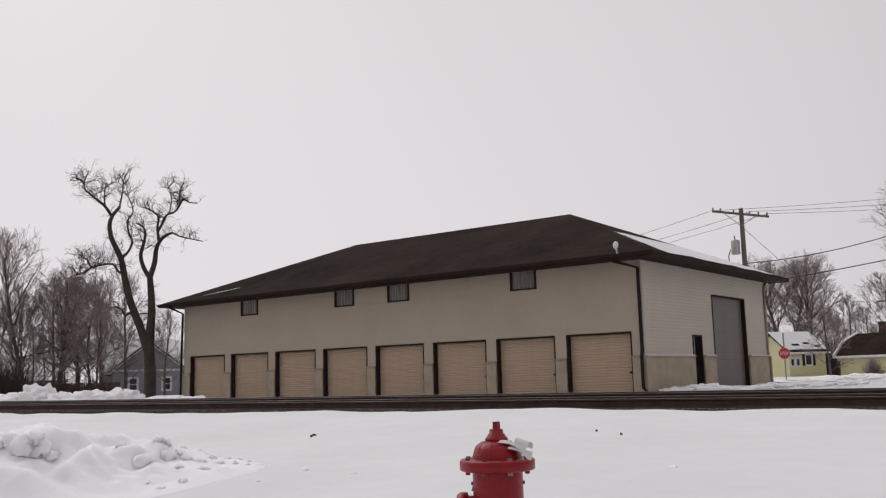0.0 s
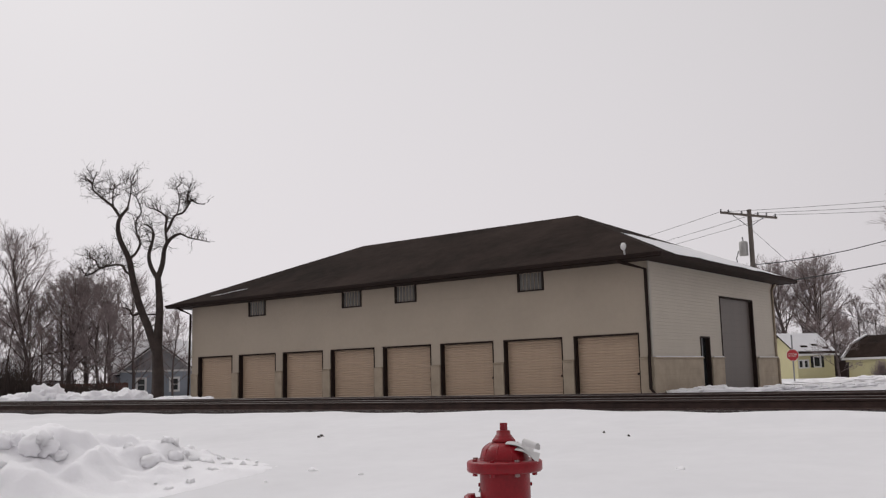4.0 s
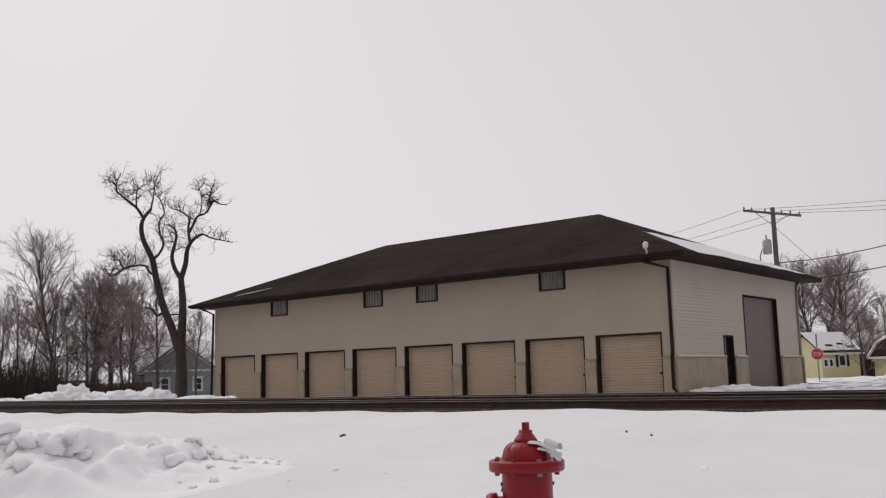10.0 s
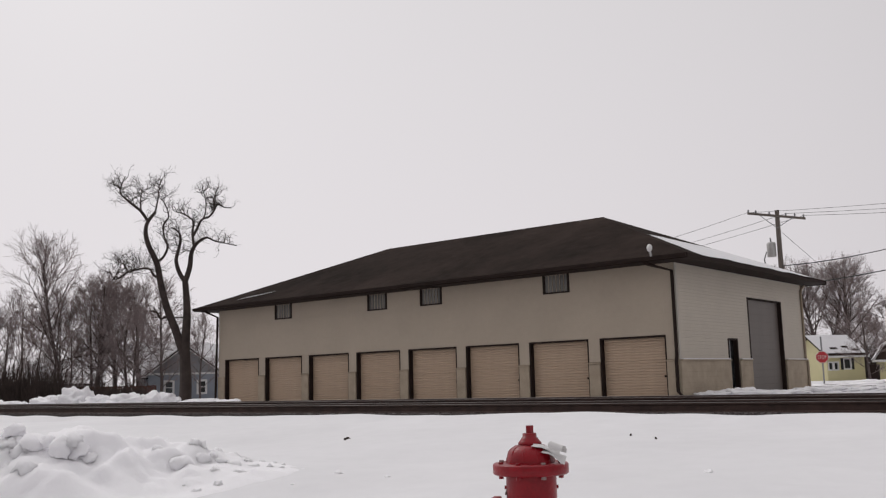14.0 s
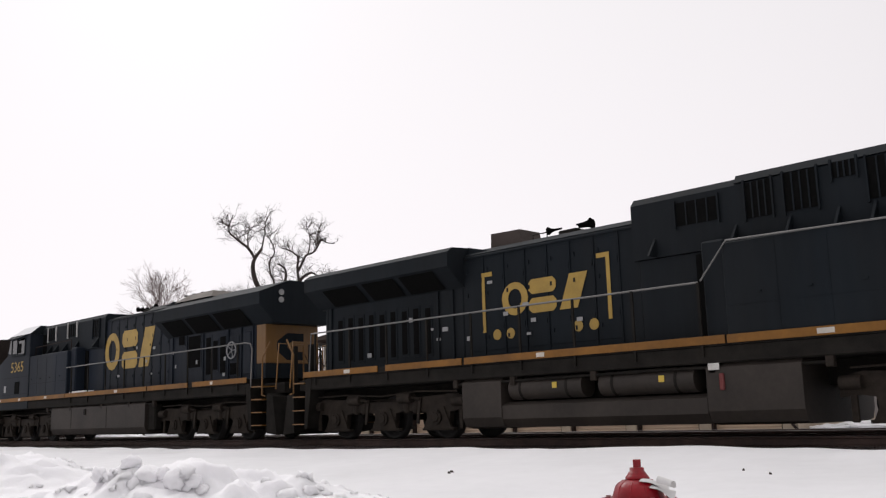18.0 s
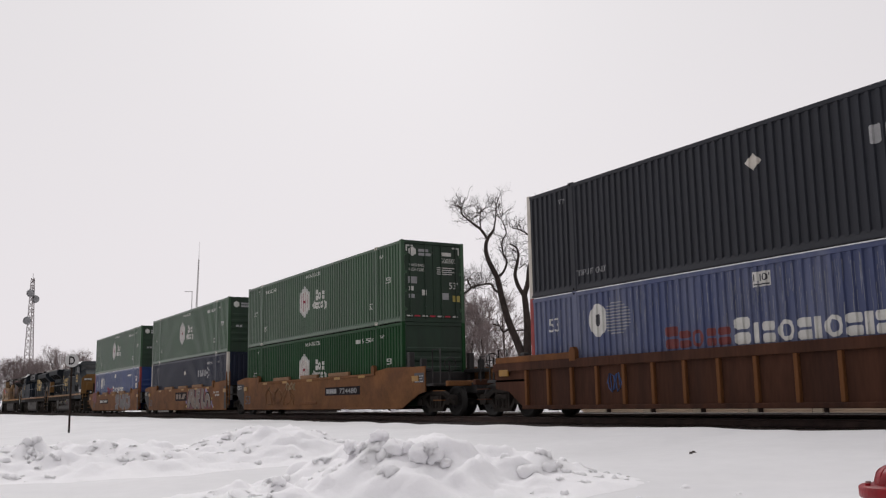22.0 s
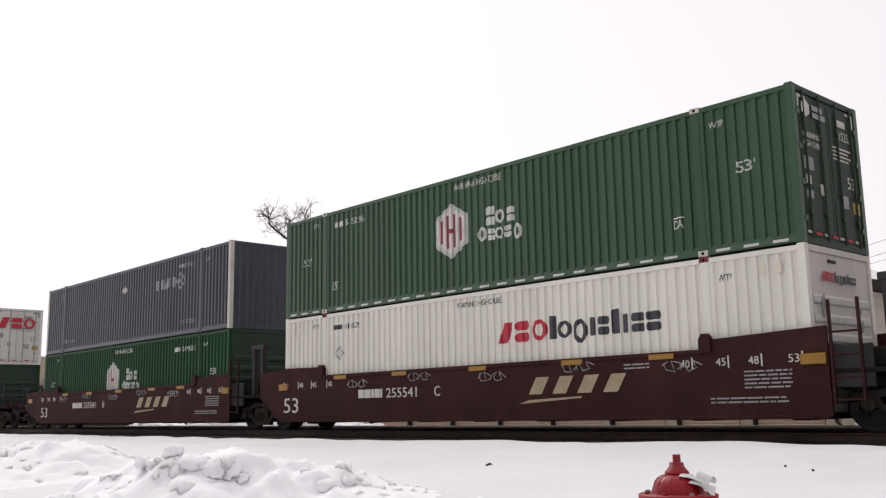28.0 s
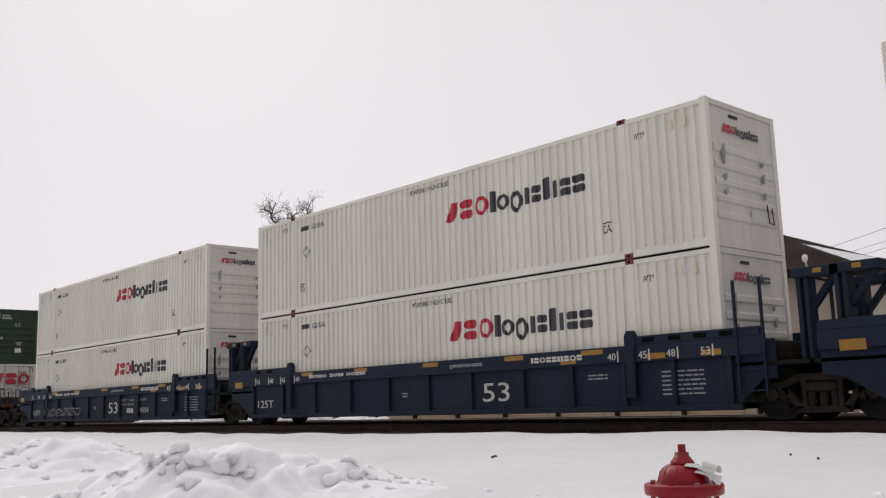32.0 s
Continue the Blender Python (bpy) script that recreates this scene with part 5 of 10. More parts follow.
def make_houses():
    gable_house("blue_house", "blue-grey sided house with a grey gable and snowy roof", (-73.1, 52.5, -0.6), 54, 6.4, 11, 2.5, 5.0, BLUE_HOUSE, GREY_GABLE,
                [(-1.75, -1.0, 0.65, 1.8), (1.15, 1.9, 0.65, 1.8)])
    blue = next(o for o in scene.objects if o.name.startswith("blue_house"))
    part("main_wall", Mesh().box(-3.6, 3.6, 3.0, 9.0, 0, 2.3), BLUE_HOUSE, blue)
    part("main_roof", Mesh().prism([(2.6, 2.1), (6.2, 5.2), (9.8, 2.1), (9.8, 2.2), (6.2, 5.32), (2.6, 2.2)], -4.0, 4.0, "x"), ROOF, blue, "main roof across the gable")
    part("main_roof_snow", Mesh().prism([(2.6, 2.21), (6.2, 5.33), (9.8, 2.21), (9.8, 2.30), (6.2, 5.43), (2.6, 2.30)], -3.98, 3.98, "x"), SNOW, blue, "snow lying on the main roof")
    gable_house("white_house", "distant house with a snow-covered roof among trees", (-88.5, 66.5, -0.5), 141, 6.5, 7.0, 3.4, 5.9, GREY_GABLE, GREY_GABLE, [])
    gable_house("white_house", "distant house with a snow-covered roof among trees", (-103.5, 62.5, -0.5), 150, 6.5, 8.0, 2.0, 4.4, GREY_GABLE, GREY_GABLE, [], chimney=False)
    # the yellow house: one corner towards the railway
    y = thing("yellow_house", "pale yellow sided house with patchy snow on its roof", "house", pose(-26.73, 88.03, -0.6, 0, 0, 56.8))
    ms = Mesh()
    wins = [(0.45, 0.95, 1.15, 1.85), (1.05, 1.55, 1.15, 1.85), (2.15, 2.95, 1.2, 2.15)]
    wall_with_holes(ms, 0.3, 4.5, 0, 2.4, wins, 0.35, 0.55, "x")
    ms.box(0.3, 0.5, 0.55, 4.95, 0, 2.4).box(4.3, 4.5, 0.55, 4.95, 0, 2.4).box(0.5, 4.3, 4.75, 4.95, 0, 2.4)
    part("wall", ms, YELLOW_HOUSE, y)
    for x in (0.3, 4.3):
        part("gable", Mesh().prism([(0.35, 2.4), (4.95, 2.4), (2.65, 4.12)], x, x + 0.2, "x"), YELLOW_HOUSE, y)
    for s, (a, b) in enumerate((((0.0, 2.3), (2.65, 4.2)), ((5.3, 2.3), (2.65, 4.2)))):
        part("roof", Mesh().prism([a, b, (b[0], b[1] + 0.12), (a[0], a[1] + 0.12)], 0.0, 4.8, "x"), ROOF, y, "dark shingle slope")
        e = 0.12 if s == 0 else 0.0
        part("roof_snow", Mesh().prism([(a[0] + e * 2.65, a[1] + 0.13 + e * 1.9), (b[0], b[1] + 0.13), (b[0], b[1] + 0.22), (a[0] + e * 2.65, a[1] + 0.17 + e * 1.9)], 0.03, 4.77, "x"), SNOW, y, "patchy snow on the roof")
    for x0, x1, t0 in ((1.2, 2.0, 0.28), (2.6, 3.3, 0.35), (3.5, 4.2, 0.2)):
        part("bare_patch", Mesh().prism([(2.65 * t0, 2.3 + 1.9 * t0 + 0.205), (2.65 * (t0 + 0.09), 2.3 + 1.9 * (t0 + 0.09) + 0.205), (2.65 * (t0 + 0.09), 2.3 + 1.9 * (t0 + 0.09) + 0.215), (2.65 * t0, 2.3 + 1.9 * t0 + 0.215)], x0, x1, "x"), ROOF, y, "bare patch of dark shingles")
    for a, b, c, d in wins:
        wi = part("window", Mesh().box(a + 0.06, b - 0.06, 0.43, 0.45, c + 0.06, d - 0.06), GLASS_DARK, y, "dark window in white trim")
        part("window_frame", Mesh().box(a - 0.05, a + 0.06, 0.31, 0.47, c - 0.06, d + 0.06).box(b - 0.06, b + 0.05, 0.31, 0.47, c - 0.06, d + 0.06).box(a + 0.06, b - 0.06, 0.31, 0.47, d - 0.06, d + 0.06).box(a + 0.06, b - 0.06, 0.31, 0.47, c - 0.06, c + 0.06), WHITE_PAINT, wi)
    for x in (1.95, 3.15):
        part("shutter", Mesh().box(x - 0.14, x + 0.14, 0.30, 0.345, 1.15, 2.2, 0.01), GLASS_DARK, y, "dark painted shutter")
    part("fascia", Mesh().box(0.0, 4.8, -0.04, -0.005, 2.25, 2.42), WHITE_PAINT, y)
    g = thing("cream_garage", "cream-walled garage with a dark snow-edged roof", "garage", pose(-23.8, 92.0, -0.6, 0, 0, -20))
    part("wall", Mesh().box(0.1, 13, 0.3, 8, 0, 1.9), YELLOW_HOUSE, g)
    part("roof", Mesh().prism([(0.0, 1.85), (1.6, 3.2), (4, 4.05), (6.4, 3.2), (8.0, 1.85)], -0.1, 13.2, "x"), ROOF, g, "dark shingle gambrel roof")
    part("roof_snow", Mesh().prism([(0.0, 1.9), (1.6, 3.25), (4, 4.1), (4, 4.2), (1.5, 3.35), (-0.1, 1.97)], -0.14, 0.1, "x"), SNOW, g, "line of snow along the roof edge")
    part("fascia", Mesh().box(-0.1, 13.2, -0.05, -0.005, 1.75, 1.95), WHITE_PAINT, g)
    part("chimney", Mesh().box(2.35, 2.85, 3.75, 4.25, 3.9, 4.95, 0.02).box(2.30, 2.90, 3.70, 4.30, 4.95, 5.05, 0.02), FENCE, g, "red-brown brick chimney")
    b = thing("refuse_bin", "dark wheeled refuse bin standing in the snow", "bin", pose(-21.7, 84.0, -0.6))
    part("body", Mesh().prism([(-0.3, 0.1), (0.3, 0.1), (0.36, 1.4), (-0.36, 1.4)], -0.35, 0.35), TRIM_DARK, b)
    part("lid", Mesh().box(-0.4, 0.4, -0.4, 0.4, 1.4, 1.5, 0.03), TRIM_DARK, b)
    # board fence along the far side
    for i in range(26):
        a = radians(56.2 + i * 0.62)
        x, yy = -86 * math.sin(a), 86 * math.cos(a)
        f = thing("fence_panel", "weathered red-brown board fence panel", "fence", pose(x, yy, -0.5, 0, 0, math.degrees(a) + 0), group="board fence")
        for k in range(5):
            part("board", Mesh().box(-0.46 + 0.185 * k, -0.285 + 0.185 * k, 0, 0.03, 0, 1.35 + 0.03 * (k % 2)), FENCE, f)
        part("rail", Mesh().box(-0.48, 0.48, 0.03, 0.09, 0.3, 0.4), FENCE, f)


def sagging(p0, p1, sag, n=14):
    p0, p1 = Vector(p0), Vector(p1)
    return [p0.lerp(p1, i / n) - Vector((0, 0, sag * 4 * (i / n) * (1 - i / n))) for i in range(n + 1)]


def make_pole():
    p = thing("utility_pole", "weathered wooden utility pole with crossarm and grey transformer", "utility pole", pose(-17.49, 51.09, -0.45))
    part("pole", Mesh().tube((0, 0, 0), (0, 0, 9.75), 0.17, 0.12, 12), POLE, p)
    arm = Mesh().box(-1.52, 1.52, -0.06, 0.06, -0.06, 0.06, 0.008).moved(pose(0, -0.16, 9.42, 0, 11, 14))
    part("crossarm", arm, POLE, p, "weathered timber crossarm")
    for s in (-1, 1):
        part("brace", Mesh().tube((s * 0.85, -0.2 + s * 0.2, 9.4 - s * 0.15), (0, -0.14, 8.75), 0.02), GREY_METAL, p)
    for x in (-1.45, -1.05, -0.35, 0.5, 0.95, 1.4):
        z = 9.48 - x * 0.19
        part("insulator", Mesh().lathe([(0.02, 0), (0.06, 0.02), (0.03, 0.06), (0.06, 0.09), (0.035, 0.15), (0.001, 0.17)], 10).moved(pose(x * 0.97, -0.16 + x * 0.24, z)), GREY_METAL, p)
    tr = part("transformer", Mesh().lathe([(0.001, 0), (0.22, 0), (0.24, 0.05), (0.24, 0.72), (0.20, 0.8), (0.001, 0.83)], 18).moved(pose(-0.42, -0.1, 7.2)), PALE_METAL, p, "grey pole-mounted transformer can")
    part("bushing", Mesh().tube((-0.42, -0.1, 8.0), (-0.44, -0.12, 8.25), 0.04), GREY_METAL, tr)
    part("fuse", Mesh().pipe([(-0.7, -0.1, 7.5), (-0.85, -0.1, 7.1), (-0.8, -0.1, 6.8)], 0.03), WIRE, tr)
    part("guy", Mesh().tube((0.1, 0, 8.6), (2.9, 0.8, 5.4), 0.012, n=4), WIRE, p)
    # lines: three off to each side on the arm, two heavier cables lower down
    def lines(name, label, a, b, sag, r):
        ob = new(name, Mesh().pipe(sagging(a, b, sag), r, 4).make(name, WIRE))
        tagged(ob, label, "cable", group="overhead lines")
    for k, (x, zz) in enumerate(((-1.45, 9.2), (0.5, 8.95), (1.4, 8.75))):
        lines("power_line", "thin grey overhead power line", (-17.49 + x, 50.93 + x * 0.24, zz + 0.1), (14, 62 + k, 11.0 - 0.45 * k), 0.7, 0.013)
        lines("power_line", "thin grey overhead power line", (-17.49 + x, 50.93 + x * 0.24, zz + 0.1), (-62, 64 + k, 8.4), 1.2, 0.013)
    lines("telephone_cable", "thick sagging black telephone cable", (-17.4, 51.0, 6.2), (6, 51, 14.2), 2.1, 0.03)
    lines("telephone_cable", "thick sagging black telephone cable", (-17.4, 51.0, 5.03), (6, 51, 8.9), 0.6, 0.035)
    lines("telephone_cable", "thin black service cable", (-20.7, 72.1, 5.6), (-14.3, 73.6, 2.7), 0.15, 0.025)
    q = thing("utility_pole", "distant grey utility pole with a short crossarm", "utility pole", pose(-20.2, 99, -0.45))
    part("pole", Mesh().tube((0, 0, 0), (0, 0, 7.6), 0.14, 0.1, 8), POLE, q)
    part("crossarm", Mesh().box(-0.9, 0.9, -0.06, 0.06, 7.0, 7.12), POLE, q)


def make_signs():
    s = thing("stop_sign", "red octagonal stop sign on a grey post", "traffic sign", pose(-20.3, 65.95, -0.5, 0, 0, 12))
    part("post", Mesh().box(-0.05, 0.05, 0.02, 0.1, 0, 3.3, 0.005), GREY_METAL, s)
    oc = [(0.40 * math.cos(math.pi / 8 + k * math.pi / 4), 1.92 + 0.40 * math.sin(math.pi / 8 + k * math.pi / 4)) for k in range(8)]
    pl = part("plate", Mesh().prism(oc, -0.01, 0.0), SIGN_RED, s)
    rim = [(x * 1.07, 1.92 + (z - 1.92) * 1.07) for x, z in oc]
    part("rim", Mesh().prism(rim, 0.001, 0.01), WHITE_PAINT, pl, "white border")
    write(pl, "STOP", -0.27, 1.80, 0.24, -0.016, MARK_WHITE, 0.54)
    d = thing("track_sign", "small round white railway sign lettered D on a thin dark post", "railway sign", pose(-37.0, 5.92, -0.36, 0, 0, 80))
    part("post", Mesh().box(-0.035, 0.035, 0.012, 0.06, -0.4, 2.55, 0.004), TRIM_DARK, d)
    disc = [(0.245 * math.cos(2 * math.pi * k / 28), 2.58 + 0.245 * math.sin(2 * math.pi * k / 28)) for k in range(28)]
    p = part("disc", Mesh().prism(disc, -0.006, 0.006), PALE_METAL, d)
    write(p, "D", -0.10, 2.43, 0.30, -0.012, SPRAY_BLACK, 0.20, bold=0.02)


def make_hydrant():
    h = thing("fire_hydrant", "glossy red fire hydrant with a torn paper tag on its cap", "hydrant", pose(-2.33, 3.46, 0.29, 0, 0, 34))
    part("barrel", Mesh().lathe([(0.125, -1.0), (0.125, -0.92), (0.109, -0.90), (0.109, -0.26), (0.109, -0.23), (0.109, -0.21)], 40), HYD_RED, h, "red enamelled barrel")
    part("flange", Mesh().lathe([(0.10, -0.208), (0.158, -0.206), (0.164, -0.200), (0.164, -0.165), (0.158, -0.159), (0.10, -0.157)], 48), HYD_RED, h, "red bolted bonnet flange")
    part("bonnet", Mesh().lathe([(0.107, -0.163), (0.106, -0.150), (0.101, -0.130), (0.094, -0.114), (0.084, -0.100), (0.070, -0.089), (0.054, -0.082), (0.001, -0.080)], 40), HYD_RED, h, "red domed bonnet")
    part("weather_cap", Mesh().lathe([(0.040, -0.084), (0.051, -0.079), (0.051, -0.074), (0.043, -0.064), (0.038, -0.058), (0.036, -0.052), (0.031, -0.050), (0.030, -0.034), (0.026, -0.032), (0.001, -0.031)], 28), HYD_RED, h)
    nut = [(0.018 * math.cos(2 * math.pi * k / 5), 0.018 * math.sin(2 * math.pi * k / 5)) for k in range(5)]
    part("operating_nut", Mesh().prism(nut, -0.036, 0.0, "z"), HYD_RED, h, "red pentagonal operating nut")
    for k in range(8):
        a = 2 * math.pi * (k + 0.5) / 8
        x, y = 0.138 * math.cos(a), 0.138 * math.sin(a)
        part("bolt", Mesh().tube((x, y, -0.220), (x, y, -0.150), 0.011, n=6, smooth=False), HYD_BOLT if k % 3 == 0 else HYD_RED, h, "worn hexagon bolt")
    for k in range(10):
        a = 2 * math.pi * k / 10
        part("rib", Mesh().pipe([(0.105 * math.cos(a), 0.105 * math.sin(a), -0.152), (0.093 * math.cos(a), 0.093 * math.sin(a), -0.113), (0.082 * math.cos(a), 0.082 * math.sin(a), -0.099), (0.058 * math.cos(a), 0.058 * math.sin(a), -0.0845)], 0.0035, 6), HYD_RED, h)
    for ang, r, ln, zc in ((180, 0.078, 0.085, -0.375), (0, 0.05, 0.035, -0.46), (270, 0.085, 0.10, -0.47)):
        cap = Mesh().lathe([(r * 0.8, 0), (r * 0.8, ln * 0.4), (r, ln * 0.45), (r, ln * 0.8), (r * 0.85, ln), (0.02, ln), (0.02, ln + 0.03), (0.001, ln + 0.03)], 24)
        nz = part("hose_cap", cap.moved(pose(0, 0, zc, 0, 0, ang) @ pose(0.095, 0, 0, 0, 90, 0)), HYD_RED, h, "red threaded hose cap")
        if ang == 180:
            part("chain", Mesh().pipe([(0.1 * math.cos(radians(ang)), 0.1 * math.sin(radians(ang)), -0.25), (0.115 * math.cos(radians(ang + 12)), 0.115 * math.sin(radians(ang + 12)), -0.29)], 0.004), HYD_BOLT, nz)
    for e in (-1, 1):
        part("chain_lug", Mesh().tube((e * 0.105, 0, -0.262), (e * 0.116, 0, -0.262), 0.008, n=8), HYD_RED, h)
    # stiff crumpled tag: a rigid curled sheet lying over the bonnet
    tag = Mesh()
    f = [(i * 5 + j, i * 5 + j + 1, (i + 1) * 5 + j + 1, (i + 1) * 5 + j) for i in range(9) for j in range(4)]
    for x0, x1, z0, z1, y0 in ((0.012, 0.126, -0.079, -0.118, -0.06), (0.052, 0.148, -0.104, -0.150, -0.075)):
        v = []
        for i in range(10):
            t = i / 9
            for j in range(5):
                u = j / 4 - 0.5
                v.append((x0 + (x1 - x0) * t + 0.014 * u, y0 + 0.05 * u + 0.015 * t, z0 + (z1 - z0) * t + 0.007 * math.sin(3.1 * t) + 0.004 * math.sin(6 * t + 3 * u) + 0.03 * u * t))
        tag.add(v, f, True)
        tag.add([(x, y, z - 0.002) for x, y, z in v], [q[::-1] for q in f], True)
    roll = []
    for i in range(11):
        a = -0.9 + 4.4 * i / 10
        for j in range(2):
            roll.append((0.088 + 0.056 * j + 0.012 * math.cos(a), -0.07 + 0.02 * math.cos(a) - 0.015 * j, -0.084 - 0.018 * j + (0.020 - 0.003 * j) * math.sin(a)))
    tag.add(roll, [(2 * i, 2 * i + 1, 2 * i + 3, 2 * i + 2) for i in range(10)], True)
    part("paper_tag", tag, WHITE_PAINT, h, "crumpled weathered white tag")


def make_far_left():
    t = thing("radio_tower", "tall lattice radio tower with round dish antennas", "tower", pose(-258, 31, -0.5))
    legs, br = Mesh(), Mesh()
    H = 34
    for k in range(3):
        a = 2 * math.pi * k / 3
        legs.tube((1.7 * math.cos(a), 1.7 * math.sin(a), 0), (0.45 * math.cos(a), 0.45 * math.sin(a), H), 0.13, 0.09, 6)
    for i in range(22):
        z0, z1 = H * i / 22, H * (i + 1) / 22
        r0, r1 = 1.7 - 1.25 * i / 22, 1.7 - 1.25 * (i + 1) / 22
        for k in range(3):
            a, b = 2 * math.pi * k / 3, 2 * math.pi * (k + 1) / 3
            br.tube((r0 * math.cos(a), r0 * math.sin(a), z0), (r1 * math.cos(b), r1 * math.sin(b), z1), 0.06, n=4)
            br.tube((r0 * math.cos(b), r0 * math.sin(b), z0), (r1 * math.cos(a), r1 * math.sin(a), z1), 0.06, n=4)
    part("leg_frame", legs, TOWER_RED, t)
    part("bracing", br, TOWER_RED, t)
    for z, x in ((30, 0.2), (23, -0.3), (28.5, 1.4)):
        part("dish", Mesh().lathe([(0.001, 0), (0.95, 0.1), (1.0, 0.35), (0.001, 0.4)], 16).moved(pose(0.5, -0.6 + x, z, 0, 90, -20)), GREY_METAL, t, "round microwave dish")
    part("tip", Mesh().tube((0, 0, H), (0, 0, H + 1.2), 0.06, n=6), TOWER_RED, t)
    b = thing("tan_works_building", "tan works building with a rooftop penthouse and masts", "building", pose(-115.4, 32.9, -0.5, 0, 0, 74))
    part("wall", Mesh().box(-2.8, 12, 0, 12, 0, 8.0), TAN_WALL, b)
    part("annex", Mesh().box(-6.3, -2.804, 0.3, 4.2, 0, 8.75, 0.04).box(-6.4, -2.81, 0.2, 4.3, 8.75, 8.85), CONCRETE, b, "pale lower annex below the chimney")
    part("penthouse", Mesh().box(-1.2, 4.8, 0.5, 6, 8.0, 11.3), TAN_WALL, b, "tan rooftop penthouse")
    part("roof_edge", Mesh().box(-1.3, 4.9, 0.4, 6.1, 11.3, 11.48), WHITE_PAINT, b)
    part("chimney", Mesh().tube((-3.7, 1, 8.8), (-3.7, 1, 10.95), 0.42, 0.38, 14), CHIMNEY, b, "short dark chimney")
    part("roof_snow", Mesh().box(-2.7, 12.1, -0.1, 12.1, 8.0, 8.15, 0.06), SNOW, b)
    part("stack_casing", Mesh().box(-0.95, 0.1, -0.5, 0.45, 8, 12.1, 0.1), CONCRETE, b)
    ant = part("mast", Mesh().tube((-0.25, -0.75, 8), (0.02, -0.75, 18.9), 0.14, 0.09, 8), WHITE_PAINT, b, "white tapered whip mast")
    part("whip", Mesh().tube((0.02, -0.75, 18.9), (0.05, -0.75, 21.2), 0.035, 0.012, 6), WHITE_PAINT, ant)
    part("mast", Mesh().tube((-0.7, 0, 8), (-0.7, 0, 15.0), 0.08, 0.05, 8), WHITE_PAINT, b)
    part("cross_tube", Mesh().tube((-1.6, 0, 15.0), (-0.6, 0, 15.0), 0.05, n=6), WHITE_PAINT, b)
    ms = Mesh()
    for k in range(4):
        ms.tube((-2.0, 0, 9.0 + k * 0.9), (-1.2, 0, 9.0 + k * 0.9), 0.04, n=4)
    ms.tube((-2.0, 0, 8), (-2.0, 0, 11.8), 0.04, n=4).tube((-1.2, 0, 8), (-1.2, 0, 11.8), 0.04, n=4)
    part("roof_rail", ms, GREY_METAL, b)

make_storage()
make_big_tree()
make_woods()
make_houses()
make_pole()
make_signs()
make_hydrant()
make_snow()
make_far_left()

# ---- the train ----
TRAIN, WHEELS = [], []


def run(t):
    """How far the train has come at t seconds, in metres."""
    return 21.995 * (t - 25.0) - 0.0041 * (t - 25.0) ** 2


def wheelset_mesh(r):
    ms = Mesh().tube((0, -0.7, 0), (0, 0.7, 0), 0.08, n=10)
    for s in (-1, 1):
        prof = [(0.09, 0.0), (r * 0.55, 0.02), (r * 0.82, 0.0), (r * 0.86, -0.03), (r, -0.03), (r, 0.08), (r + 0.028, 0.085), (r + 0.028, 0.11), (r * 0.86, 0.11), (r * 0.5, 0.07), (0.09, 0.1)]
        disc = Mesh().lathe(prof, 28).moved(pose(0, s * 0.79, 0, 90 * s, 0, 0))
        ms.add(disc.v, disc.f, True)
    for s in (-1, 1):
        for k in range(4):
            a = math.pi * k / 2
            ms.tube((0.25 * math.cos(a), s * 0.80, 0.25 * math.sin(a)), (0.25 * math.cos(a), s * 0.835, 0.25 * math.sin(a)), 0.035, n=6)
    return ms.make("wheelset", WHEEL)


WHEELSET = {r: wheelset_mesh(r) for r in (0.483, 0.52)}


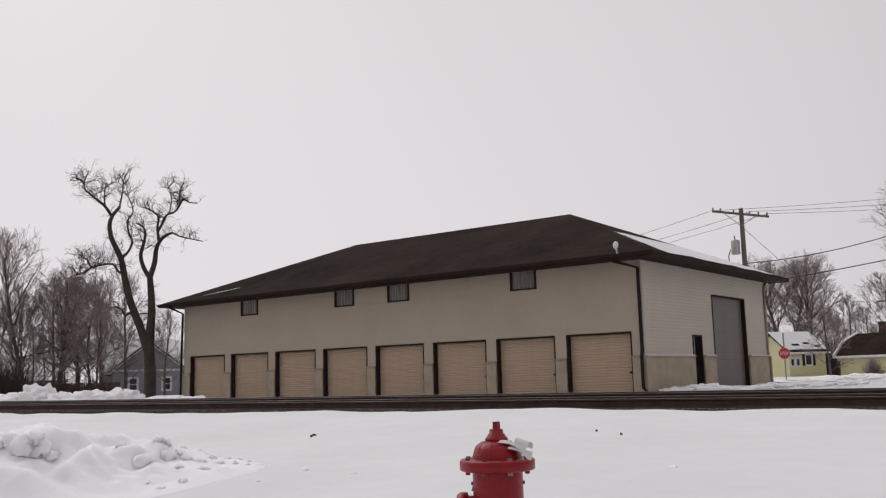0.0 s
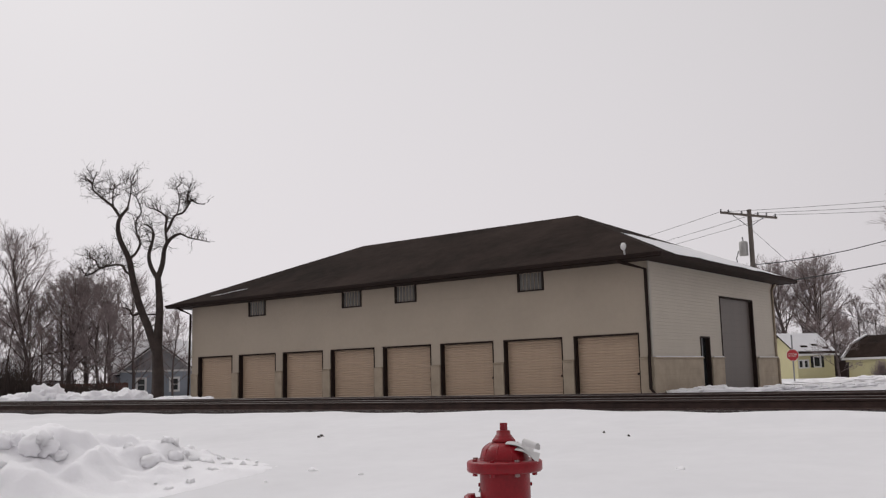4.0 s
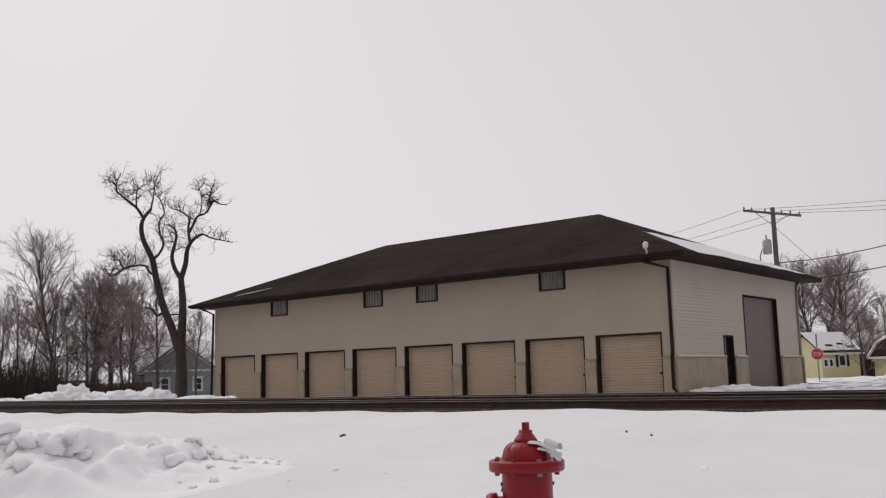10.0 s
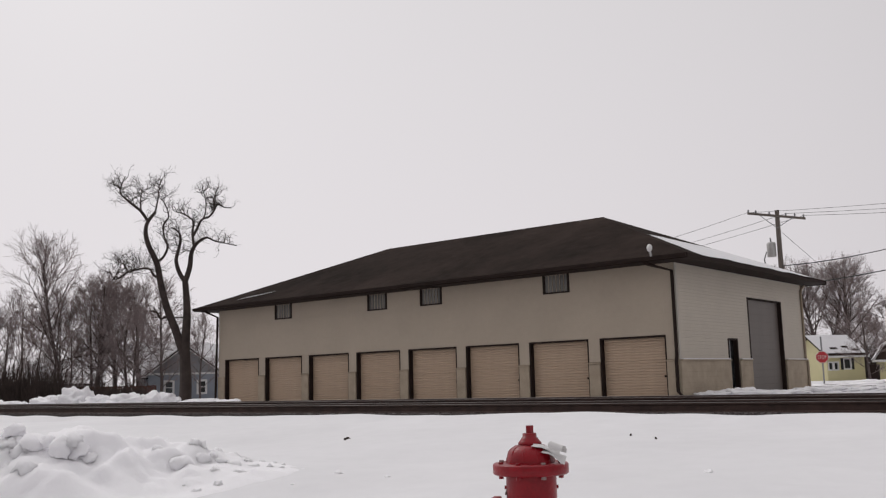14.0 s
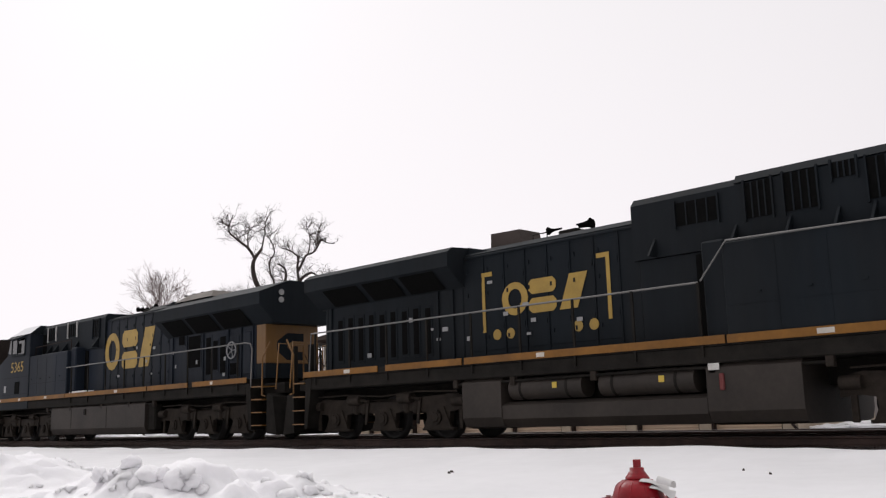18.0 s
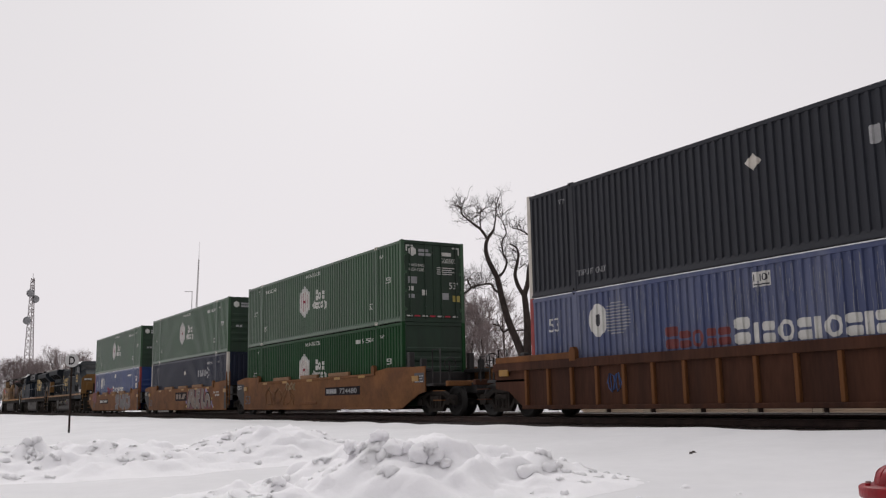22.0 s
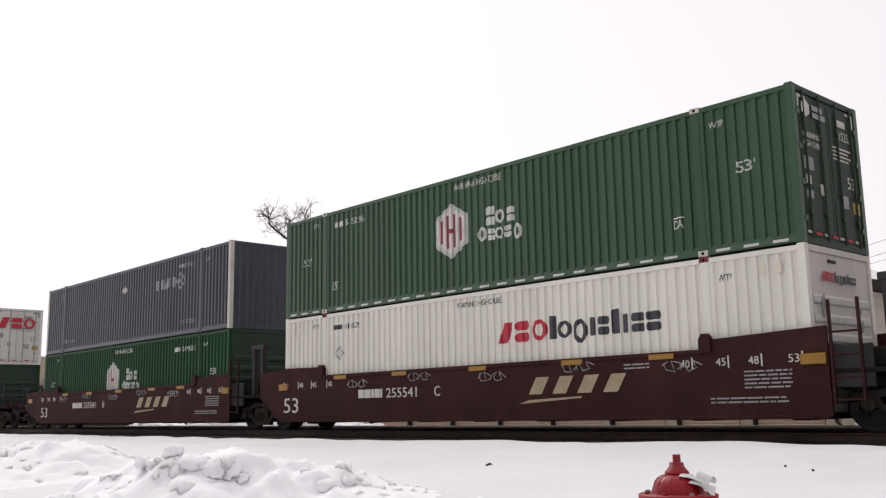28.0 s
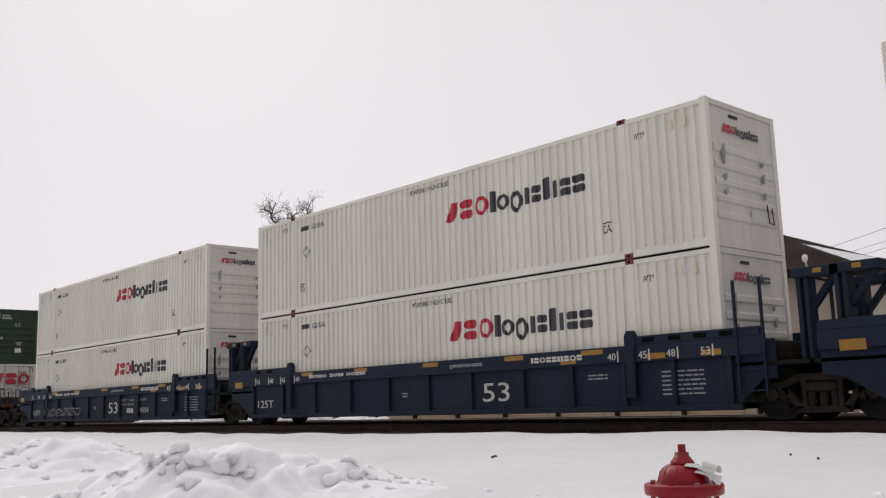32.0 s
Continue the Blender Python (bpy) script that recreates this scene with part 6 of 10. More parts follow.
def freight_truck_mesh():
    """A three-piece freight truck: cast side frames with springs, and the bolster between them."""
    ms = Mesh()
    for s in (-1, 1):
        y0, y1 = sorted((s * 0.93, s * 1.06))
        ms.prism([(-1.22, 0.50), (-1.18, 0.66), (-0.75, 0.68), (-0.42, 0.82), (0.42, 0.82), (0.75, 0.68), (1.18, 0.66), (1.22, 0.50), (0.70, 0.56), (0.42, 0.70), (-0.42, 0.70), (-0.70, 0.56)], y0, y1)
        ms.prism([(-0.44, 0.15), (0.44, 0.15), (0.48, 0.26), (-0.48, 0.26)], y0, y1)
        for e in (-1, 1):
            ms.prism([(e * 0.74, 0.58), (e * 0.62, 0.58), (e * 0.34, 0.24), (e * 0.46, 0.20)], y0, y1)
            ms.prism([(e * 0.36, 0.24), (e * 0.28, 0.24), (e * 0.28, 0.72), (e * 0.36, 0.72)], y0 - 0.004, y1 + 0.004)
            ms.box(e * 0.89 - 0.17, e * 0.89 + 0.17, y0 - 0.01, y1 + 0.01, 0.40, 0.60, 0.02)
            ms.prism([(e * 1.22, 0.36), (e * 1.08, 0.36), (e * 1.06, 0.56), (e * 1.22, 0.56)], y0, y1)
            ms.prism([(e * 0.72, 0.36), (e * 0.70, 0.58), (e * 0.60, 0.58), (e * 0.64, 0.36)], y0, y1)
            ms.tube((e * 0.89, s * 1.0, 0.47), (e * 0.89, s * 1.13, 0.47), 0.115, n=12)
        for x in (-0.2, 0.0, 0.2):
            ms.tube((x, s * 1.0, 0.26), (x, s * 1.0, 0.5), 0.07, n=8)
            for q in range(4):
                ms.tube((x, s * 1.0, 0.28 + 0.055 * q), (x, s * 1.0, 0.30 + 0.055 * q), 0.085, n=8)
        ms.box(-0.27, 0.27, min(s * 0.9, s * 1.1), max(s * 0.9, s * 1.1), 0.5, 0.66, 0.03)
    ms.box(-0.25, 0.25, -0.93, 0.93, 0.5, 0.75, 0.02)
    ms.box(-1.5, 1.5, -0.55, -0.5, 0.35, 0.45).box(-1.5, 1.5, 0.5, 0.55, 0.35, 0.45)
    return ms.make("truck", TRUCK)


FREIGHT_TRUCK = freight_truck_mesh()


def add_truck(parent, x):
    t = part("truck", FREIGHT_TRUCK, TRUCK, parent, "dusty cast-steel freight truck", at=pose(x, 0, 0))
    for dx in (-0.89, 0.89):
        w = part("wheelset", WHEELSET[0.483], WHEEL, t, "steel wheelset with worn treads", at=pose(dx, 0, 0.483))
        WHEELS.append((w, dx, 0.483, x, parent))
    return t


# containers -------------------------------------------------------------
CL, CW, CH = 16.154, 1.295, 2.905
RIB_DEPTH = 0.042
CACHE = {}


def cached(key, mat, build):
    k = (key, mat.name)
    if k not in CACHE:
        CACHE[k] = build().make(key, mat)
    return CACHE[k]


def corrugated(x0, x1, z0, z1, y, depth, pitch=0.222):
    """Trapezoid-ribbed sheet along x, outer face at y, ribs going in by depth."""
    n = max(1, round((x1 - x0) / pitch))
    p = (x1 - x0) / n
    prof = []
    for i in range(n):
        a = x0 + i * p
        prof += [(a, y), (a + 0.40 * p, y), (a + 0.49 * p, y + depth), (a + 0.91 * p, y + depth)]
    prof.append((x1, y))
    v = [(a, b, z) for a, b in prof for z in (z0, z1)]
    return v, [(2 * i, 2 * i + 2, 2 * i + 3, 2 * i + 1) for i in range(len(prof) - 1)]


def side_sheet(s):
    ms = Mesh()
    for x0, x1 in ((0.14, 1.90), (2.06, 14.09), (14.25, 16.01)):
        v, f = corrugated(x0, x1, 0.15, CH - 0.12, s * (CW - 0.012), -s * RIB_DEPTH)
        ms.add(v, f)
    return ms


def rib_inset(x):
    """How far the ribbed side lies behind its outer face at x."""
    for x0, x1 in ((0.14, 1.90), (2.06, 14.09), (14.25, 16.01)):
        if x0 <= x <= x1:
            p = (x1 - x0) / round((x1 - x0) / 0.222)
            f = ((x - x0) / p) % 1.0
            return RIB_DEPTH * (0 if f < 0.40 else (f - 0.40) / 0.09 if f < 0.49 else 1 if f < 0.91 else (1 - f) / 0.09)
    return 0.0


def press_onto_ribs(c):
    """Lets the paint on a container's near side follow its ribs."""
    kinds = ("lettering", "emblem", "placard", "notice", "overline", "fine_print", "rust_streak", "scratch", "panel")
    for ob in list(c.children_recursive):
        if not ob.name.startswith(kinds) or ob.type != "MESH":
            continue
        up_chain = ob.matrix_basis if ob.parent is c else ob.parent.matrix_basis @ ob.matrix_basis
        co = [up_chain @ v.co for v in ob.data.vertices]
        x0, x1 = min(p.x for p in co), max(p.x for p in co)
        if x1 > CL - 0.14 or max(p.y for p in co) > -CW + 0.01 or any(x1 > a and x0 < b for a, b in ((1.86, 2.10), (14.05, 14.29))):
            continue
        bm = bmesh.new()
        bm.from_mesh(ob.data)
        bm.transform(up_chain)
        for a, b in ((0.14, 1.90), (2.06, 14.09), (14.25, 16.01)):
            n = round((b - a) / 0.222)
            p = (b - a) / n
            for i in range(n):
                for f in (0.0, 0.40, 0.49, 0.91):
                    x = a + (i + f) * p
                    if x0 + 0.001 < x < x1 - 0.001:
                        bmesh.ops.bisect_plane(bm, geom=bm.verts[:] + bm.edges[:] + bm.faces[:], plane_co=(x, 0, 0), plane_no=(1, 0, 0))
        for v in bm.verts:
            v.co.y += 0.0225 + rib_inset(v.co.x)
        me = bpy.data.meshes.new(ob.data.name)
        me.materials.append(ob.data.materials[0])
        bm.to_mesh(me)
        bm.free()
        ob.data, ob.matrix_basis = me, Matrix()


def roof_sheet():
    n, v = 40, []
    for i in range(n + 1):
        x = 0.1 + (CL - 0.2) * i / n
        for y in (-CW + 0.06, CW - 0.06):
            v.append((x, y, CH - 0.05 + 0.02 * (i % 2)))
    return Mesh().add(v, [(2 * i, 2 * i + 2, 2 * i + 3, 2 * i + 1) for i in range(n)])


def end_wall(x):
    ms = Mesh().box(x - 0.05, x - 0.03, -CW + 0.12, CW - 0.12, 0.12, CH - 0.12)
    for k in range(5):
        z = 0.62 + 0.33 * k
        ms.prism([(x - 0.03, z - 0.09), (x - 0.004, z - 0.05), (x - 0.004, z + 0.05), (x - 0.03, z + 0.09)], -CW + 0.2, CW - 0.2)
    return ms


def end_ribs(x):
    """End wall with upright corrugation."""
    ms = Mesh()
    n = 9
    p = (2 * CW - 0.28) / n
    prof = []
    for i in range(n):
        a = -CW + 0.14 + i * p
        prof += [(a, x - 0.01), (a + 0.36 * p, x - 0.01), (a + 0.5 * p, x - 0.045), (a + 0.86 * p, x - 0.045)]
    prof.append((CW - 0.14, x - 0.01))
    v = [(b, a, z) for a, b in prof for z in (0.14, CH - 0.12)]
    return ms.add(v, [(2 * i, 2 * i + 2, 2 * i + 3, 2 * i + 1) for i in range(len(prof) - 1)])


def container(u, z, paint, label, posts=None, cast=None, end="wall", rail=None):
    posts, cast, rail = posts or paint, cast or (POST_WHITE if paint in (C_GREEN, C_GREEN3) else paint), rail or paint
    c = thing("container", label, "container", pose(u, TRACK_Y, z), group="double-stacked containers")
    TRAIN.append((c, u, z))
    for s in (-1, 1):
        part("side_panel", cached("side_near" if s < 0 else "side_far", paint, lambda s=s: side_sheet(s)), paint, c, "corrugated steel side")
        part("bottom_rail", cached("bottom_rail%d" % s, rail, lambda s=s: Mesh().prism([(s * (CW + 0.004), 0.02), (s * (CW + 0.004), 0.05), (s * (CW - 0.03), 0.19), (s * (CW - 0.07), 0.19), (s * (CW - 0.07), 0.02)], 0.12, CL - 0.12, "x")), rail, c)
        part("top_rail", cached("top_rail%d" % s, rail, lambda s=s: Mesh().box(0.12, CL - 0.12, min(s * CW, s * (CW - 0.06)), max(s * CW, s * (CW - 0.06)), CH - 0.13, CH - 0.03, 0.008)), rail, c)
        for x in (0.0, CL - 0.15):
            part("corner_post", cached("corner_post%d%d" % (s, x), posts, lambda s=s, x=x: Mesh().box(x, x + 0.15, min(s * CW, s * (CW - 0.14)), max(s * CW, s * (CW - 0.14)), 0.0, CH, 0.01)), posts, c)
        for x in (1.90, 14.09):
            lp = part("lift_post", cached("lift_post%d%d" % (s, x), paint, lambda s=s, x=x: Mesh().box(x - 0.02, x + 0.18, min(s * (CW + 0.009), s * (CW - 0.08)), max(s * (CW + 0.009), s * (CW - 0.08)), 0.02, CH - 0.02, 0.02)), paint, c)
            for zz, nm in ((0.0, "l"), (CH - 0.12, "h")):
                part("corner_casting", cached("casting%d%d%s" % (s, x, nm), cast, lambda s=s, x=x, zz=zz: Mesh().box(x - 0.025, x + 0.185, min(s * (CW + 0.012), s * (CW - 0.16)), max(s * (CW + 0.012), s * (CW - 0.16)), zz + 0.001, zz + 0.119, 0.012)), cast, lp)
                part("casting_hole", cached("casting_hole%d%d%s" % (s, x, nm), BLACK_GRILLE, lambda s=s, x=x, zz=zz: Mesh().prism(rounded(x + 0.05, x + 0.11, zz + 0.03, zz + 0.09, 0.02), s * (CW + 0.010), s * (CW + 0.0145))), BLACK_GRILLE, lp)
    part("roof_panel", cached("roof_panel", paint, roof_sheet), paint, c)
    part("floor_frame", cached("floor_frame", FRAME_BLACK, lambda: Mesh().box(0.1, CL - 0.1, -CW + 0.1, CW - 0.1, -0.027, 0.16)), FRAME_BLACK, c)
    part("front_wall", cached("front_wall", paint, lambda: Mesh().box(0.03, 0.06, -CW + 0.12, CW - 0.12, 0.1, CH - 0.1)), paint, c)
    # green, red and white boxes take their shade-darkened end paint
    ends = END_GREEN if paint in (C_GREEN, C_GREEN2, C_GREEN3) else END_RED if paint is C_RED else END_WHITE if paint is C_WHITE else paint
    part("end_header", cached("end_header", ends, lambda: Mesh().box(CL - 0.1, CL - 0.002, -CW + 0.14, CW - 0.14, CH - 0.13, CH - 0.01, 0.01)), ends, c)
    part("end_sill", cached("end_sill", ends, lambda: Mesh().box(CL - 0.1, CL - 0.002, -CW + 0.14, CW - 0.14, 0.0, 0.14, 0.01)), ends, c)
    if end == "door":
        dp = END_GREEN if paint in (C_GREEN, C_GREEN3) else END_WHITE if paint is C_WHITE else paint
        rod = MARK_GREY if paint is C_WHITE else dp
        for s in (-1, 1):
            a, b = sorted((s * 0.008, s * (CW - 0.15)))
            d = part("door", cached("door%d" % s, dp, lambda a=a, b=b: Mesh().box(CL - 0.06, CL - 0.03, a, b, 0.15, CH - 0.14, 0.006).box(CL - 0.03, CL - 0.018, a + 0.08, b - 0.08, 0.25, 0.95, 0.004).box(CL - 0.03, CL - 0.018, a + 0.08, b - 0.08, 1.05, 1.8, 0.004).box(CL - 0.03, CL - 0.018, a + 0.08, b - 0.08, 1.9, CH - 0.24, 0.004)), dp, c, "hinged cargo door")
            for k in (0.28, 0.78):
                y = s * k * (CW - 0.1)
                part("lock_rod", cached("lock_rod%d" % round(y * 100), rod, lambda y=y: Mesh().tube((CL + 0.008, y, 0.1), (CL + 0.008, y, CH - 0.08), 0.02, n=8).box(CL - 0.018, CL + 0.03, y - 0.05, y + 0.05, 0.55, 0.62).box(CL - 0.018, CL + 0.03, y - 0.05, y + 0.05, 2.2, 2.27)), rod, d, "steel lock rod")
            for k in range(4):
                z0 = 0.4 + 0.65 * k
                yy = s * (CW - 0.16)
                part("hinge", cached("hinge%d%d" % (s, k), posts, lambda yy=yy, z0=z0: Mesh().box(CL - 0.03, CL + 0.012, yy - 0.06, yy + 0.06, z0, z0 + 0.1, 0.006)), posts, d)
    elif end == "ribs":
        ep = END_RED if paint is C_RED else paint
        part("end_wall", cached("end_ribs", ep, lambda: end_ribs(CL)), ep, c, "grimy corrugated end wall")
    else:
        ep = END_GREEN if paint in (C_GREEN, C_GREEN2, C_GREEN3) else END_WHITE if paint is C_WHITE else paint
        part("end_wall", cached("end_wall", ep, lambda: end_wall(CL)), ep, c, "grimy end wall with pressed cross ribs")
        if paint is C_WHITE:
            for y0, z0, h in ((-0.82, 1.62, 0.42), (-0.80, 1.30, 0.16), (-0.80, 1.02, 0.14), (0.62, 1.75, 0.12), (0.64, 1.42, 0.2), (0.64, 1.08, 0.16)):
                part("clasp", Mesh().prism([(y0, z0), (y0 + 0.05, z0 + 0.03), (y0 + 0.07, z0 + h * 0.6), (y0 + 0.06, z0 + h), (y0 - 0.03, z0 + h * 0.7)], CL - 0.004, CL + 0.025, "x"), MARK_GREY, c, "grimy grey clasp")
            part("pull_bar", Mesh().pipe([(CL + 0.002, 0.72, 1.0), (CL + 0.03, 0.72, 0.62), (CL + 0.03, 0.9, 0.60), (CL + 0.002, 0.92, 0.95)], 0.014, 5), TANK, c)
            part("end_vent", Mesh().box(CL - 0.03, CL + 0.004, -0.45, -0.15, 2.62, 2.68, 0.01), TANK, c)
        part("placard", Mesh().box(CL + 0.001, CL + 0.004, 0.1, 0.42, 0.60, 0.84), MARK_WHITE, c, "small white placard")
    return c


# well cars --------------------------------------------------------------
RIBS = {"rib": [-0.15 + 1.0 * k for k in range(17)], "wide": [-0.1, 1.55, 3.2, 4.85, 6.5, 8.05, 9.55, 11.2, 12.6, 13.95, 15.1, 16.3]}


def well_side(s, style, lift, left, right):
    """One side of a well; where two wells share a truck the side stops short of it."""
    ms = Mesh()
    y = s * 1.40
    if style == "smooth":
        a = [(-1.75, 0.80), (-1.75, 1.60), (0.9, 1.58 + lift * 0.7), (1.85, 1.58)] if left == "end" else [(-1.2, 0.96), (-1.2, 1.66), (0.0, 1.78), (1.8, 1.75)]
        b = [(14.3, 1.58), (15.3, 1.58 + lift * 0.7), (17.9, 1.62), (17.9, 0.80), (17.45, 0.72), (16.25, 0.25)] if right == "end" else [(14.1, 1.68), (16.45, 1.78), (16.45, 0.30), (16.35, 0.25)]
        ms.prism(a + [(1.95, 1.51), (14.0, 1.51)] + b + [(-0.1, 0.25)] + ([(-1.3, 0.72)] if left == "end" else []), y, y - s * 0.05)
        top = Mesh().box(2.1, 14.05, min(y - s * 0.02, y + s * 0.035), max(y - s * 0.02, y + s * 0.035), 1.43, 1.515, 0.01)
        low = Mesh().box(0.0, 16.15, min(y - s * 0.02, y + s * 0.03), max(y - s * 0.02, y + s * 0.03), 0.24, 0.31, 0.01)
    else:
        c = 1.18 if style == "wide" else 1.28
        x0 = -1.75 if left == "end" else -1.5
        x1 = 17.9 if right == "end" else 16.2 if style == "rib" else 17.0
        b = [(17.9, 0.80), (17.45, 0.72), (16.5, 0.25)] if right == "end" else [(16.2, 0.30), (16.15, 0.25)] if style == "rib" else [(17.0, 0.85), (16.35, 0.25)]
        ms.prism([(x0, 0.80), (x0, 1.40), (x1, 1.40)] + b + [(-0.35, 0.25), (-1.1, 0.72)], y - s * 0.06, y - s * 0.1)
        top = Mesh().box(x0, x1, min(y - s * 0.1, y + s * 0.035), max(y - s * 0.1, y + s * 0.035), c, 1.51, 0.012)
        low = Mesh().box(-0.35, min(16.5, x1), min(y - s * 0.1, y + s * 0.02), max(y - s * 0.1, y + s * 0.02), 0.22, 0.33, 0.012)
    return ms, top, low


def on_side(x0, x1, y, t, z0, z1, c=0.0):
    """A plate of thickness t on a side face at y, reaching outwards."""
    a, b = sorted((y, y + math.copysign(t, y)))
    return Mesh().box(x0, x1, a, b, z0, z1, c)


def well_unit(u, paint, style, left, right, label, trim=None, lift=0.14):
    """One well. left/right: 'end' for a coupler end with its own truck, 'joint' for a truck shared with the next unit."""
    w = thing("well_car", label, "railcar", pose(u, TRACK_Y, 0), group="well cars of the train")
    TRAIN.append((w, u, 0))
    trim = trim or paint
    for s in (-1, 1):
        plate, top, low = well_side(s, style, lift, left, right)
        sd = part("side_sill", plate, paint, w, "steel side of the well")
        part("top_chord", top, paint, sd)
        part("bottom_chord", low, paint, sd)
        if style != "smooth":
            for x in RIBS[style]:
                if x > 16.16 and right != "end" and style == "rib":
                    continue
                part("rib", cached("rib%d" % s, trim, lambda s=s: Mesh().box(-0.05, 0.05, min(s * 1.30, s * 1.425), max(s * 1.30, s * 1.425), 0.33, 1.37, 0.01)), trim, sd, at=pose(x, 0, 0))
            if style == "wide":
                for x in (12.35, 14.55, 15.75):
                    part("reflector", on_side(x, x + 0.42, s * 1.436, 0.005, 1.22, 1.33), REFLECTOR, sd, "orange reflective strip")
                for x in (1.98, 14.16):
                    part("guide_bracket", on_side(x - 0.11, x + 0.11, s * 1.42, 0.06, 0.48, 1.46, 0.012), trim, sd, "long bracket under the guide")
                for x in (0.1, 0.75, 14.45, 15.05, 15.6, 16.15):
                    part("slot", on_side(x, x + 0.28, s * 1.43, 0.004, 1.55, 1.64), BLACK_GRILLE, sd, "dark slot in the raised rail")
            for x0, x1 in ((-1.6 if left == "end" else -1.48, 1.95), (14.15, 17.75 if right == "end" else 16.18 if style == "rib" else 16.95)):
                part("raised_rail", Mesh().box(x0, x1, min(s * 1.30, s * 1.43), max(s * 1.30, s * 1.43), 1.51, 1.68, 0.012), trim, sd)
        for x in (1.98, 14.16):
            part("guide", cached("guide%d" % s, trim, lambda s=s: Mesh().prism([(-0.12, 1.45), (0.12, 1.45), (0.12, 1.70), (0.05, 1.80), (-0.05, 1.80), (-0.12, 1.7)], s * 1.33, s * 1.46)), trim, sd, "bent container guide", at=pose(x, 0, 0))
    for k in range(9):
        part("cross_bearer", cached("cross_bearer", FRAME_BLACK, lambda: Mesh().box(-0.12, 0.12, -1.33, 1.33, 0.22, 0.33)), FRAME_BLACK, w, at=pose(0.3 + k * 1.94, 0, 0))
    for side, mode in ((-1, left), (1, right)):
        def fx(a, side=side):
            return -a if side < 0 else CL + a
        reach = 3.35 if mode == "end" else 1.62
        e = Mesh()
        a, b = sorted((fx(0.05), fx(reach)))
        e.box(a, b, -0.42, 0.42, 0.72, 1.06, 0.02)
        a, b = sorted((fx(0.02), fx(0.2)))
        e.box(a, b, -1.32, 1.32, 0.75, 1.5, 0.02)
        a, b = sorted((fx(0.2), fx(min(reach, 2.2))))
        e.box(a, b, -1.34, 1.34, 0.98, 1.06, 0.01)
        pl = part("end_platform", e, W_PLATE if mode == "end" else FRAME_BLACK, w, "end platform and draft sill")
        if mode == "end":
            add_truck(w, fx(1.84))
            a, b = sorted((fx(3.2), fx(3.72)))
            part("coupler", Mesh().box(a, b, -0.1, 0.1, 0.70, 0.94, 0.03).box(*sorted((fx(3.55), fx(3.78))), -0.17, 0.17, 0.66, 0.98, 0.05), FRAME_BLACK, w, "knuckle coupler")
            part("air_hose", Mesh().pipe([(fx(3.2), -0.35, 0.75), (fx(3.45), -0.36, 0.5), (fx(3.75), -0.2, 0.42)], 0.03), FRAME_BLACK, w)
            part("end_sill", Mesh().box(*sorted((fx(2.9), fx(3.05))), -1.3, 1.3, 0.95, 1.12, 0.02), paint, w)
            for s in (-1, 1):
                high = 1.78 if side < 0 else 1.86 if paint is W_RUST else 2.15
                part("grab_rail", Mesh().pipe([(fx(2.1), s * 1.3, 1.05), (fx(2.1), s * 1.3, high), (fx(2.6), s * 1.3, high), (fx(2.6), s * 1.3, 1.05)], 0.022, 6), W_PLATE, pl, "bent grab rail")
                part("end_post", Mesh().box(*sorted((fx(0.35), fx(0.55))), min(s * 1.1, s * 1.3), max(s * 1.1, s * 1.3), 1.06, high, 0.02), W_PLATE, pl, "dark upright of the end platform")
                part("end_post", Mesh().box(*sorted((fx(1.15), fx(1.30))), min(s * 1.05, s * 1.25), max(s * 1.05, s * 1.25), 1.06, high - 0.25, 0.02), W_PLATE, pl, "dark upright of the end platform")
                part("end_beam", Mesh().box(*sorted((fx(0.3), fx(1.6))), min(s * 1.0, s * 1.28), max(s * 1.0, s * 1.28), 1.45, 1.58, 0.02), W_PLATE, pl)
                if paint is W_RUST:
                    part("end_grating", Mesh().box(*sorted((fx(0.25), fx(2.15))), min(s * 0.98, s * 1.32), max(s * 0.98, s * 1.32), high - 0.02, high + 0.05, 0.01), W_PLATE, pl, "dark platform over the uprights")
                for zz in (0.5, 0.8):
                    part("step", Mesh().box(*sorted((fx(2.2), fx(2.75))), min(s * 1.2, s * 1.36), max(s * 1.2, s * 1.36), zz, zz + 0.03), paint, pl)
            part("brake_stand", Mesh().tube((fx(2.5), -0.9, 1.06), (fx(2.5), -0.9, 1.75), 0.03).pipe([(fx(2.55), -0.9 + 0.22 * math.cos(q * 0.45), 1.66 + 0.22 * math.sin(q * 0.45)) for q in range(15)], 0.016, 5).box(*sorted((fx(2.54), fx(2.56))), -1.1, -0.7, 1.645, 1.675), W_PLATE, pl, "hand brake wheel on its stand")
        else:
            if side > 0:
                add_truck(w, CL + 1.655)
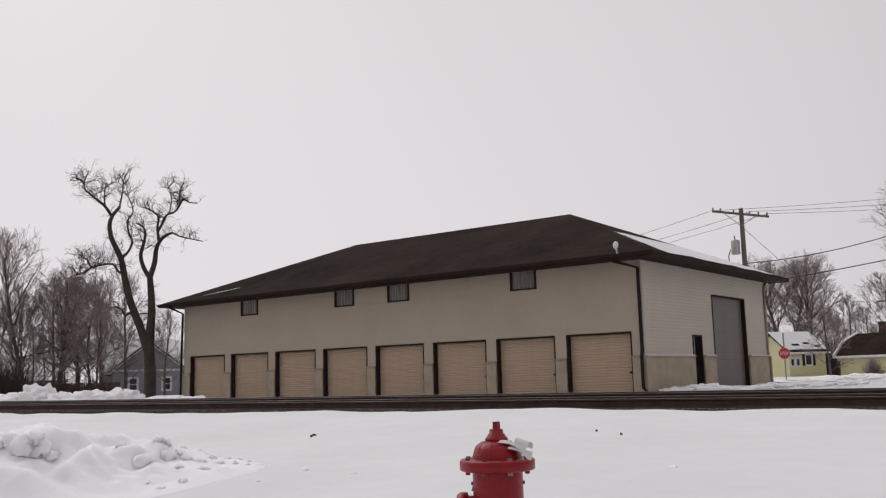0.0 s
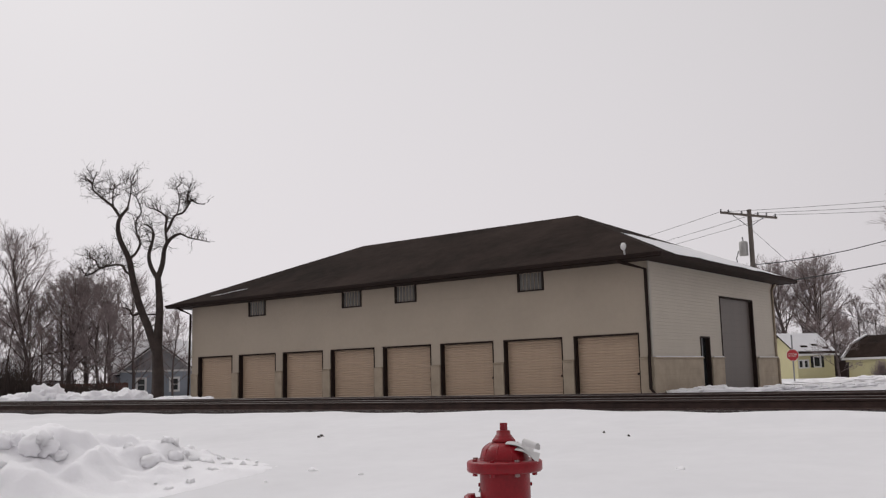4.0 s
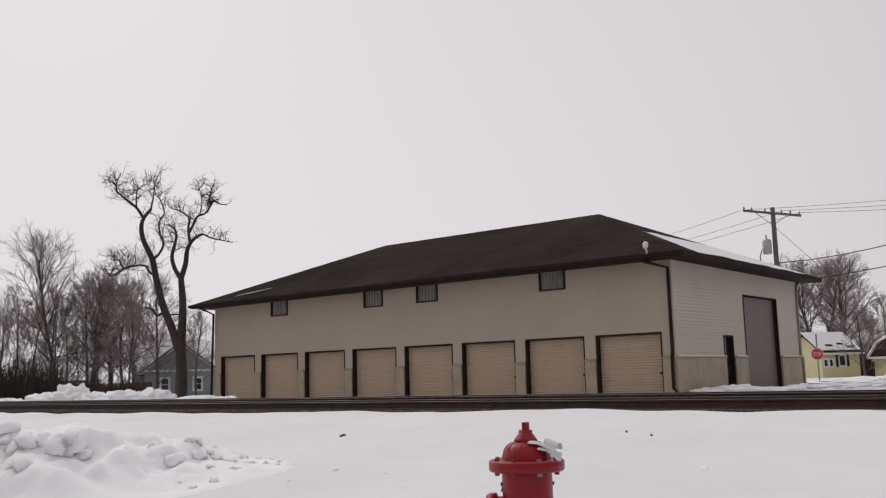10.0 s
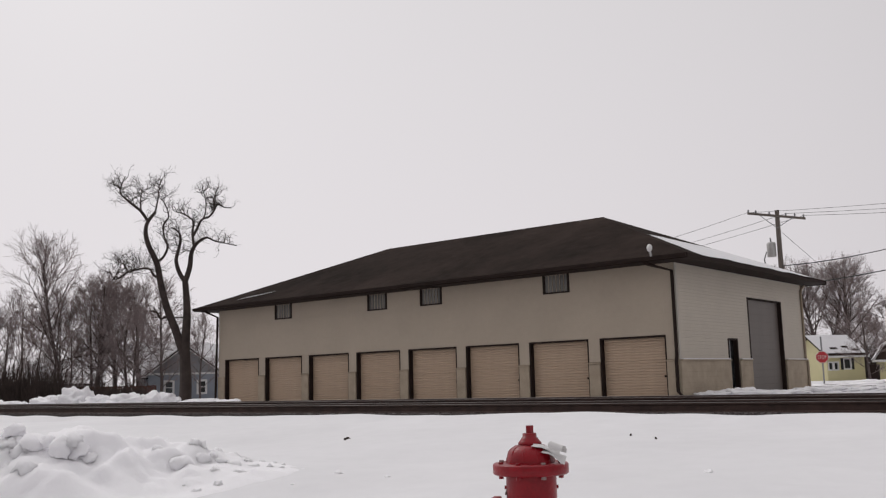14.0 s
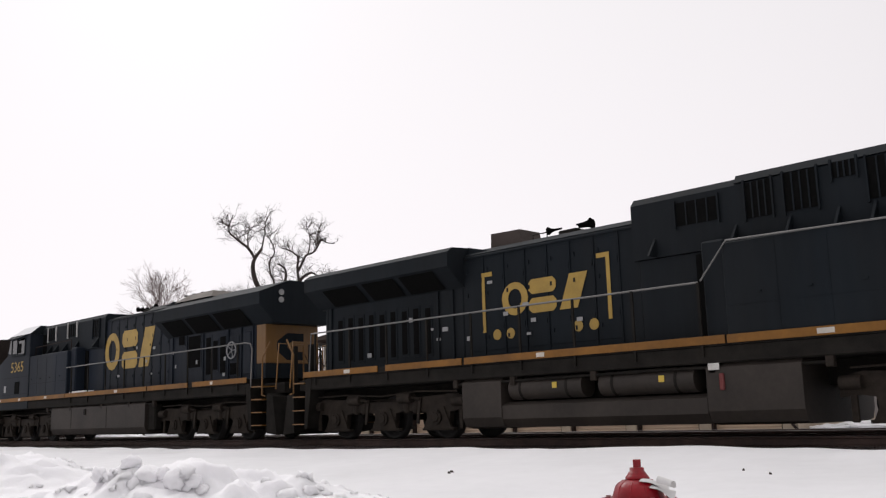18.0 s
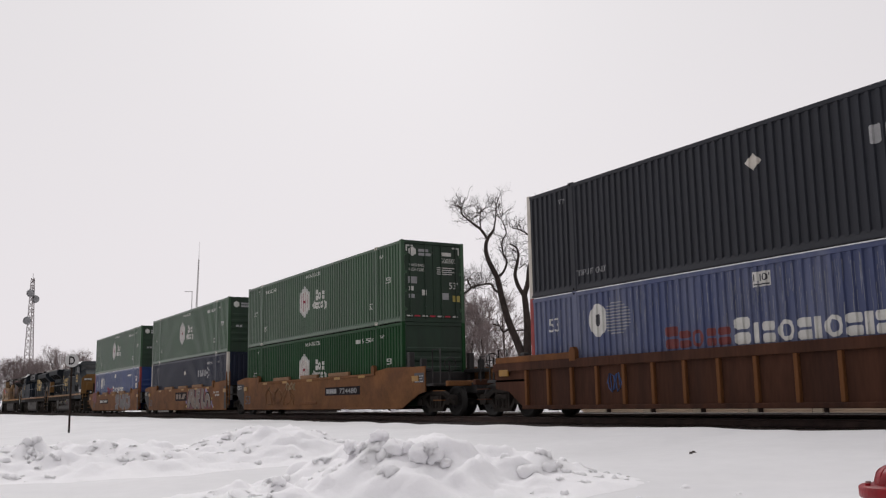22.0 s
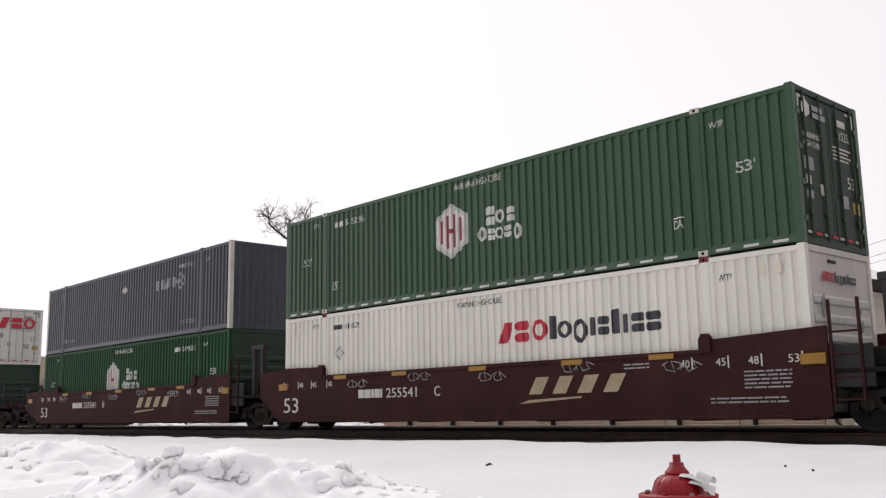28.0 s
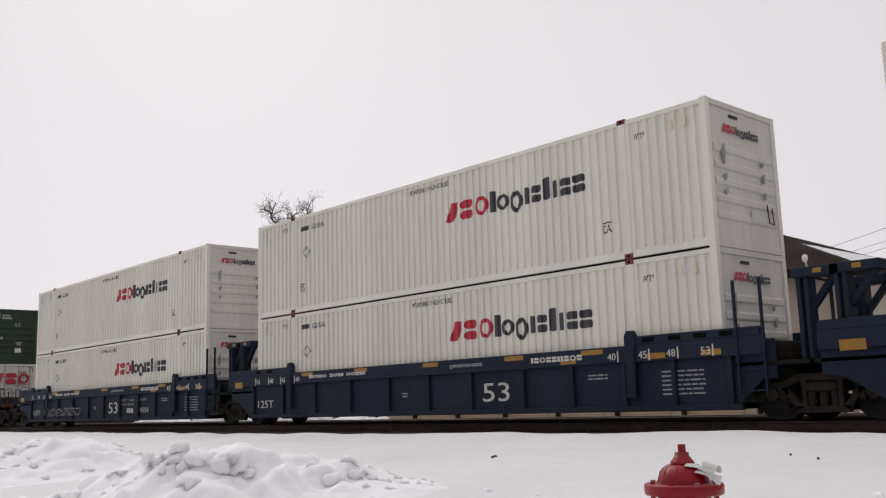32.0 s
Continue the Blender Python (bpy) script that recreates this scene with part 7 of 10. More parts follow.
            for s in (-1, 1):
                if style == "wide":
                    x = CL + 1.45 if side > 0 else -1.2
                    part("bracket", Mesh().box(x, x + 0.08, min(s * 0.95, s * 1.25), max(s * 0.95, s * 1.25), 1.06, 2.62, 0.01).box(x + 0.14, x + 0.22, min(s * 0.95, s * 1.25), max(s * 0.95, s * 1.25), 1.06, 2.5, 0.01), trim, pl, "latticed upright of a bracket")
                    part("bracket_arm", Mesh().box(x - 0.05, x + 0.8, min(s * 0.9, s * 1.3), max(s * 0.9, s * 1.3), 2.45, 2.62, 0.015), trim, pl, "cantilever arm")
                    part("brace", Mesh().prism([(x + 0.2, 1.86), (x + 0.2, 2.02), (x + 0.55, 2.46), (x + 0.7, 2.46)], s * 1.0, s * 1.12), trim, pl)
                    part("reflector", Mesh().box(x + 0.35, x + 0.5, s * 1.305 - 0.004, s * 1.305 + 0.004, 2.5, 2.58), REFLECTOR, pl)
                elif paint is W_BNSF and style == "smooth" and side > 0:
                    for x in (17.30, 17.78):
                        part("bracket", Mesh().box(x, x + 0.14, min(s * 0.95, s * 1.12), max(s * 0.95, s * 1.12), 1.06, 2.58, 0.02), W_PLATE, pl, "dark upright post at the joint")
                    part("bracket_arm", Mesh().box(17.25, 18.0, min(s * 0.93, s * 1.14), max(s * 0.93, s * 1.14), 2.46, 2.60, 0.015), W_PLATE, pl, "cross bar of the posts")
                elif style == "rib" and side > 0:
                    for x in (17.42, 17.98):
                        part("bracket", Mesh().box(x, x + 0.22, min(s * 0.9, s * 1.1), max(s * 0.9, s * 1.1), 1.06, 2.60, 0.02), paint, pl, "upright post at the joint")
                        part("post_cap", Mesh().box(x + 0.03, x + 0.19, s * 1.104 - 0.004, s * 1.104 + 0.004, 2.45, 2.58), W_RIBRAIL, pl)
                if paint is W_TTX:
                    o = s * 1.404
                    if side < 0:
                        part("dark_plate", Mesh().prism([(-1.19, 0.97), (-1.19, 1.50), (-0.12, 1.46), (-0.12, 0.27)], o - 0.003, o + 0.003), W_PLATE, w, "dark repainted end plate")
                    else:
                        part("dark_plate", Mesh().prism([(16.06, 0.28), (16.06, 1.46), (16.44, 1.46), (16.44, 0.32)], o - 0.003, o + 0.003), W_PLATE, w, "dark repainted end plate")
            if side < 0 and paint is W_TTX:
                write(w, "125 T", -1.08, 1.21, 0.19, -1.411, MARK_WHITE, 0.55)
            if side > 0:
                x0, x1, top = (16.53, 17.02, 2.2) if style == "smooth" else (16.24, 16.74, 1.75) if style == "rib" else (16.5, 17.02, 2.53)
                ld = part("ladder", Mesh().box(x0 - 0.02, x0 + 0.02, -1.46, -1.40, 0.5, top).box(x1 - 0.02, x1 + 0.02, -1.46, -1.40, 0.5, top), trim, pl, "end ladder")
                for zz in (0.55, 0.92, 1.29, 1.66):
                    part("rung", Mesh().tube((x0, -1.43, zz), (x1, -1.43, zz), 0.018, n=6), trim, ld)
                part("end_plate", Mesh().box(16.35, 17.16, -1.33, -1.28, 0.75, 1.45, 0.01), W_PLATE if style == "smooth" else paint, pl)
            part("brake_rig", Mesh().pipe([(fx(0.3), -0.9, 1.15), (fx(0.8), -0.95, 1.3), (fx(1.3), -0.8, 1.12), (fx(1.6), -0.7, 1.0)], 0.05, 6).box(*sorted((fx(0.3), fx(1.2))), -1.1, -0.5, 1.06, 1.4, 0.03), FRAME_BLACK, pl, "brake rigging and hoses")
    for x in (2.9, 5.4, 8.2, 11.0, 13.2) if paint not in (W_RUST, W_RIB) else ():
        part("reflector", cached("reflector", REFLECTOR, lambda: Mesh().box(-0.28, 0.28, -1.441, -1.436, 1.38, 1.48)), REFLECTOR, w, "yellow reflective strip", at=pose(x, 0, -0.0))
    marks = [-1.2 if left == "end" else 0.12 if style == "smooth" else -0.9]
    if style != "wide":
        marks.append(17.3 if right == "end" else 16.2 if style == "smooth" else 15.9)
    for x in marks:
        part("reflector", cached("reflector_end", REFLECTOR, lambda: Mesh().box(-0.22, 0.22, -1.441, -1.404, 1.15, 1.33)), REFLECTOR, w, "yellow reflective plate", at=pose(x, 0, 0))
    return w


# locomotives ------------------------------------------------------------
def loco_truck_mesh():
    """Three-axle power truck: a cast side frame with a pedestal at each axle, springs, cylinders and brake gear."""
    ms = Mesh()
    for s in (-1, 1):
        y0, y1 = sorted((s * 0.98, s * 1.12))
        out = [(-2.85, 0.62), (-2.80, 0.96), (-2.45, 1.04), (-1.3, 0.98), (-0.9, 0.90), (0.9, 0.90), (1.3, 0.98), (2.45, 1.04), (2.80, 0.96), (2.85, 0.62)]
        low = []
        for x in (1.87, 0.0, -1.87):
            low += [(x + 0.62, 0.66), (x + 0.40, 0.62), (x + 0.34, 0.27), (x - 0.34, 0.27), (x - 0.40, 0.62), (x - 0.62, 0.66)]
        ms.prism(out + low, y0, y1)
        for x in (-1.87, 0.0, 1.87):
            ms.prism([(x - 0.46, 0.24), (x + 0.46, 0.24), (x + 0.22, 0.74), (x - 0.22, 0.74)], s * 1.10, s * 1.16)
            ms.tube((x, s * 1.1, 0.50), (x, s * 1.21, 0.50), 0.165, n=18)
            ms.tube((x, s * 1.21, 0.50), (x, s * 1.235, 0.50), 0.10, n=14)
            for q in range(6):
                a = math.pi * q / 3
                ms.tube((x + 0.13 * math.cos(a), s * 1.205, 0.50 + 0.13 * math.sin(a)), (x + 0.13 * math.cos(a), s * 1.225, 0.50 + 0.13 * math.sin(a)), 0.018, n=6)
            ms.box(x - 0.52, x + 0.52, min(s * 1.0, s * 1.15), max(s * 1.0, s * 1.15), 0.20, 0.26, 0.01)
        for x in (-0.95, 0.95):
            for dx in (-0.16, 0.16):
                ms.tube((x + dx, s * 1.08, 0.62), (x + dx, s * 1.08, 0.88), 0.10, n=12)
            ms.tube((x - 0.34, s * 1.17, 0.98), (x + 0.10, s * 1.17, 0.98), 0.13, n=14)
            ms.tube((x + 0.10, s * 1.17, 0.98), (x + 0.36, s * 1.17, 0.93), 0.04, n=8)
            ms.prism([(x + 0.30, 0.98), (x + 0.40, 0.98), (x + 0.30, 0.36), (x + 0.22, 0.36)], s * 1.13, s * 1.17)
        for x in (-2.62, 2.62):
            ms.tube((x - 0.18, s * 1.16, 0.86), (x + 0.18, s * 1.16, 0.86), 0.12, n=12)
            ms.box(x - 0.06, x + 0.06, min(s * 1.08, s * 1.14), max(s * 1.08, s * 1.14), 0.22, 0.66, 0.015)
        ms.pipe([(-2.6, s * 1.2, 1.1), (-1.4, s * 1.22, 1.12), (0, s * 1.2, 1.04), (1.3, s * 1.22, 1.12), (2.6, s * 1.2, 1.08)], 0.022, 6)
    ms.box(-2.5, 2.5, -0.95, 0.95, 0.75, 0.98, 0.03)
    return ms.make("truck", LOCO_CAST)


LOCO_TRUCK = loco_truck_mesh()


def cab_shell(d, g):
    """Cab roof, sloped at the sides and the front."""
    low = [(-8.25 - g, -1.53 - g), (-6.06, -1.53 - g), (-6.06, 1.53 + g), (-8.25 - g, 1.53 + g)]
    top = [(-7.75, -1.1), (-6.06, -1.1), (-6.06, 1.1), (-7.75, 1.1)]
    v = [(d * x, y, 4.34 + g) for x, y in low] + [(d * x, y, 4.70 + g) for x, y in top]
    return Mesh().add(v, [(0, 1, 5, 4), (1, 2, 6, 5), (2, 3, 7, 6), (3, 0, 4, 7), (4, 5, 6, 7), (3, 2, 1, 0)])


# what sets the two makes of engine apart: heights, vents and doors along the body, cab towards -x
NEWER = dict(hood=4.42, crown=4.54, vents=((-5.45, -4.70, 4.02, 4.50), (-3.55, -2.75, 4.02, 4.52), (-1.32, -0.78, 3.84, 4.48)),
             louvres=((5.01, 5.37, 3.07, 3.53), (5.64, 6.37, 2.29, 3.30), (6.72, 7.00, 2.02, 3.18), (7.14, 7.40, 2.15, 3.05), (7.55, 7.86, 2.02, 3.15), (8.12, 8.58, 1.95, 2.30)),
             wing=[(0.96, 3.34), (1.50, 3.86), (1.50, 4.22), (0.45, 4.62)], wing_x=(4.25, 10.45), horn=1.35, wheel=True)
OLDER = dict(hood=4.20, crown=4.38, vents=((-5.62, -5.0, 3.82, 4.52), (-4.82, -4.42, 4.28, 4.56), (-4.14, -3.56, 3.86, 4.54), (-3.32, -2.82, 3.86, 4.52), (-2.26, -1.38, 3.95, 4.40)),
             louvres=tuple((5.50 + 0.42 * k, 5.68 + 0.42 * k, 2.0 + 0.02 * (k % 3), 3.10 + 0.03 * (k % 2)) for k in range(9)),
             wing=[(0.96, 3.46), (1.50, 3.92), (1.50, 4.26), (1.32, 4.38), (0.7, 4.42)], wing_x=(4.35, 9.85), horn=1.45, wheel=False)


def locomotive(u, d, body, low, roof, end_paint, label, kind, stripe=STRIPE, hood=None, rad=None, sooty=False):
    """A six-axle wide-cab road engine, cab towards -x (d = 1) or +x (d = -1)."""
    L = thing("locomotive", label, "locomotive", pose(u, TRACK_Y, 0), group="locomotives of the train")
    TRAIN.append((L, u, 0))
    hood, rad = hood or body, rad or hood or body
    tube_paint = RAIL_GREY if not sooty else UP_BROWN

    def X(*a):
        return sorted(d * v for v in a)

    def bx(ms, x0, x1, y0, y1, z0, z1, c=0.0):
        a, b = X(x0, x1)
        return ms.box(a, b, y0, y1, z0, z1, c)

    def on(x0, x1, y, t, z0, z1, c=0.0):
        """A plate of thickness t on the side face y, reaching outwards."""
        a, b = sorted((y, y + math.copysign(t, y)))
        return bx(Mesh(), x0, x1, a, b, z0, z1, c)

    def flip(pts):
        return [(d * a, b) for a, b in pts]

    part("underframe", bx(Mesh(), -9.75, 9.75, -1.48, 1.48, 1.30, 1.60, 0.02), FRAME_BLACK, L, "black steel underframe")
    part("centre_sill", bx(Mesh(), -10.9, 10.9, -0.45, 0.45, 0.85, 1.3, 0.02), FRAME_BLACK, L)
    part("walkway", bx(Mesh(), -9.7, 9.75, -1.5, 1.5, 1.60, 1.745, 0.01), FRAME_BLACK, L)
    rng = random.Random(int(u))
    for s in (-1, 1):
        for x0, x1 in ((-9.76, -2.5), (-2.46, 3.9), (3.98, 6.55), (6.85, 9.85)):
            part("sill_stripe", on(x0, x1, s * 1.51, 0.025, 1.63, 1.78, 0.004), stripe, L, "yellow sill stripe")
        for x in (-9.1, -7.0, -4.4, 1.6, 7.9):
            part("sill_label", on(x, x + rng.uniform(0.14, 0.3), s * 1.536, 0.004, 1.66, 1.75), POST_WHITE, L)
        # pipes and hangers in the gap below the walkway
        part("air_pipe", Mesh().pipe([(d * -4.3, s * 1.40, 1.20), (d * -1.0, s * 1.42, 1.24), (d * 4.3, s * 1.40, 1.20)], 0.03, 6), FRAME_BLACK, L, "grimy air pipe below the sill")
        for x in (-4.3, -2.2, 0.4, 2.5, 4.2):
            part("bracket", on(x, x + 0.14, s * 1.34, 0.12, 1.12, 1.31, 0.01), LOCO_CAST, L)
    # nose and cab
    cabp = flip([(-8.47, 1.75), (-8.45, 3.74), (-8.17, 4.36), (-6.1, 4.36), (-6.1, 1.75)])
    cab = part("cab", Mesh().prism(cabp, -1.50, 1.50), body, L, "wide-nosed crew cab")
    part("cab_roof", cab_shell(d, 0.0), roof, cab, "chamfered cab roof")
    for s in (-1, 1) if not sooty else ():
        q = [(-8.1, s * 1.535, 4.352), (-6.07, s * 1.535, 4.352), (-6.07, s * 1.11, 4.712), (-7.72, s * 1.11, 4.712)] if d > 0 else [(-8.05, s * 1.40, 4.465), (-6.07, s * 1.42, 4.450), (-6.07, s * 1.11, 4.712), (-7.72, s * 1.11, 4.712)]
        part("cab_roof_snow", Mesh().add([(d * a, b, c + 0.008) for a, b, c in q], [(0, 1, 2, 3)]), SNOW, cab, "thin crust of snow on the cab roof")

    def nose_ring(x, z, g):
        return [(d * x, -1.5 - g, 1.75), (d * x, -1.5 - g, z - 0.36), (d * x, -1.08, z + g), (d * x, 1.08, z + g), (d * x, 1.5 + g, z - 0.36), (d * x, 1.5 + g, 1.75)]
    q = nose_ring(-9.74, 3.44, 0) + nose_ring(-8.45, 3.95, 0)
    part("nose", Mesh().add(q, [(0, 1, 2, 3, 4, 5)] + [(k, k + 6, k + 7, k + 1) for k in range(5)]), body, cab, "wide short nose")
    for s in (-1, 1):
        y = s * 1.503
        frame_paint = PALE_METAL if sooty else low
        if d > 0:
            panes = ((-7.98, -7.42, 3.62, 4.20), (-7.36, -6.62, 3.58, 4.24)) if not sooty else ((-7.66, -7.12, 3.60, 4.16), (-7.04, -6.50, 3.58, 4.24))
        else:
            panes = ((-7.66, -7.22, 3.62, 4.18),)
        for x0, x1, z0, z1 in panes:
            w = part("side_window", Mesh().prism(flip([(x0, z0), (x1, z0), (x1, z1), (x0, z1 - 0.03)]), y, y + s * 0.010), CAB_GLASS if d > 0 else MARK_GREY, cab, "dark cab side window" if d > 0 else "cab window with a pale blind")
            for a, b, c, e in ((x0 - 0.04, x0, z0 - 0.05, z1 + 0.04), (x1, x1 + 0.04, z0 - 0.05, z1 + 0.04), (x0 - 0.04, x1 + 0.04, z0 - 0.05, z0)):
                part("window_frame", on(a, b, s * 1.502, 0.035, c, e), frame_paint, w, "metal window frame")
        part("corner_window", Mesh().prism(flip([(-8.38, 3.66), (-8.06, 3.62), (-8.02, 4.16), (-8.2, 4.22)]), y, y + s * 0.010), CAB_GLASS, cab, "dark corner window")
        if d > 0 and not sooty:
            part("seat_back", on(-7.3, -7.0, s * 1.514, 0.004, 3.62, 4.02), BLACK_GRILLE, cab)
        part("armrest", on(panes[0][0], panes[-1][1], s * 1.5, 0.07, 3.50, 3.55, 0.01), frame_paint, cab)
        part("sun_visor", Mesh().prism([(s * 1.50, 4.36), (s * 1.78, 4.22), (s * 1.78, 4.20), (s * 1.50, 4.33)], *X(-8.06, -6.6), "x"), roof, cab, "tilted sun visor")
        part("vent_grille", on(-7.55, -7.05, s * 1.502, 0.01, 1.95, 2.45), BLACK_GRILLE, cab, "black louvred opening")
        if d < 0:
            for x0 in (-7.10, -8.18):
                part("vent_grille", on(x0, x0 + 0.66, s * 1.5025, 0.01, 2.0, 2.58), BLACK_GRILLE, cab, "black louvred opening")
        for z in (2.62, 1.92):
            part("panel_seam", on(-8.9, -6.15, s * 1.5, 0.006, z, z + 0.022), low, cab)
        part("panel_seam", on(-6.16, -6.135, s * 1.5, 0.006, 1.8, 4.3), low, cab)
        part("plate", on(-8.72, -8.50, s * 1.502, 0.008, 2.05, 2.32), MARK_GREY, cab, "small pale builder's plate")
        part("sill_skirt", on(-9.74, -6.1, s * 1.46, 0.045, 1.32, 1.62, 0.01), low, cab)
        part("grab_iron", Mesh().pipe([(d * -9.75, s * 0.5, 2.1), (d * -9.85, s * 0.5, 2.12), (d * -9.85, s * 0.5, 2.75), (d * -9.75, s * 0.5, 2.77)], 0.015, 5), end_paint, cab)
        part("nose_grab", Mesh().pipe([(d * -9.5, s * 1.1, 3.50), (d * -9.45, s * 1.1, 3.62), (d * -8.75, s * 1.1, 3.86), (d * -8.7, s * 1.1, 3.80)], 0.014, 5), FRAME_BLACK, cab, "grab iron on the nose")
        part("receptacle_box", bx(Mesh(), -9.9, -9.745, min(s * 0.75, s * 1.1), max(s * 0.75, s * 1.1), 1.8, 2.05, 0.02), FRAME_BLACK, cab, "black cable receptacle")
        dl = part("ditch_light", bx(Mesh(), -10.62, -10.42, min(s * 0.72, s * 0.98), max(s * 0.72, s * 0.98), 1.62, 2.02, 0.03), FRAME_BLACK, cab, "black ditch light housing")
        part("lens", Mesh().tube((d * -10.62, s * 0.85, 1.84), (d * -10.64, s * 0.85, 1.84), 0.085, n=14), MARK_WHITE, dl)
        nb = part("number_board", bx(Mesh(), -9.775, -9.742, min(s * 0.62, s * 1.32), max(s * 0.62, s * 1.32), 2.90, 3.10, 0.005), MARK_BLACK, cab, "lit number board")
        part("board_face", bx(Mesh(), -9.782, -9.776, min(s * 0.66, s * 1.28), max(s * 0.66, s * 1.28), 2.93, 3.07), MARK_WHITE, nb)
        q = [(-8.46, s * 0.10, 3.98), (-8.46, s * 1.36, 3.78), (-8.19, s * 1.30, 4.36), (-8.19, s * 0.10, 4.40)]
        part("windshield", Mesh().add([(d * (a - 0.014), b, c) for a, b, c in q], [(0, 1, 2, 3)]), CAB_GLASS, cab, "dark windshield pane")
        part("wiper", Mesh().tube((d * -8.50, s * 0.7, 3.9), (d * -8.36, s * 0.95, 4.3), 0.012, n=5), FRAME_BLACK, cab)
    hb = part("headlight_box", bx(Mesh(), -9.78, -9.742, -0.14, 0.14, 2.92, 3.40, 0.01), end_paint, cab, "headlight casing")
    for z in (3.06, 3.27):
        part("headlight", Mesh().tube((d * -9.78, 0, z), (d * -9.80, 0, z), 0.085, n=16), MARK_WHITE, hb, "round headlight")
    part("nose_door", bx(Mesh(), -9.765, -9.742, -0.38, 0.38, 1.78, 2.78, 0.01), low, cab, "dark nose door")
    if end_paint is LOCO_GOLD:
        q = nose_ring(-9.745, 3.44, 0.005)
        part("nose_front", Mesh().add(q, [(0, 1, 2, 3, 4, 5)]), end_paint, cab, "gold painted nose front")
    for x, z in ((-8.0, 4.72), (-7.35, 4.74), (-6.6, 4.72)):
        part("antenna", Mesh().pipe([(d * x, 0.3, 4.68), (d * x, 0.3, z + 0.12), (d * (x + 0.3), 0.3, z + 0.12), (d * (x + 0.3), 0.3, 4.68)], 0.018, 5), FRAME_BLACK, cab, "roof antenna loop")
    # equipment cabinet and blower housing
    lh = part("low_hood", bx(Mesh(), -6.09, -2.5, -1.49, 1.49, 1.75, 3.42, 0.03), body, L, "wide equipment cabinet below the blower vents")
    part("side_box", bx(Mesh(), -2.49, -2.02, -1.36, 1.36, 1.75, 3.52, 0.04), body, L, "narrow box behind the cabinet")
    blow = part("blower_housing", Mesh().prism([(-1.02, 3.42), (-1.02, 4.52), (-0.90, 4.66), (0.90, 4.66), (1.02, 4.52), (1.02, 3.42)], *X(-6.05, -0.36), "x"), low, L, "upper housing with screened air intakes")
    if kind is OLDER:
        part("housing_top", Mesh().prism([(-1.03, 4.56), (-0.90, 4.72), (0.90, 4.72), (1.03, 4.56)], *X(-6.04, -2.6), "x"), low, blow, "raised top of the housing")
    part("hood", bx(Mesh(), -2.01, -0.45, -0.98, 0.98, 1.75, 3.43, 0.03), body, L)
    for s in (-1, 1):
        y = s * 1.022
        # flat black panel stands in for the recess's shade and soot
        part("recess", on(-5.98, -5.60 if kind is NEWER else -5.75, y, 0.012, 3.46, 4.30), BLACK_GRILLE, blow, "sooty recess behind the cab")
        for x0, x1, z0, z1 in kind["vents"]:
            v = part("air_intake", on(x0, x1, y, 0.012, z0, z1), BLACK_GRILLE, blow, "dark screened air intake")
            for q in range(3):
                xs = x0 + (x1 - x0) * (q + 1) / 4
                part("slat", on(xs - 0.015, xs + 0.015, s * 1.034, 0.014, z0, z1), low, v)
            part("intake_frame", on(x1, x1 + 0.035, y, 0.05, z0 - 0.06, z1 + 0.05), PALE_METAL if kind is NEWER and x1 < -2 else low, v)
            part("intake_frame", on(x0 - 0.035, x0, y, 0.05, z0 - 0.06, z1 + 0.05), PALE_METAL if kind is NEWER and x1 < -2 else low, v)
        for x in (-5.1, -4.5, -3.65, -2.62, -0.9):
            part("gusset", Mesh().prism([(s * 1.021, 3.43), (s * 1.30, 3.43), (s * 1.021, 3.80)], *X(x, x + 0.05), "x"), low, blow)
        part("grab_tube", Mesh().pipe([(d * -6.0, s * 1.3, 3.42), (d * -6.0, s * 1.3, 3.78), (d * -2.6, s * 1.3, 3.84), (d * -2.6, s * 1.3, 3.42)] if kind is NEWER else [(d * -6.3, s * 1.52, 3.36), (d * -2.62, s * 1.52, 3.44), (d * -2.05, s * 1.50, 2.78)], 0.018, 6), tube_paint if kind is OLDER else TRIM_DARK, blow, "grab tube above the cabinet")
        for x in (-5.3, -4.4, -3.5):
            part("door_seam", on(x, x + 0.02, s * 1.489, 0.006, 1.85, 3.3), low, lh)
        part("door_seam", on(-6.05, -2.55, s * 1.489, 0.006, 2.28, 2.30), low, lh)
        for x in (-5.9, -5.0, -4.1, -3.2):
            part("latch", on(x, x + 0.09, s * 1.489, 0.022, 2.46, 2.50), low, lh)
        # no opening here: a black strip paints the gap's shade
        part("dark_gap", on(-2.0, -1.72, s * 0.99, 0.02, 1.80, 3.36), BLACK_GRILLE, L, "dark gap behind the box")
    # engine hood with a crowned top
    hz, cz = kind["hood"], kind["crown"]
    eng = part("engine_hood", Mesh().prism([(-0.94, 1.75), (-0.94, hz - 0.06), (-0.90, hz), (0.90, hz), (0.94, hz - 0.06), (0.94, 1.75)], *X(-0.44, 4.4), "x"), hood, L, "long engine hood with access doors")
    part("hood_top", Mesh().prism([(-0.92, hz), (-0.62, cz - 0.03), (-0.3, cz), (0.3, cz), (0.62, cz - 0.03), (0.92, hz)], *X(-0.43, 4.39), "x"), roof, eng, "crowned hood roof")
    if kind is NEWER:
        part("raised_roof", Mesh().prism([(-0.90, hz + 0.02), (-0.62, cz + 0.07), (0.62, cz + 0.07), (0.90, hz + 0.02)], *X(2.57, 4.38), "x"), roof, eng)
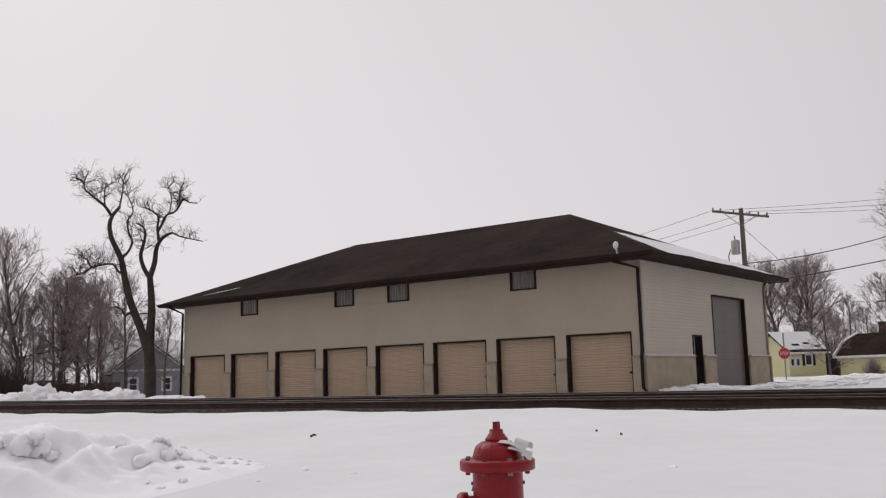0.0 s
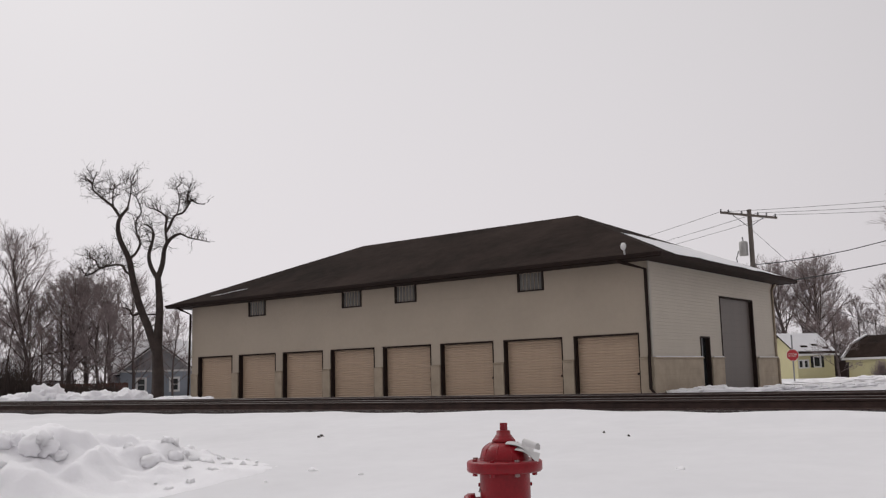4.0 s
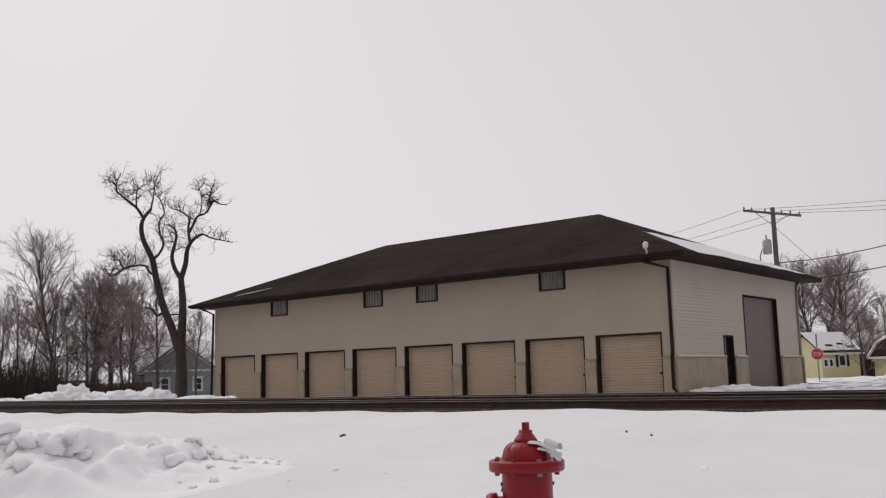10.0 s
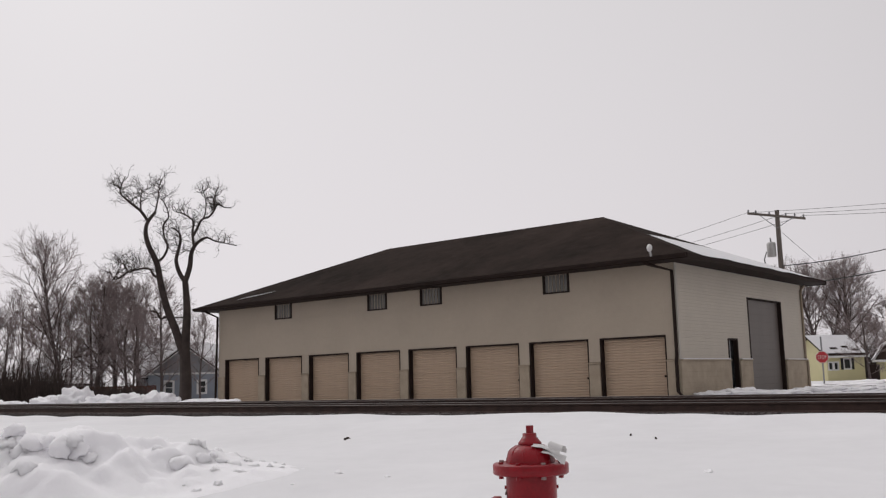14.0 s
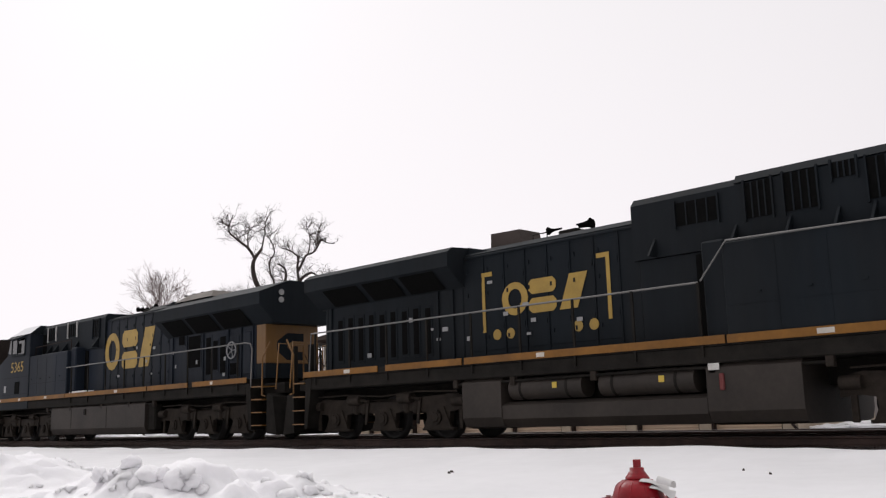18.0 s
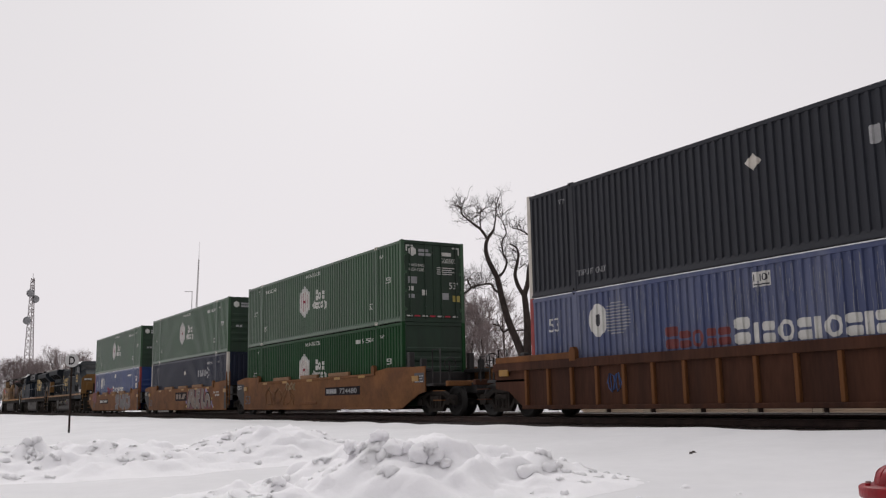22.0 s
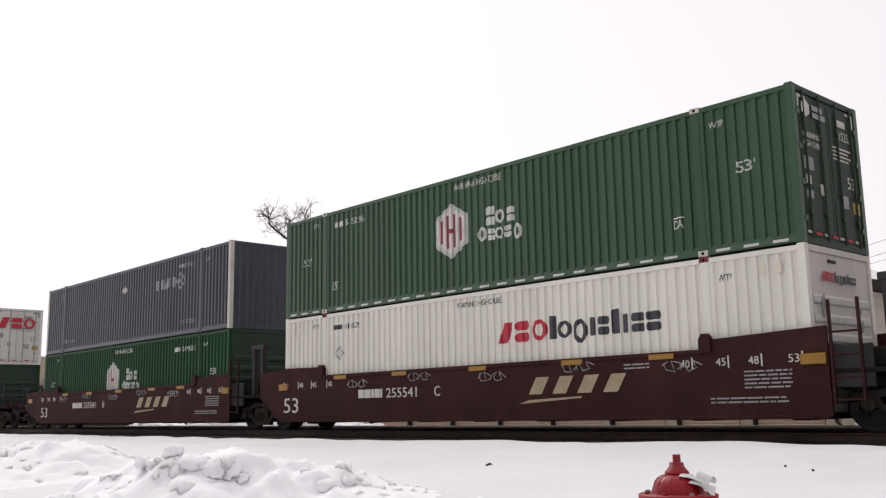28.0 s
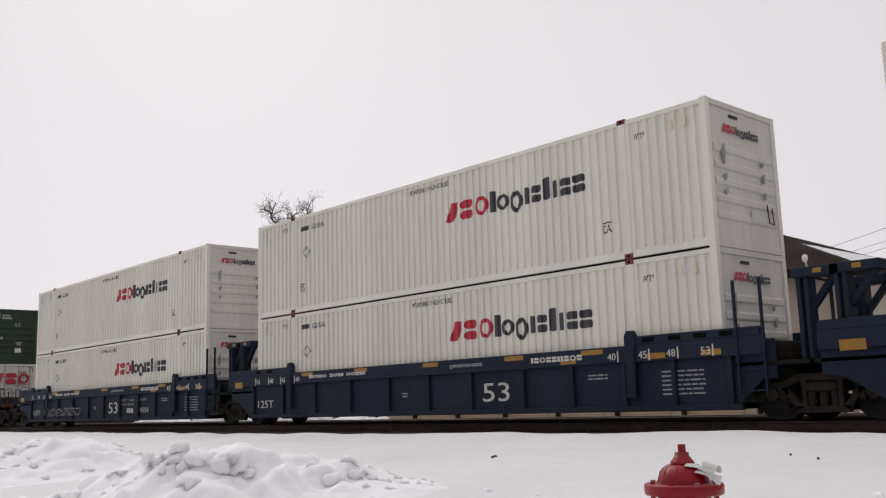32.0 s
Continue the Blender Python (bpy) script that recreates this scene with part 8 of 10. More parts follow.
    for s in (-1, 1):
        y2 = s * 0.941
        for k in range(7):
            x = 0.02 + 0.62 * k
            dr = part("access_door", on(x + 0.04, x + 0.58, y2, 0.010, 1.95, hz - 0.18, 0.005), hood, eng)
            part("door_seam", on(x, x + 0.03, y2, 0.022, 1.85, hz - 0.1), low, eng)
            for z in (2.2, 3.2, hz - 0.45):
                part("latch", on(x + 0.50, x + 0.55, s * 0.951, 0.022, z, z + 0.09), low, dr)
            for z in (2.4, 3.5):
                part("hinge", on(x + 0.05, x + 0.09, s * 0.951, 0.018, z, z + 0.12), hood, dr)
        part("gutter", on(-0.4, 4.35, s * 0.94, 0.035, hz - 0.09, hz - 0.06), low, eng)
    # radiator compartment under its wings
    w0, w1 = kind["wing_x"]
    half = kind["wing"]
    rad_low = part("radiator_body", bx(Mesh(), 4.41, 9.50, -0.96, 0.96, 1.75, half[0][1] + 0.06, 0.02), rad, L, "radiator compartment")
    wing_mat = UP_WING if sooty else roof
    wing = part("radiator_wing", Mesh().prism([(-a, b) for a, b in half] + half[::-1], *X(w0 + 0.02, w1), "x"), wing_mat, L, "overhanging radiator wings")
    part("wing_front", Mesh().prism([(d * (w0 - 0.9), hz), (d * w0, half[-1][1]), (d * w0, hz)], -0.8, 0.8), wing_mat, wing, "sloping front of the radiator roof")
    if kind is NEWER:
        v = [(4.2, -0.75, 4.56), (6.6, -0.75, 4.56), (6.6, 0.75, 4.56), (4.2, 0.75, 4.56), (4.75, -0.5, 4.80), (6.30, -0.5, 4.80), (6.30, 0.5, 4.80), (4.75, 0.5, 4.80)]
        part("roof_hatch", Mesh().add([(d * a, b, c) for a, b, c in v], [(0, 1, 5, 4), (1, 2, 6, 5), (2, 3, 7, 6), (3, 0, 4, 7), (4, 5, 6, 7)]), HATCH_GREY, L, "raised pale grey radiator hatch")
        for x in (4.4, 4.95, 5.5):
            part("hatch_lug", bx(Mesh(), x, x + 0.14, -0.5, -0.4, 4.79, 4.83, 0.01), FRAME_BLACK, L)
    for s in (-1, 1):
        y = s * 0.962
        (a0, b0), (a1, b1) = half[0], half[1]
        spans = ((4.7, 6.0), (6.2, 7.65), (7.85, 9.4)) if kind is NEWER else ((4.9, 6.1), (6.3, 7.5), (7.7, 9.1))
        for x0, x1 in spans:
            p = [(d * x0, s * (a0 + 0.06), b0 + 0.02), (d * x1, s * (a0 + 0.06), b0 + 0.02), (d * x1, s * (a1 - 0.03), b1 - 0.055), (d * x0, s * (a1 - 0.03), b1 - 0.055)]
            part("intake_screen", Mesh().add(p, [(0, 1, 2, 3)]), BLACK_GRILLE, wing, "black radiator intake screen")
        for x0, x1, z0, z1 in kind["louvres"]:
            lv = part("louvred_door", on(x0 - 0.05, x1 + 0.05, y, 0.014, z0 - 0.06, z1 + 0.08, 0.004), rad, rad_low, "framed louvred door")
            part("louvre", on(x0, x1, s * 0.977, 0.006, z0, z1), BLACK_GRILLE, lv, "black louvre")
        for x in ((4.6, 5.52, 6.52, 8.0, 8.72, 9.34) if kind is NEWER else (4.7, 5.2, 9.3)):
            part("rib", on(x, x + 0.05, y, 0.045, 1.8, half[0][1], 0.008), rad, rad_low)
        if kind["wheel"]:
            part("brake_panel", on(8.06, 8.60, y, 0.02, 2.38, 3.12, 0.01), HATCH_GREY if sooty else rad, rad_low, "panel behind the brake wheel")
            ring = []
            for q in range(25):
                a = 2 * math.pi * q / 24
                ring.append((d * (8.31 + 0.25 * math.cos(a)), s * 1.06, 2.68 + 0.25 * math.sin(a)))
            wh = part("brake_wheel", Mesh().pipe(ring, 0.022, 6), POST_WHITE if sooty else GREY_METAL, rad_low, "hand brake wheel")
            for q in range(5):
                a = 2 * math.pi * q / 5
                part("spoke", Mesh().tube((d * 8.31, s * 1.05, 2.68), (d * (8.31 + 0.25 * math.cos(a)), s * 1.06, 2.68 + 0.25 * math.sin(a)), 0.014, n=5), POST_WHITE if sooty else GREY_METAL, wh)
            part("locker_door", on(8.84, 9.24, y, 0.03, 1.93, 3.18, 0.01), rad, rad_low, "tall locker door")
        # walkway handrail with its stanchions
        xe = 9.75 if kind is NEWER else 9.55
        top = [(d * (-2.0 if kind is OLDER else -2.5), s * 1.50, 2.76), (d * xe, s * 1.50, 2.78)]
        top += [(d * (xe + 0.24), s * 1.49, 2.74), (d * (xe + 0.32), s * 1.48, 2.58), (d * (xe + 0.26), s * 1.48, 1.5), (d * (xe + 0.18), s * 1.48, 0.62)] if kind is NEWER else [(d * (xe + 0.1), s * 1.49, 1.75)]
        hr = part("handrail", Mesh().pipe(top, 0.02, 6), tube_paint, L, "walkway handrail")
        for k in range(9):
            x = -2.0 + 1.42 * k
            part("stanchion", on(x - 0.025, x + 0.025, s * 1.49, 0.035, 1.42, 2.76), FRAME_BLACK if not sooty else UP_BROWN, hr)
    # roof gear
    if kind is OLDER:
        part("exhaust", Mesh().prism(flip([(3.0, cz - 0.05), (3.06, cz + 0.10), (3.1, 4.72), (4.0, 4.74), (4.02, cz - 0.05)]), -0.36, 0.36), UP_BROWN, L, "rusty square exhaust hood")
    else:
        part("exhaust", bx(Mesh(), 3.35, 4.05, -0.4, 0.4, 4.5, 4.70, 0.03), UP_BROWN, L, "low rusty exhaust hood")
    hx = kind["horn"]
    horn = part("horn_base", bx(Mesh(), hx, hx + 0.5, -0.42, -0.1, cz - 0.02, cz + 0.10, 0.02), FRAME_BLACK, L, "bracket of the air horns")
    for dx, dy, way in ((0.0, -0.40, -1), (0.05, -0.25, -1), (0.45, -0.34, 1), (0.15, -0.12, -1)):
        z = cz + 0.16
        pts = [(0.02, 0.0), (0.03, 0.20), (0.05, 0.30), (0.095, 0.38), (0.085, 0.385), (0.001, 0.33)]
        part("horn", Mesh().lathe(pts, 12).moved(pose(d * (hx + dx), dy, z, 0, 90 * way * d, 0)), BLACK_GRILLE, horn, "trumpet of an air horn")
    part("hood_grab", Mesh().pipe([(d * (hx + 0.75), -0.5, cz - 0.03), (d * (hx + 0.75), -0.5, cz + 0.10), (d * (hx + 1.15), -0.5, cz + 0.10), (d * (hx + 1.15), -0.5, cz - 0.03)], 0.014, 5), FRAME_BLACK, L)
    # fuel tank
    tp = [(-1.36, 1.30), (-1.46, 1.22), (-1.46, 0.46), (-1.36, 0.26), (-1.1, 0.22), (1.1, 0.22), (1.36, 0.26), (1.46, 0.46), (1.46, 1.22), (1.36, 1.30)]
    if kind is NEWER:
        tk = part("fuel_tank", Mesh().prism(tp, *X(-3.80, 3.72), "x"), TANK, L, "long dusty fuel tank")
        for s in (-1, 1):
            for x in (-2.0, 0.9):
                part("tank_seam", on(x, x + 0.02, s * 1.46, 0.006, 0.48, 1.2), FRAME_BLACK, tk)
            part("filler", on(-0.9, -0.72, s * 1.46, 0.03, 0.95, 1.16, 0.01), FRAME_BLACK, tk, "fuel filler cap plate")
            part("tank_end", on(3.72, 4.2, s * 1.05, 0.3, 0.34, 1.25, 0.05), FRAME_BLACK, tk, "black end box of the tank")
    else:
        tk = part("fuel_tank", Mesh().prism([(-1.2, 0.78), (-1.44, 0.70), (-1.44, 0.42), (-1.3, 0.24), (1.3, 0.24), (1.44, 0.42), (1.44, 0.70), (1.2, 0.78)], *X(-1.98, 2.9), "x"), TANK, L, "low fuel tank under the reservoirs")
        part("tank_end", Mesh().prism(tp, *X(2.9, 4.05), "x"), TANK, tk, "dark full-depth tank end")
        part("battery_box", Mesh().prism(tp, *X(-3.76, -2.0), "x"), TANK, tk, "dark full-depth equipment box")
        part("centre_block", bx(Mesh(), -2.0, 2.9, -0.8, 0.8, 0.78, 1.3), FRAME_BLACK, tk)
        for s in (-1, 1):
            for x0, x1 in ((0.80, 2.72), (-1.72, 0.38)):
                r = part("air_reservoir", Mesh().tube((d * x0, s * 1.18, 1.05), (d * x1, s * 1.18, 1.05), 0.245, n=20), TANK, tk, "cylindrical air reservoir")
                part("reservoir_tag", on(x0 + 0.6, x0 + 0.72, s * 1.424, 0.01, 1.02, 1.14), MARK_YELLOW, r, "small yellow tag")
                for x in (x0 + 0.35, x1 - 0.35):
                    part("strap", Mesh().tube((d * x, s * 1.18, 1.05), (d * (x + 0.06), s * 1.18, 1.05), 0.252, n=20), FRAME_BLACK, r)
            part("extinguisher", on(-2.36, -2.26, s * 1.46, 0.03, 0.82, 1.12, 0.02), TAG_RUST, tk, "red box on the equipment case")
            part("notice", on(-2.28, -2.06, s * 1.47, 0.006, 1.18, 1.30), MARK_WHITE, tk, "small white notice")
    # trucks
    for x in (-7.05, 7.05):
        t = part("truck", LOCO_TRUCK, LOCO_CAST, L, "dusty three-axle power truck", at=pose(d * x, 0, 0))
        for dx in (-1.87, 0, 1.87):
            w = part("wheelset", WHEELSET[0.52], WHEEL, t, "steel driving wheelset", at=pose(dx, 0, 0.52))
            WHEELS.append((w, dx, 0.52, d * x, L))
    # the rear of the hood
    gold = end_paint is LOCO_GOLD
    zt = half[0][1] + 0.05
    part("hood_end", bx(Mesh(), 9.501, 9.98 if kind is NEWER else 9.62, -0.955, 0.955, 2.2 if gold and kind is NEWER else 1.76, zt + 0.30, 0.02), end_paint if kind is NEWER else rad, L, "gold rear end of the hood" if gold and kind is NEWER else "rear end of the hood")
    if gold and kind is NEWER:
        part("hood_end_base", bx(Mesh(), 9.501, 9.98, -0.955, 0.955, 1.76, 2.2, 0.01), low, L)
    for z in (4.02, 4.24) if kind is NEWER else ():
        part("marker_light", Mesh().tube((d * w1, -0.75, z), (d * (w1 + 0.04), -0.75, z), 0.085, n=14), MARK_GREY, wing, "round rear light")
    # ends: steps, plow, couplers, hoses and rails
    pale = LOCO_GOLD if gold else PALE_METAL
    for e in (-1, 1):
        x0 = -9.76 if e < 0 else 9.98 if kind is NEWER else 9.76
        for s in (-1, 1):
            lad = part("step_side", Mesh().prism(flip([(x0 - e * 0.22, 1.60), (x0 + e * 0.04, 1.60), (x0 + e * 0.10, 0.30), (x0 - e * 0.02, 0.30)]), s * 1.02, s * 1.50), FRAME_BLACK, L, "black side plate of the steps")
            for k in range(4):
                z = 0.40 + 0.36 * k
                part("step_tread", bx(Mesh(), x0 + e * 0.10, x0 + e * 0.62, min(s * 1.05, s * 1.5), max(s * 1.05, s * 1.5), z, z + 0.03), pale if e > 0 or d < 0 else TRUCK, lad, "worn step tread")
            part("end_rail", Mesh().pipe([(d * (x0 + e * 0.95), s * 1.46, 2.72), (d * (x0 + e * 0.62), s * 1.48, 2.3), (d * (x0 + e * 0.60), s * 1.48, 1.25), (d * (x0 + e * 0.75), s * 1.48, 1.22)], 0.022, 6), pale, L, "bent end handrail")
            part("end_rail", Mesh().pipe([(d * (x0 + e * 1.02), s * 0.35, 1.5), (d * (x0 + e * 1.02), s * 0.35, 2.66), (d * (x0 + e * 1.02), s * 1.2, 2.68), (d * (x0 + e * 1.02), s * 1.3, 1.4)], 0.022, 6), pale, L, "end platform handrail")
            part("end_post", bx(Mesh(), x0 + e * 0.90, x0 + e * 1.04, min(s * 0.55, s * 0.68), max(s * 0.55, s * 0.68), 1.3, 2.62, 0.01), FRAME_BLACK, L, "black post of the end platform")
            part("chain", Mesh().pipe(sagging((d * (x0 + e * 1.0), s * 0.3, 2.4), (d * (x0 + e * 1.5), s * 0.1, 2.2), 0.25, 8), 0.012, 4), FRAME_BLACK, L)
            for k in range(3):
                yy = s * (0.42 + 0.16 * k)
                part("air_hose", Mesh().pipe([(d * (x0 + e * 1.02), yy, 1.05), (d * (x0 + e * 1.2), yy, 0.85), (d * (x0 + e * 1.3), yy * 0.9, 0.5), (d * (x0 + e * 1.38), yy * 0.8, 0.42)], 0.032, 6), FRAME_BLACK, L, "hanging rubber air hose")
        part("end_platform", bx(Mesh(), x0, x0 + e * 1.0, -1.0, 1.0, 1.3, 1.6, 0.02), FRAME_BLACK, L)
        part("pilot_plow", Mesh().prism(flip([(x0 + e * 0.70, 0.2), (x0 + e * 1.2, 0.14), (x0 + e * 1.0, 1.2), (x0 + e * 0.72, 1.3)]), -1.4, 1.4), FRAME_BLACK, L, "black snow plow pilot")
        part("coupler", bx(Mesh(), x0 + e * 0.9, x0 + e * 1.40, -0.14, 0.14, 0.7, 0.98, 0.04), FRAME_BLACK, L, "knuckle coupler")
    return L


# the consist ------------------------------------------------------------
def consist():
    up = locomotive(-209.8, 1, UP_YELLOW, UP_GREY, UP_BROWN, UP_SOOT, "sooty yellow six-axle diesel locomotive with grey roof", NEWER, hood=UP_SOOT, rad=UP_UNDERWING, sooty=True)
    c5 = locomotive(-187.25, 1, LOCO_BLUE, LOCO_DARK, LOCO_DARK, LOCO_GOLD, "dark blue six-axle diesel locomotive with yellow sill stripe", NEWER, stripe=STRIPE_DULL)
    c1 = locomotive(-164.8, -1, LOCO_DARK, LOCO_DARK, LOCO_DARK, LOCO_GOLD, "dark blue diesel locomotive with gold nose, running backwards", OLDER, stripe=STRIPE_DULL)
    U = {1: -149.88, 2: -130.26, 3: -110.89, 4: -87.16, 5: -63.8, 6: -40.24, 7: -20.81, 8: -1.26, 9: 22.85, 10: 42.31, 11: 61.74, 12: 85.31, 13: 108.87, 14: 128.35, 15: 147.83}
    ends = {1: ("end", "joint"), 2: ("joint", "joint"), 3: ("joint", "end"), 4: ("end", "end"), 5: ("end", "end"), 6: ("end", "joint"), 7: ("joint", "joint"), 8: ("joint", "end"),
            9: ("end", "joint"), 10: ("joint", "joint"), 11: ("joint", "end"), 12: ("end", "end"), 13: ("end", "joint"), 14: ("joint", "joint"), 15: ("joint", "end")}
    mustard = "rusty mustard-yellow smooth-sided well car with spray-painted tags"
    oxide = "brown oxide smooth-sided well car with white markings"
    ribbed = "brown oxide well car with upright side ribs"
    blue = "dark blue ribbed well car with white markings"
    wells = {1: (W_TTX, "smooth", mustard), 2: (W_TTX, "smooth", mustard), 3: (W_TTX, "smooth", mustard), 4: (W_RIB, "rib", "rusty brown ribbed well car with orange rust on its ribs"),
             5: (W_TTX, "smooth", mustard), 6: (W_BNSF, "rib", ribbed), 7: (W_BNSF, "rib", ribbed), 8: (W_BNSF, "rib", ribbed), 9: (W_BNSF, "smooth", oxide), 10: (W_BNSF, "smooth", oxide), 11: (W_BNSF, "smooth", oxide),
             12: (W_RUST, "smooth", "rust-brown smooth-sided well car with large silver graffiti"), 13: (W_BLUE, "wide", blue), 14: (W_BLUE, "wide", blue), 15: (W_BLUE, "wide", blue)}
    cars = {k: well_unit(U[k], *wells[k][:2], *ends[k], wells[k][2], trim=W_RIBRAIL if k == 4 else None) for k in U}
    g, g2, w, n, ch, b, fb, r = C_GREEN, C_GREEN2, C_WHITE, C_NAVY, C_CHAR, C_BLUE, C_FADED, C_RED
    kinds = {"g": (g, "dark green corrugated freight container with white hexagon emblem"), "G": (g2, "bright green corrugated freight container"), "w": (w, "white corrugated freight container with red and charcoal lettering blocks"),
             "n": (n, "navy blue corrugated freight container with white corner posts"), "m": (C_NAVY2, "dull navy corrugated freight container with white corner posts"), "c": (ch, "charcoal navy corrugated freight container with white corner posts"), "b": (b, "blue corrugated freight container with white lettering blocks"),
             "f": (fb, "faded streaky blue corrugated freight container"), "r": (r, "orange-red corrugated freight container with white hexagon emblem"), "o": (C_OLDWHITE, "old cream-white freight container with rust streaks and a brown patch")}
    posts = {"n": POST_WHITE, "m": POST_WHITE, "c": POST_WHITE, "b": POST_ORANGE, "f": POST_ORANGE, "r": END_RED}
    casts = {"w": TAG_RUST, "g": POST_WHITE, "n": MARK_GREY, "r": MARK_GREY}
    stacks = {1: "gb", 2: "gn", 3: "gG", 4: "cf", 5: "wG", 6: "gc", 7: "go", 8: "wG", 9: "mG", 10: "gw", 11: "rb", 12: "gw", 13: "ww", 14: "ww", 15: "ww"}
    door = {(3, 0), (5, 0), (6, 0), (8, 0), (10, 0), (12, 1)}
    ribs = {(4, 0), (4, 1), (9, 0), (11, 0), (11, 1), (7, 1), (2, 1), (6, 1)}
    boxes = {}
    for k, two in stacks.items():
        for j, ch2 in enumerate(two):
            z = 0.34 + CH * (1 - j)
            paint, lab = kinds[ch2]
            if ch2 == "g" and k in (1, 2, 6, 7):
                paint, lab = C_GREEN3, "dusty green corrugated freight container with white hexagon emblem"
            e = "door" if (k, j) in door else "ribs" if (k, j) in ribs else "wall"
            boxes[k, j] = (ch2, container(U[k], z, paint, lab, posts.get(ch2), casts.get(ch2), e))
    return up, c5, c1, cars, boxes


up, c5, c1, cars, boxes = consist()


# markings ---------------------------------------------------------------
SIDE = -CW - 0.0125


def hexagon(parent, cx, cz, w, h, y, bars):
    pts = [(cx, cz - h / 2), (cx + w / 2, cz - h / 4), (cx + w / 2, cz + h / 4), (cx, cz + h / 2), (cx - w / 2, cz + h / 4), (cx - w / 2, cz - h / 4)]
    e = part("emblem", Mesh().prism(pts, y - 0.003, y), MARK_RIM, parent, "pale hexagon emblem with upright bars")
    part("emblem_field", Mesh().prism([(cx + (a - cx) * 0.84, cz + (b - cz) * 0.84) for a, b in pts], y - 0.006, y - 0.0035), MARK_WHITE, e)
    for x, zl, zh in ((-0.29, -0.20, 0.22), (-0.10, -0.30, 0.30), (0.10, -0.30, 0.30), (0.29, -0.20, 0.22)):
        part("emblem_bar", Mesh().box(cx + (x - 0.05) * w, cx + (x + 0.05) * w, y - 0.010, y - 0.0065, cz + zl * h, cz + zh * h), bars, e)
    part("emblem_bar", Mesh().box(cx - 0.045 * w, cx + 0.045 * w, y - 0.0098, y - 0.0066, cz - 0.04 * h, cz + 0.04 * h), bars, e)


def blocks(parent, shape, x, z, high, wide, mat, y=SIDE, label="plain lettering blocks"):
    """Plain shapes for a trade mark: one part a sign, tiny rows as one."""
    if high < 0.2:
        return part("lettering_block", word_blocks(shape, x, z, high, wide, y), mat, parent, label)
    units = {"V": 1.0, "O": 1.0, "B": 0.95, "I": 0.45, "o": 0.9, "b": 0.78, "g": 0.9, "i": 0.36, "t": 0.5, " ": 0.5}
    k = wide / (sum(units[c] for c in shape) + 0.14 * (len(shape) - 1))
    for c in shape:
        if c != " ":
            part("lettering_block", word_blocks(c, x, z, high, units[c] * k, y), mat, parent, label)
        x += (units[c] + 0.14) * k


def diamond(parent, cx, cz, r, mat, y=SIDE, hollow=False, label="small diamond placard"):
    ms = Mesh()
    if hollow:
        for a in range(4):
            p, q = radians(90 * a), radians(90 * a + 90)
            o = [(cx + r * math.cos(p), cz + r * math.sin(p)), (cx + r * math.cos(q), cz + r * math.sin(q)), (cx + 0.72 * r * math.cos(q), cz + 0.72 * r * math.sin(q)), (cx + 0.72 * r * math.cos(p), cz + 0.72 * r * math.sin(p))]
            ms.prism(o, y - 0.004, y)
    else:
        ms.prism([(cx + r, cz), (cx, cz + r), (cx - r, cz), (cx, cz - r)], y - 0.004, y)
    return part("placard", ms, mat, parent, label)


def bars(parent, x, z, w, rows, mat, y, pitch=0.07, h=0.03):
    """Fine print as plain bars."""
    ms = Mesh()
    rng = random.Random(int((x * 31 + z * 17) * 100))
    for k in range(rows):
        a = x
        while a < x + w - 0.04:
            b = min(a + rng.uniform(0.08, 0.3), x + w)
            ms.box(a, b, y - 0.003, y, z - k * pitch, z - k * pitch + h)
            a = b + 0.03
    return part("fine_print", ms, mat, parent, "illegible fine print")


def end_emblem(parent, kind, mat):
    """The small marks on the rear end."""
    x = CL + 0.006
    y0 = -0.85 if kind != "plain" else -0.6
    pts = [(y0 + 0.17 * math.cos(math.pi / 6 + k * math.pi / 3), 2.50 + 0.17 * math.sin(math.pi / 6 + k * math.pi / 3)) for k in range(6)]
    part("emblem", Mesh().prism(pts, x, x + 0.004, "x"), mat, parent)
    part("lettering_block", Mesh().box(x, x + 0.004, y0 + 0.25, y0 + 0.65, 2.50, 2.60).box(x, x + 0.004, y0 + 0.25, y0 + 0.75, 2.36, 2.46), MARK_GREY, parent)


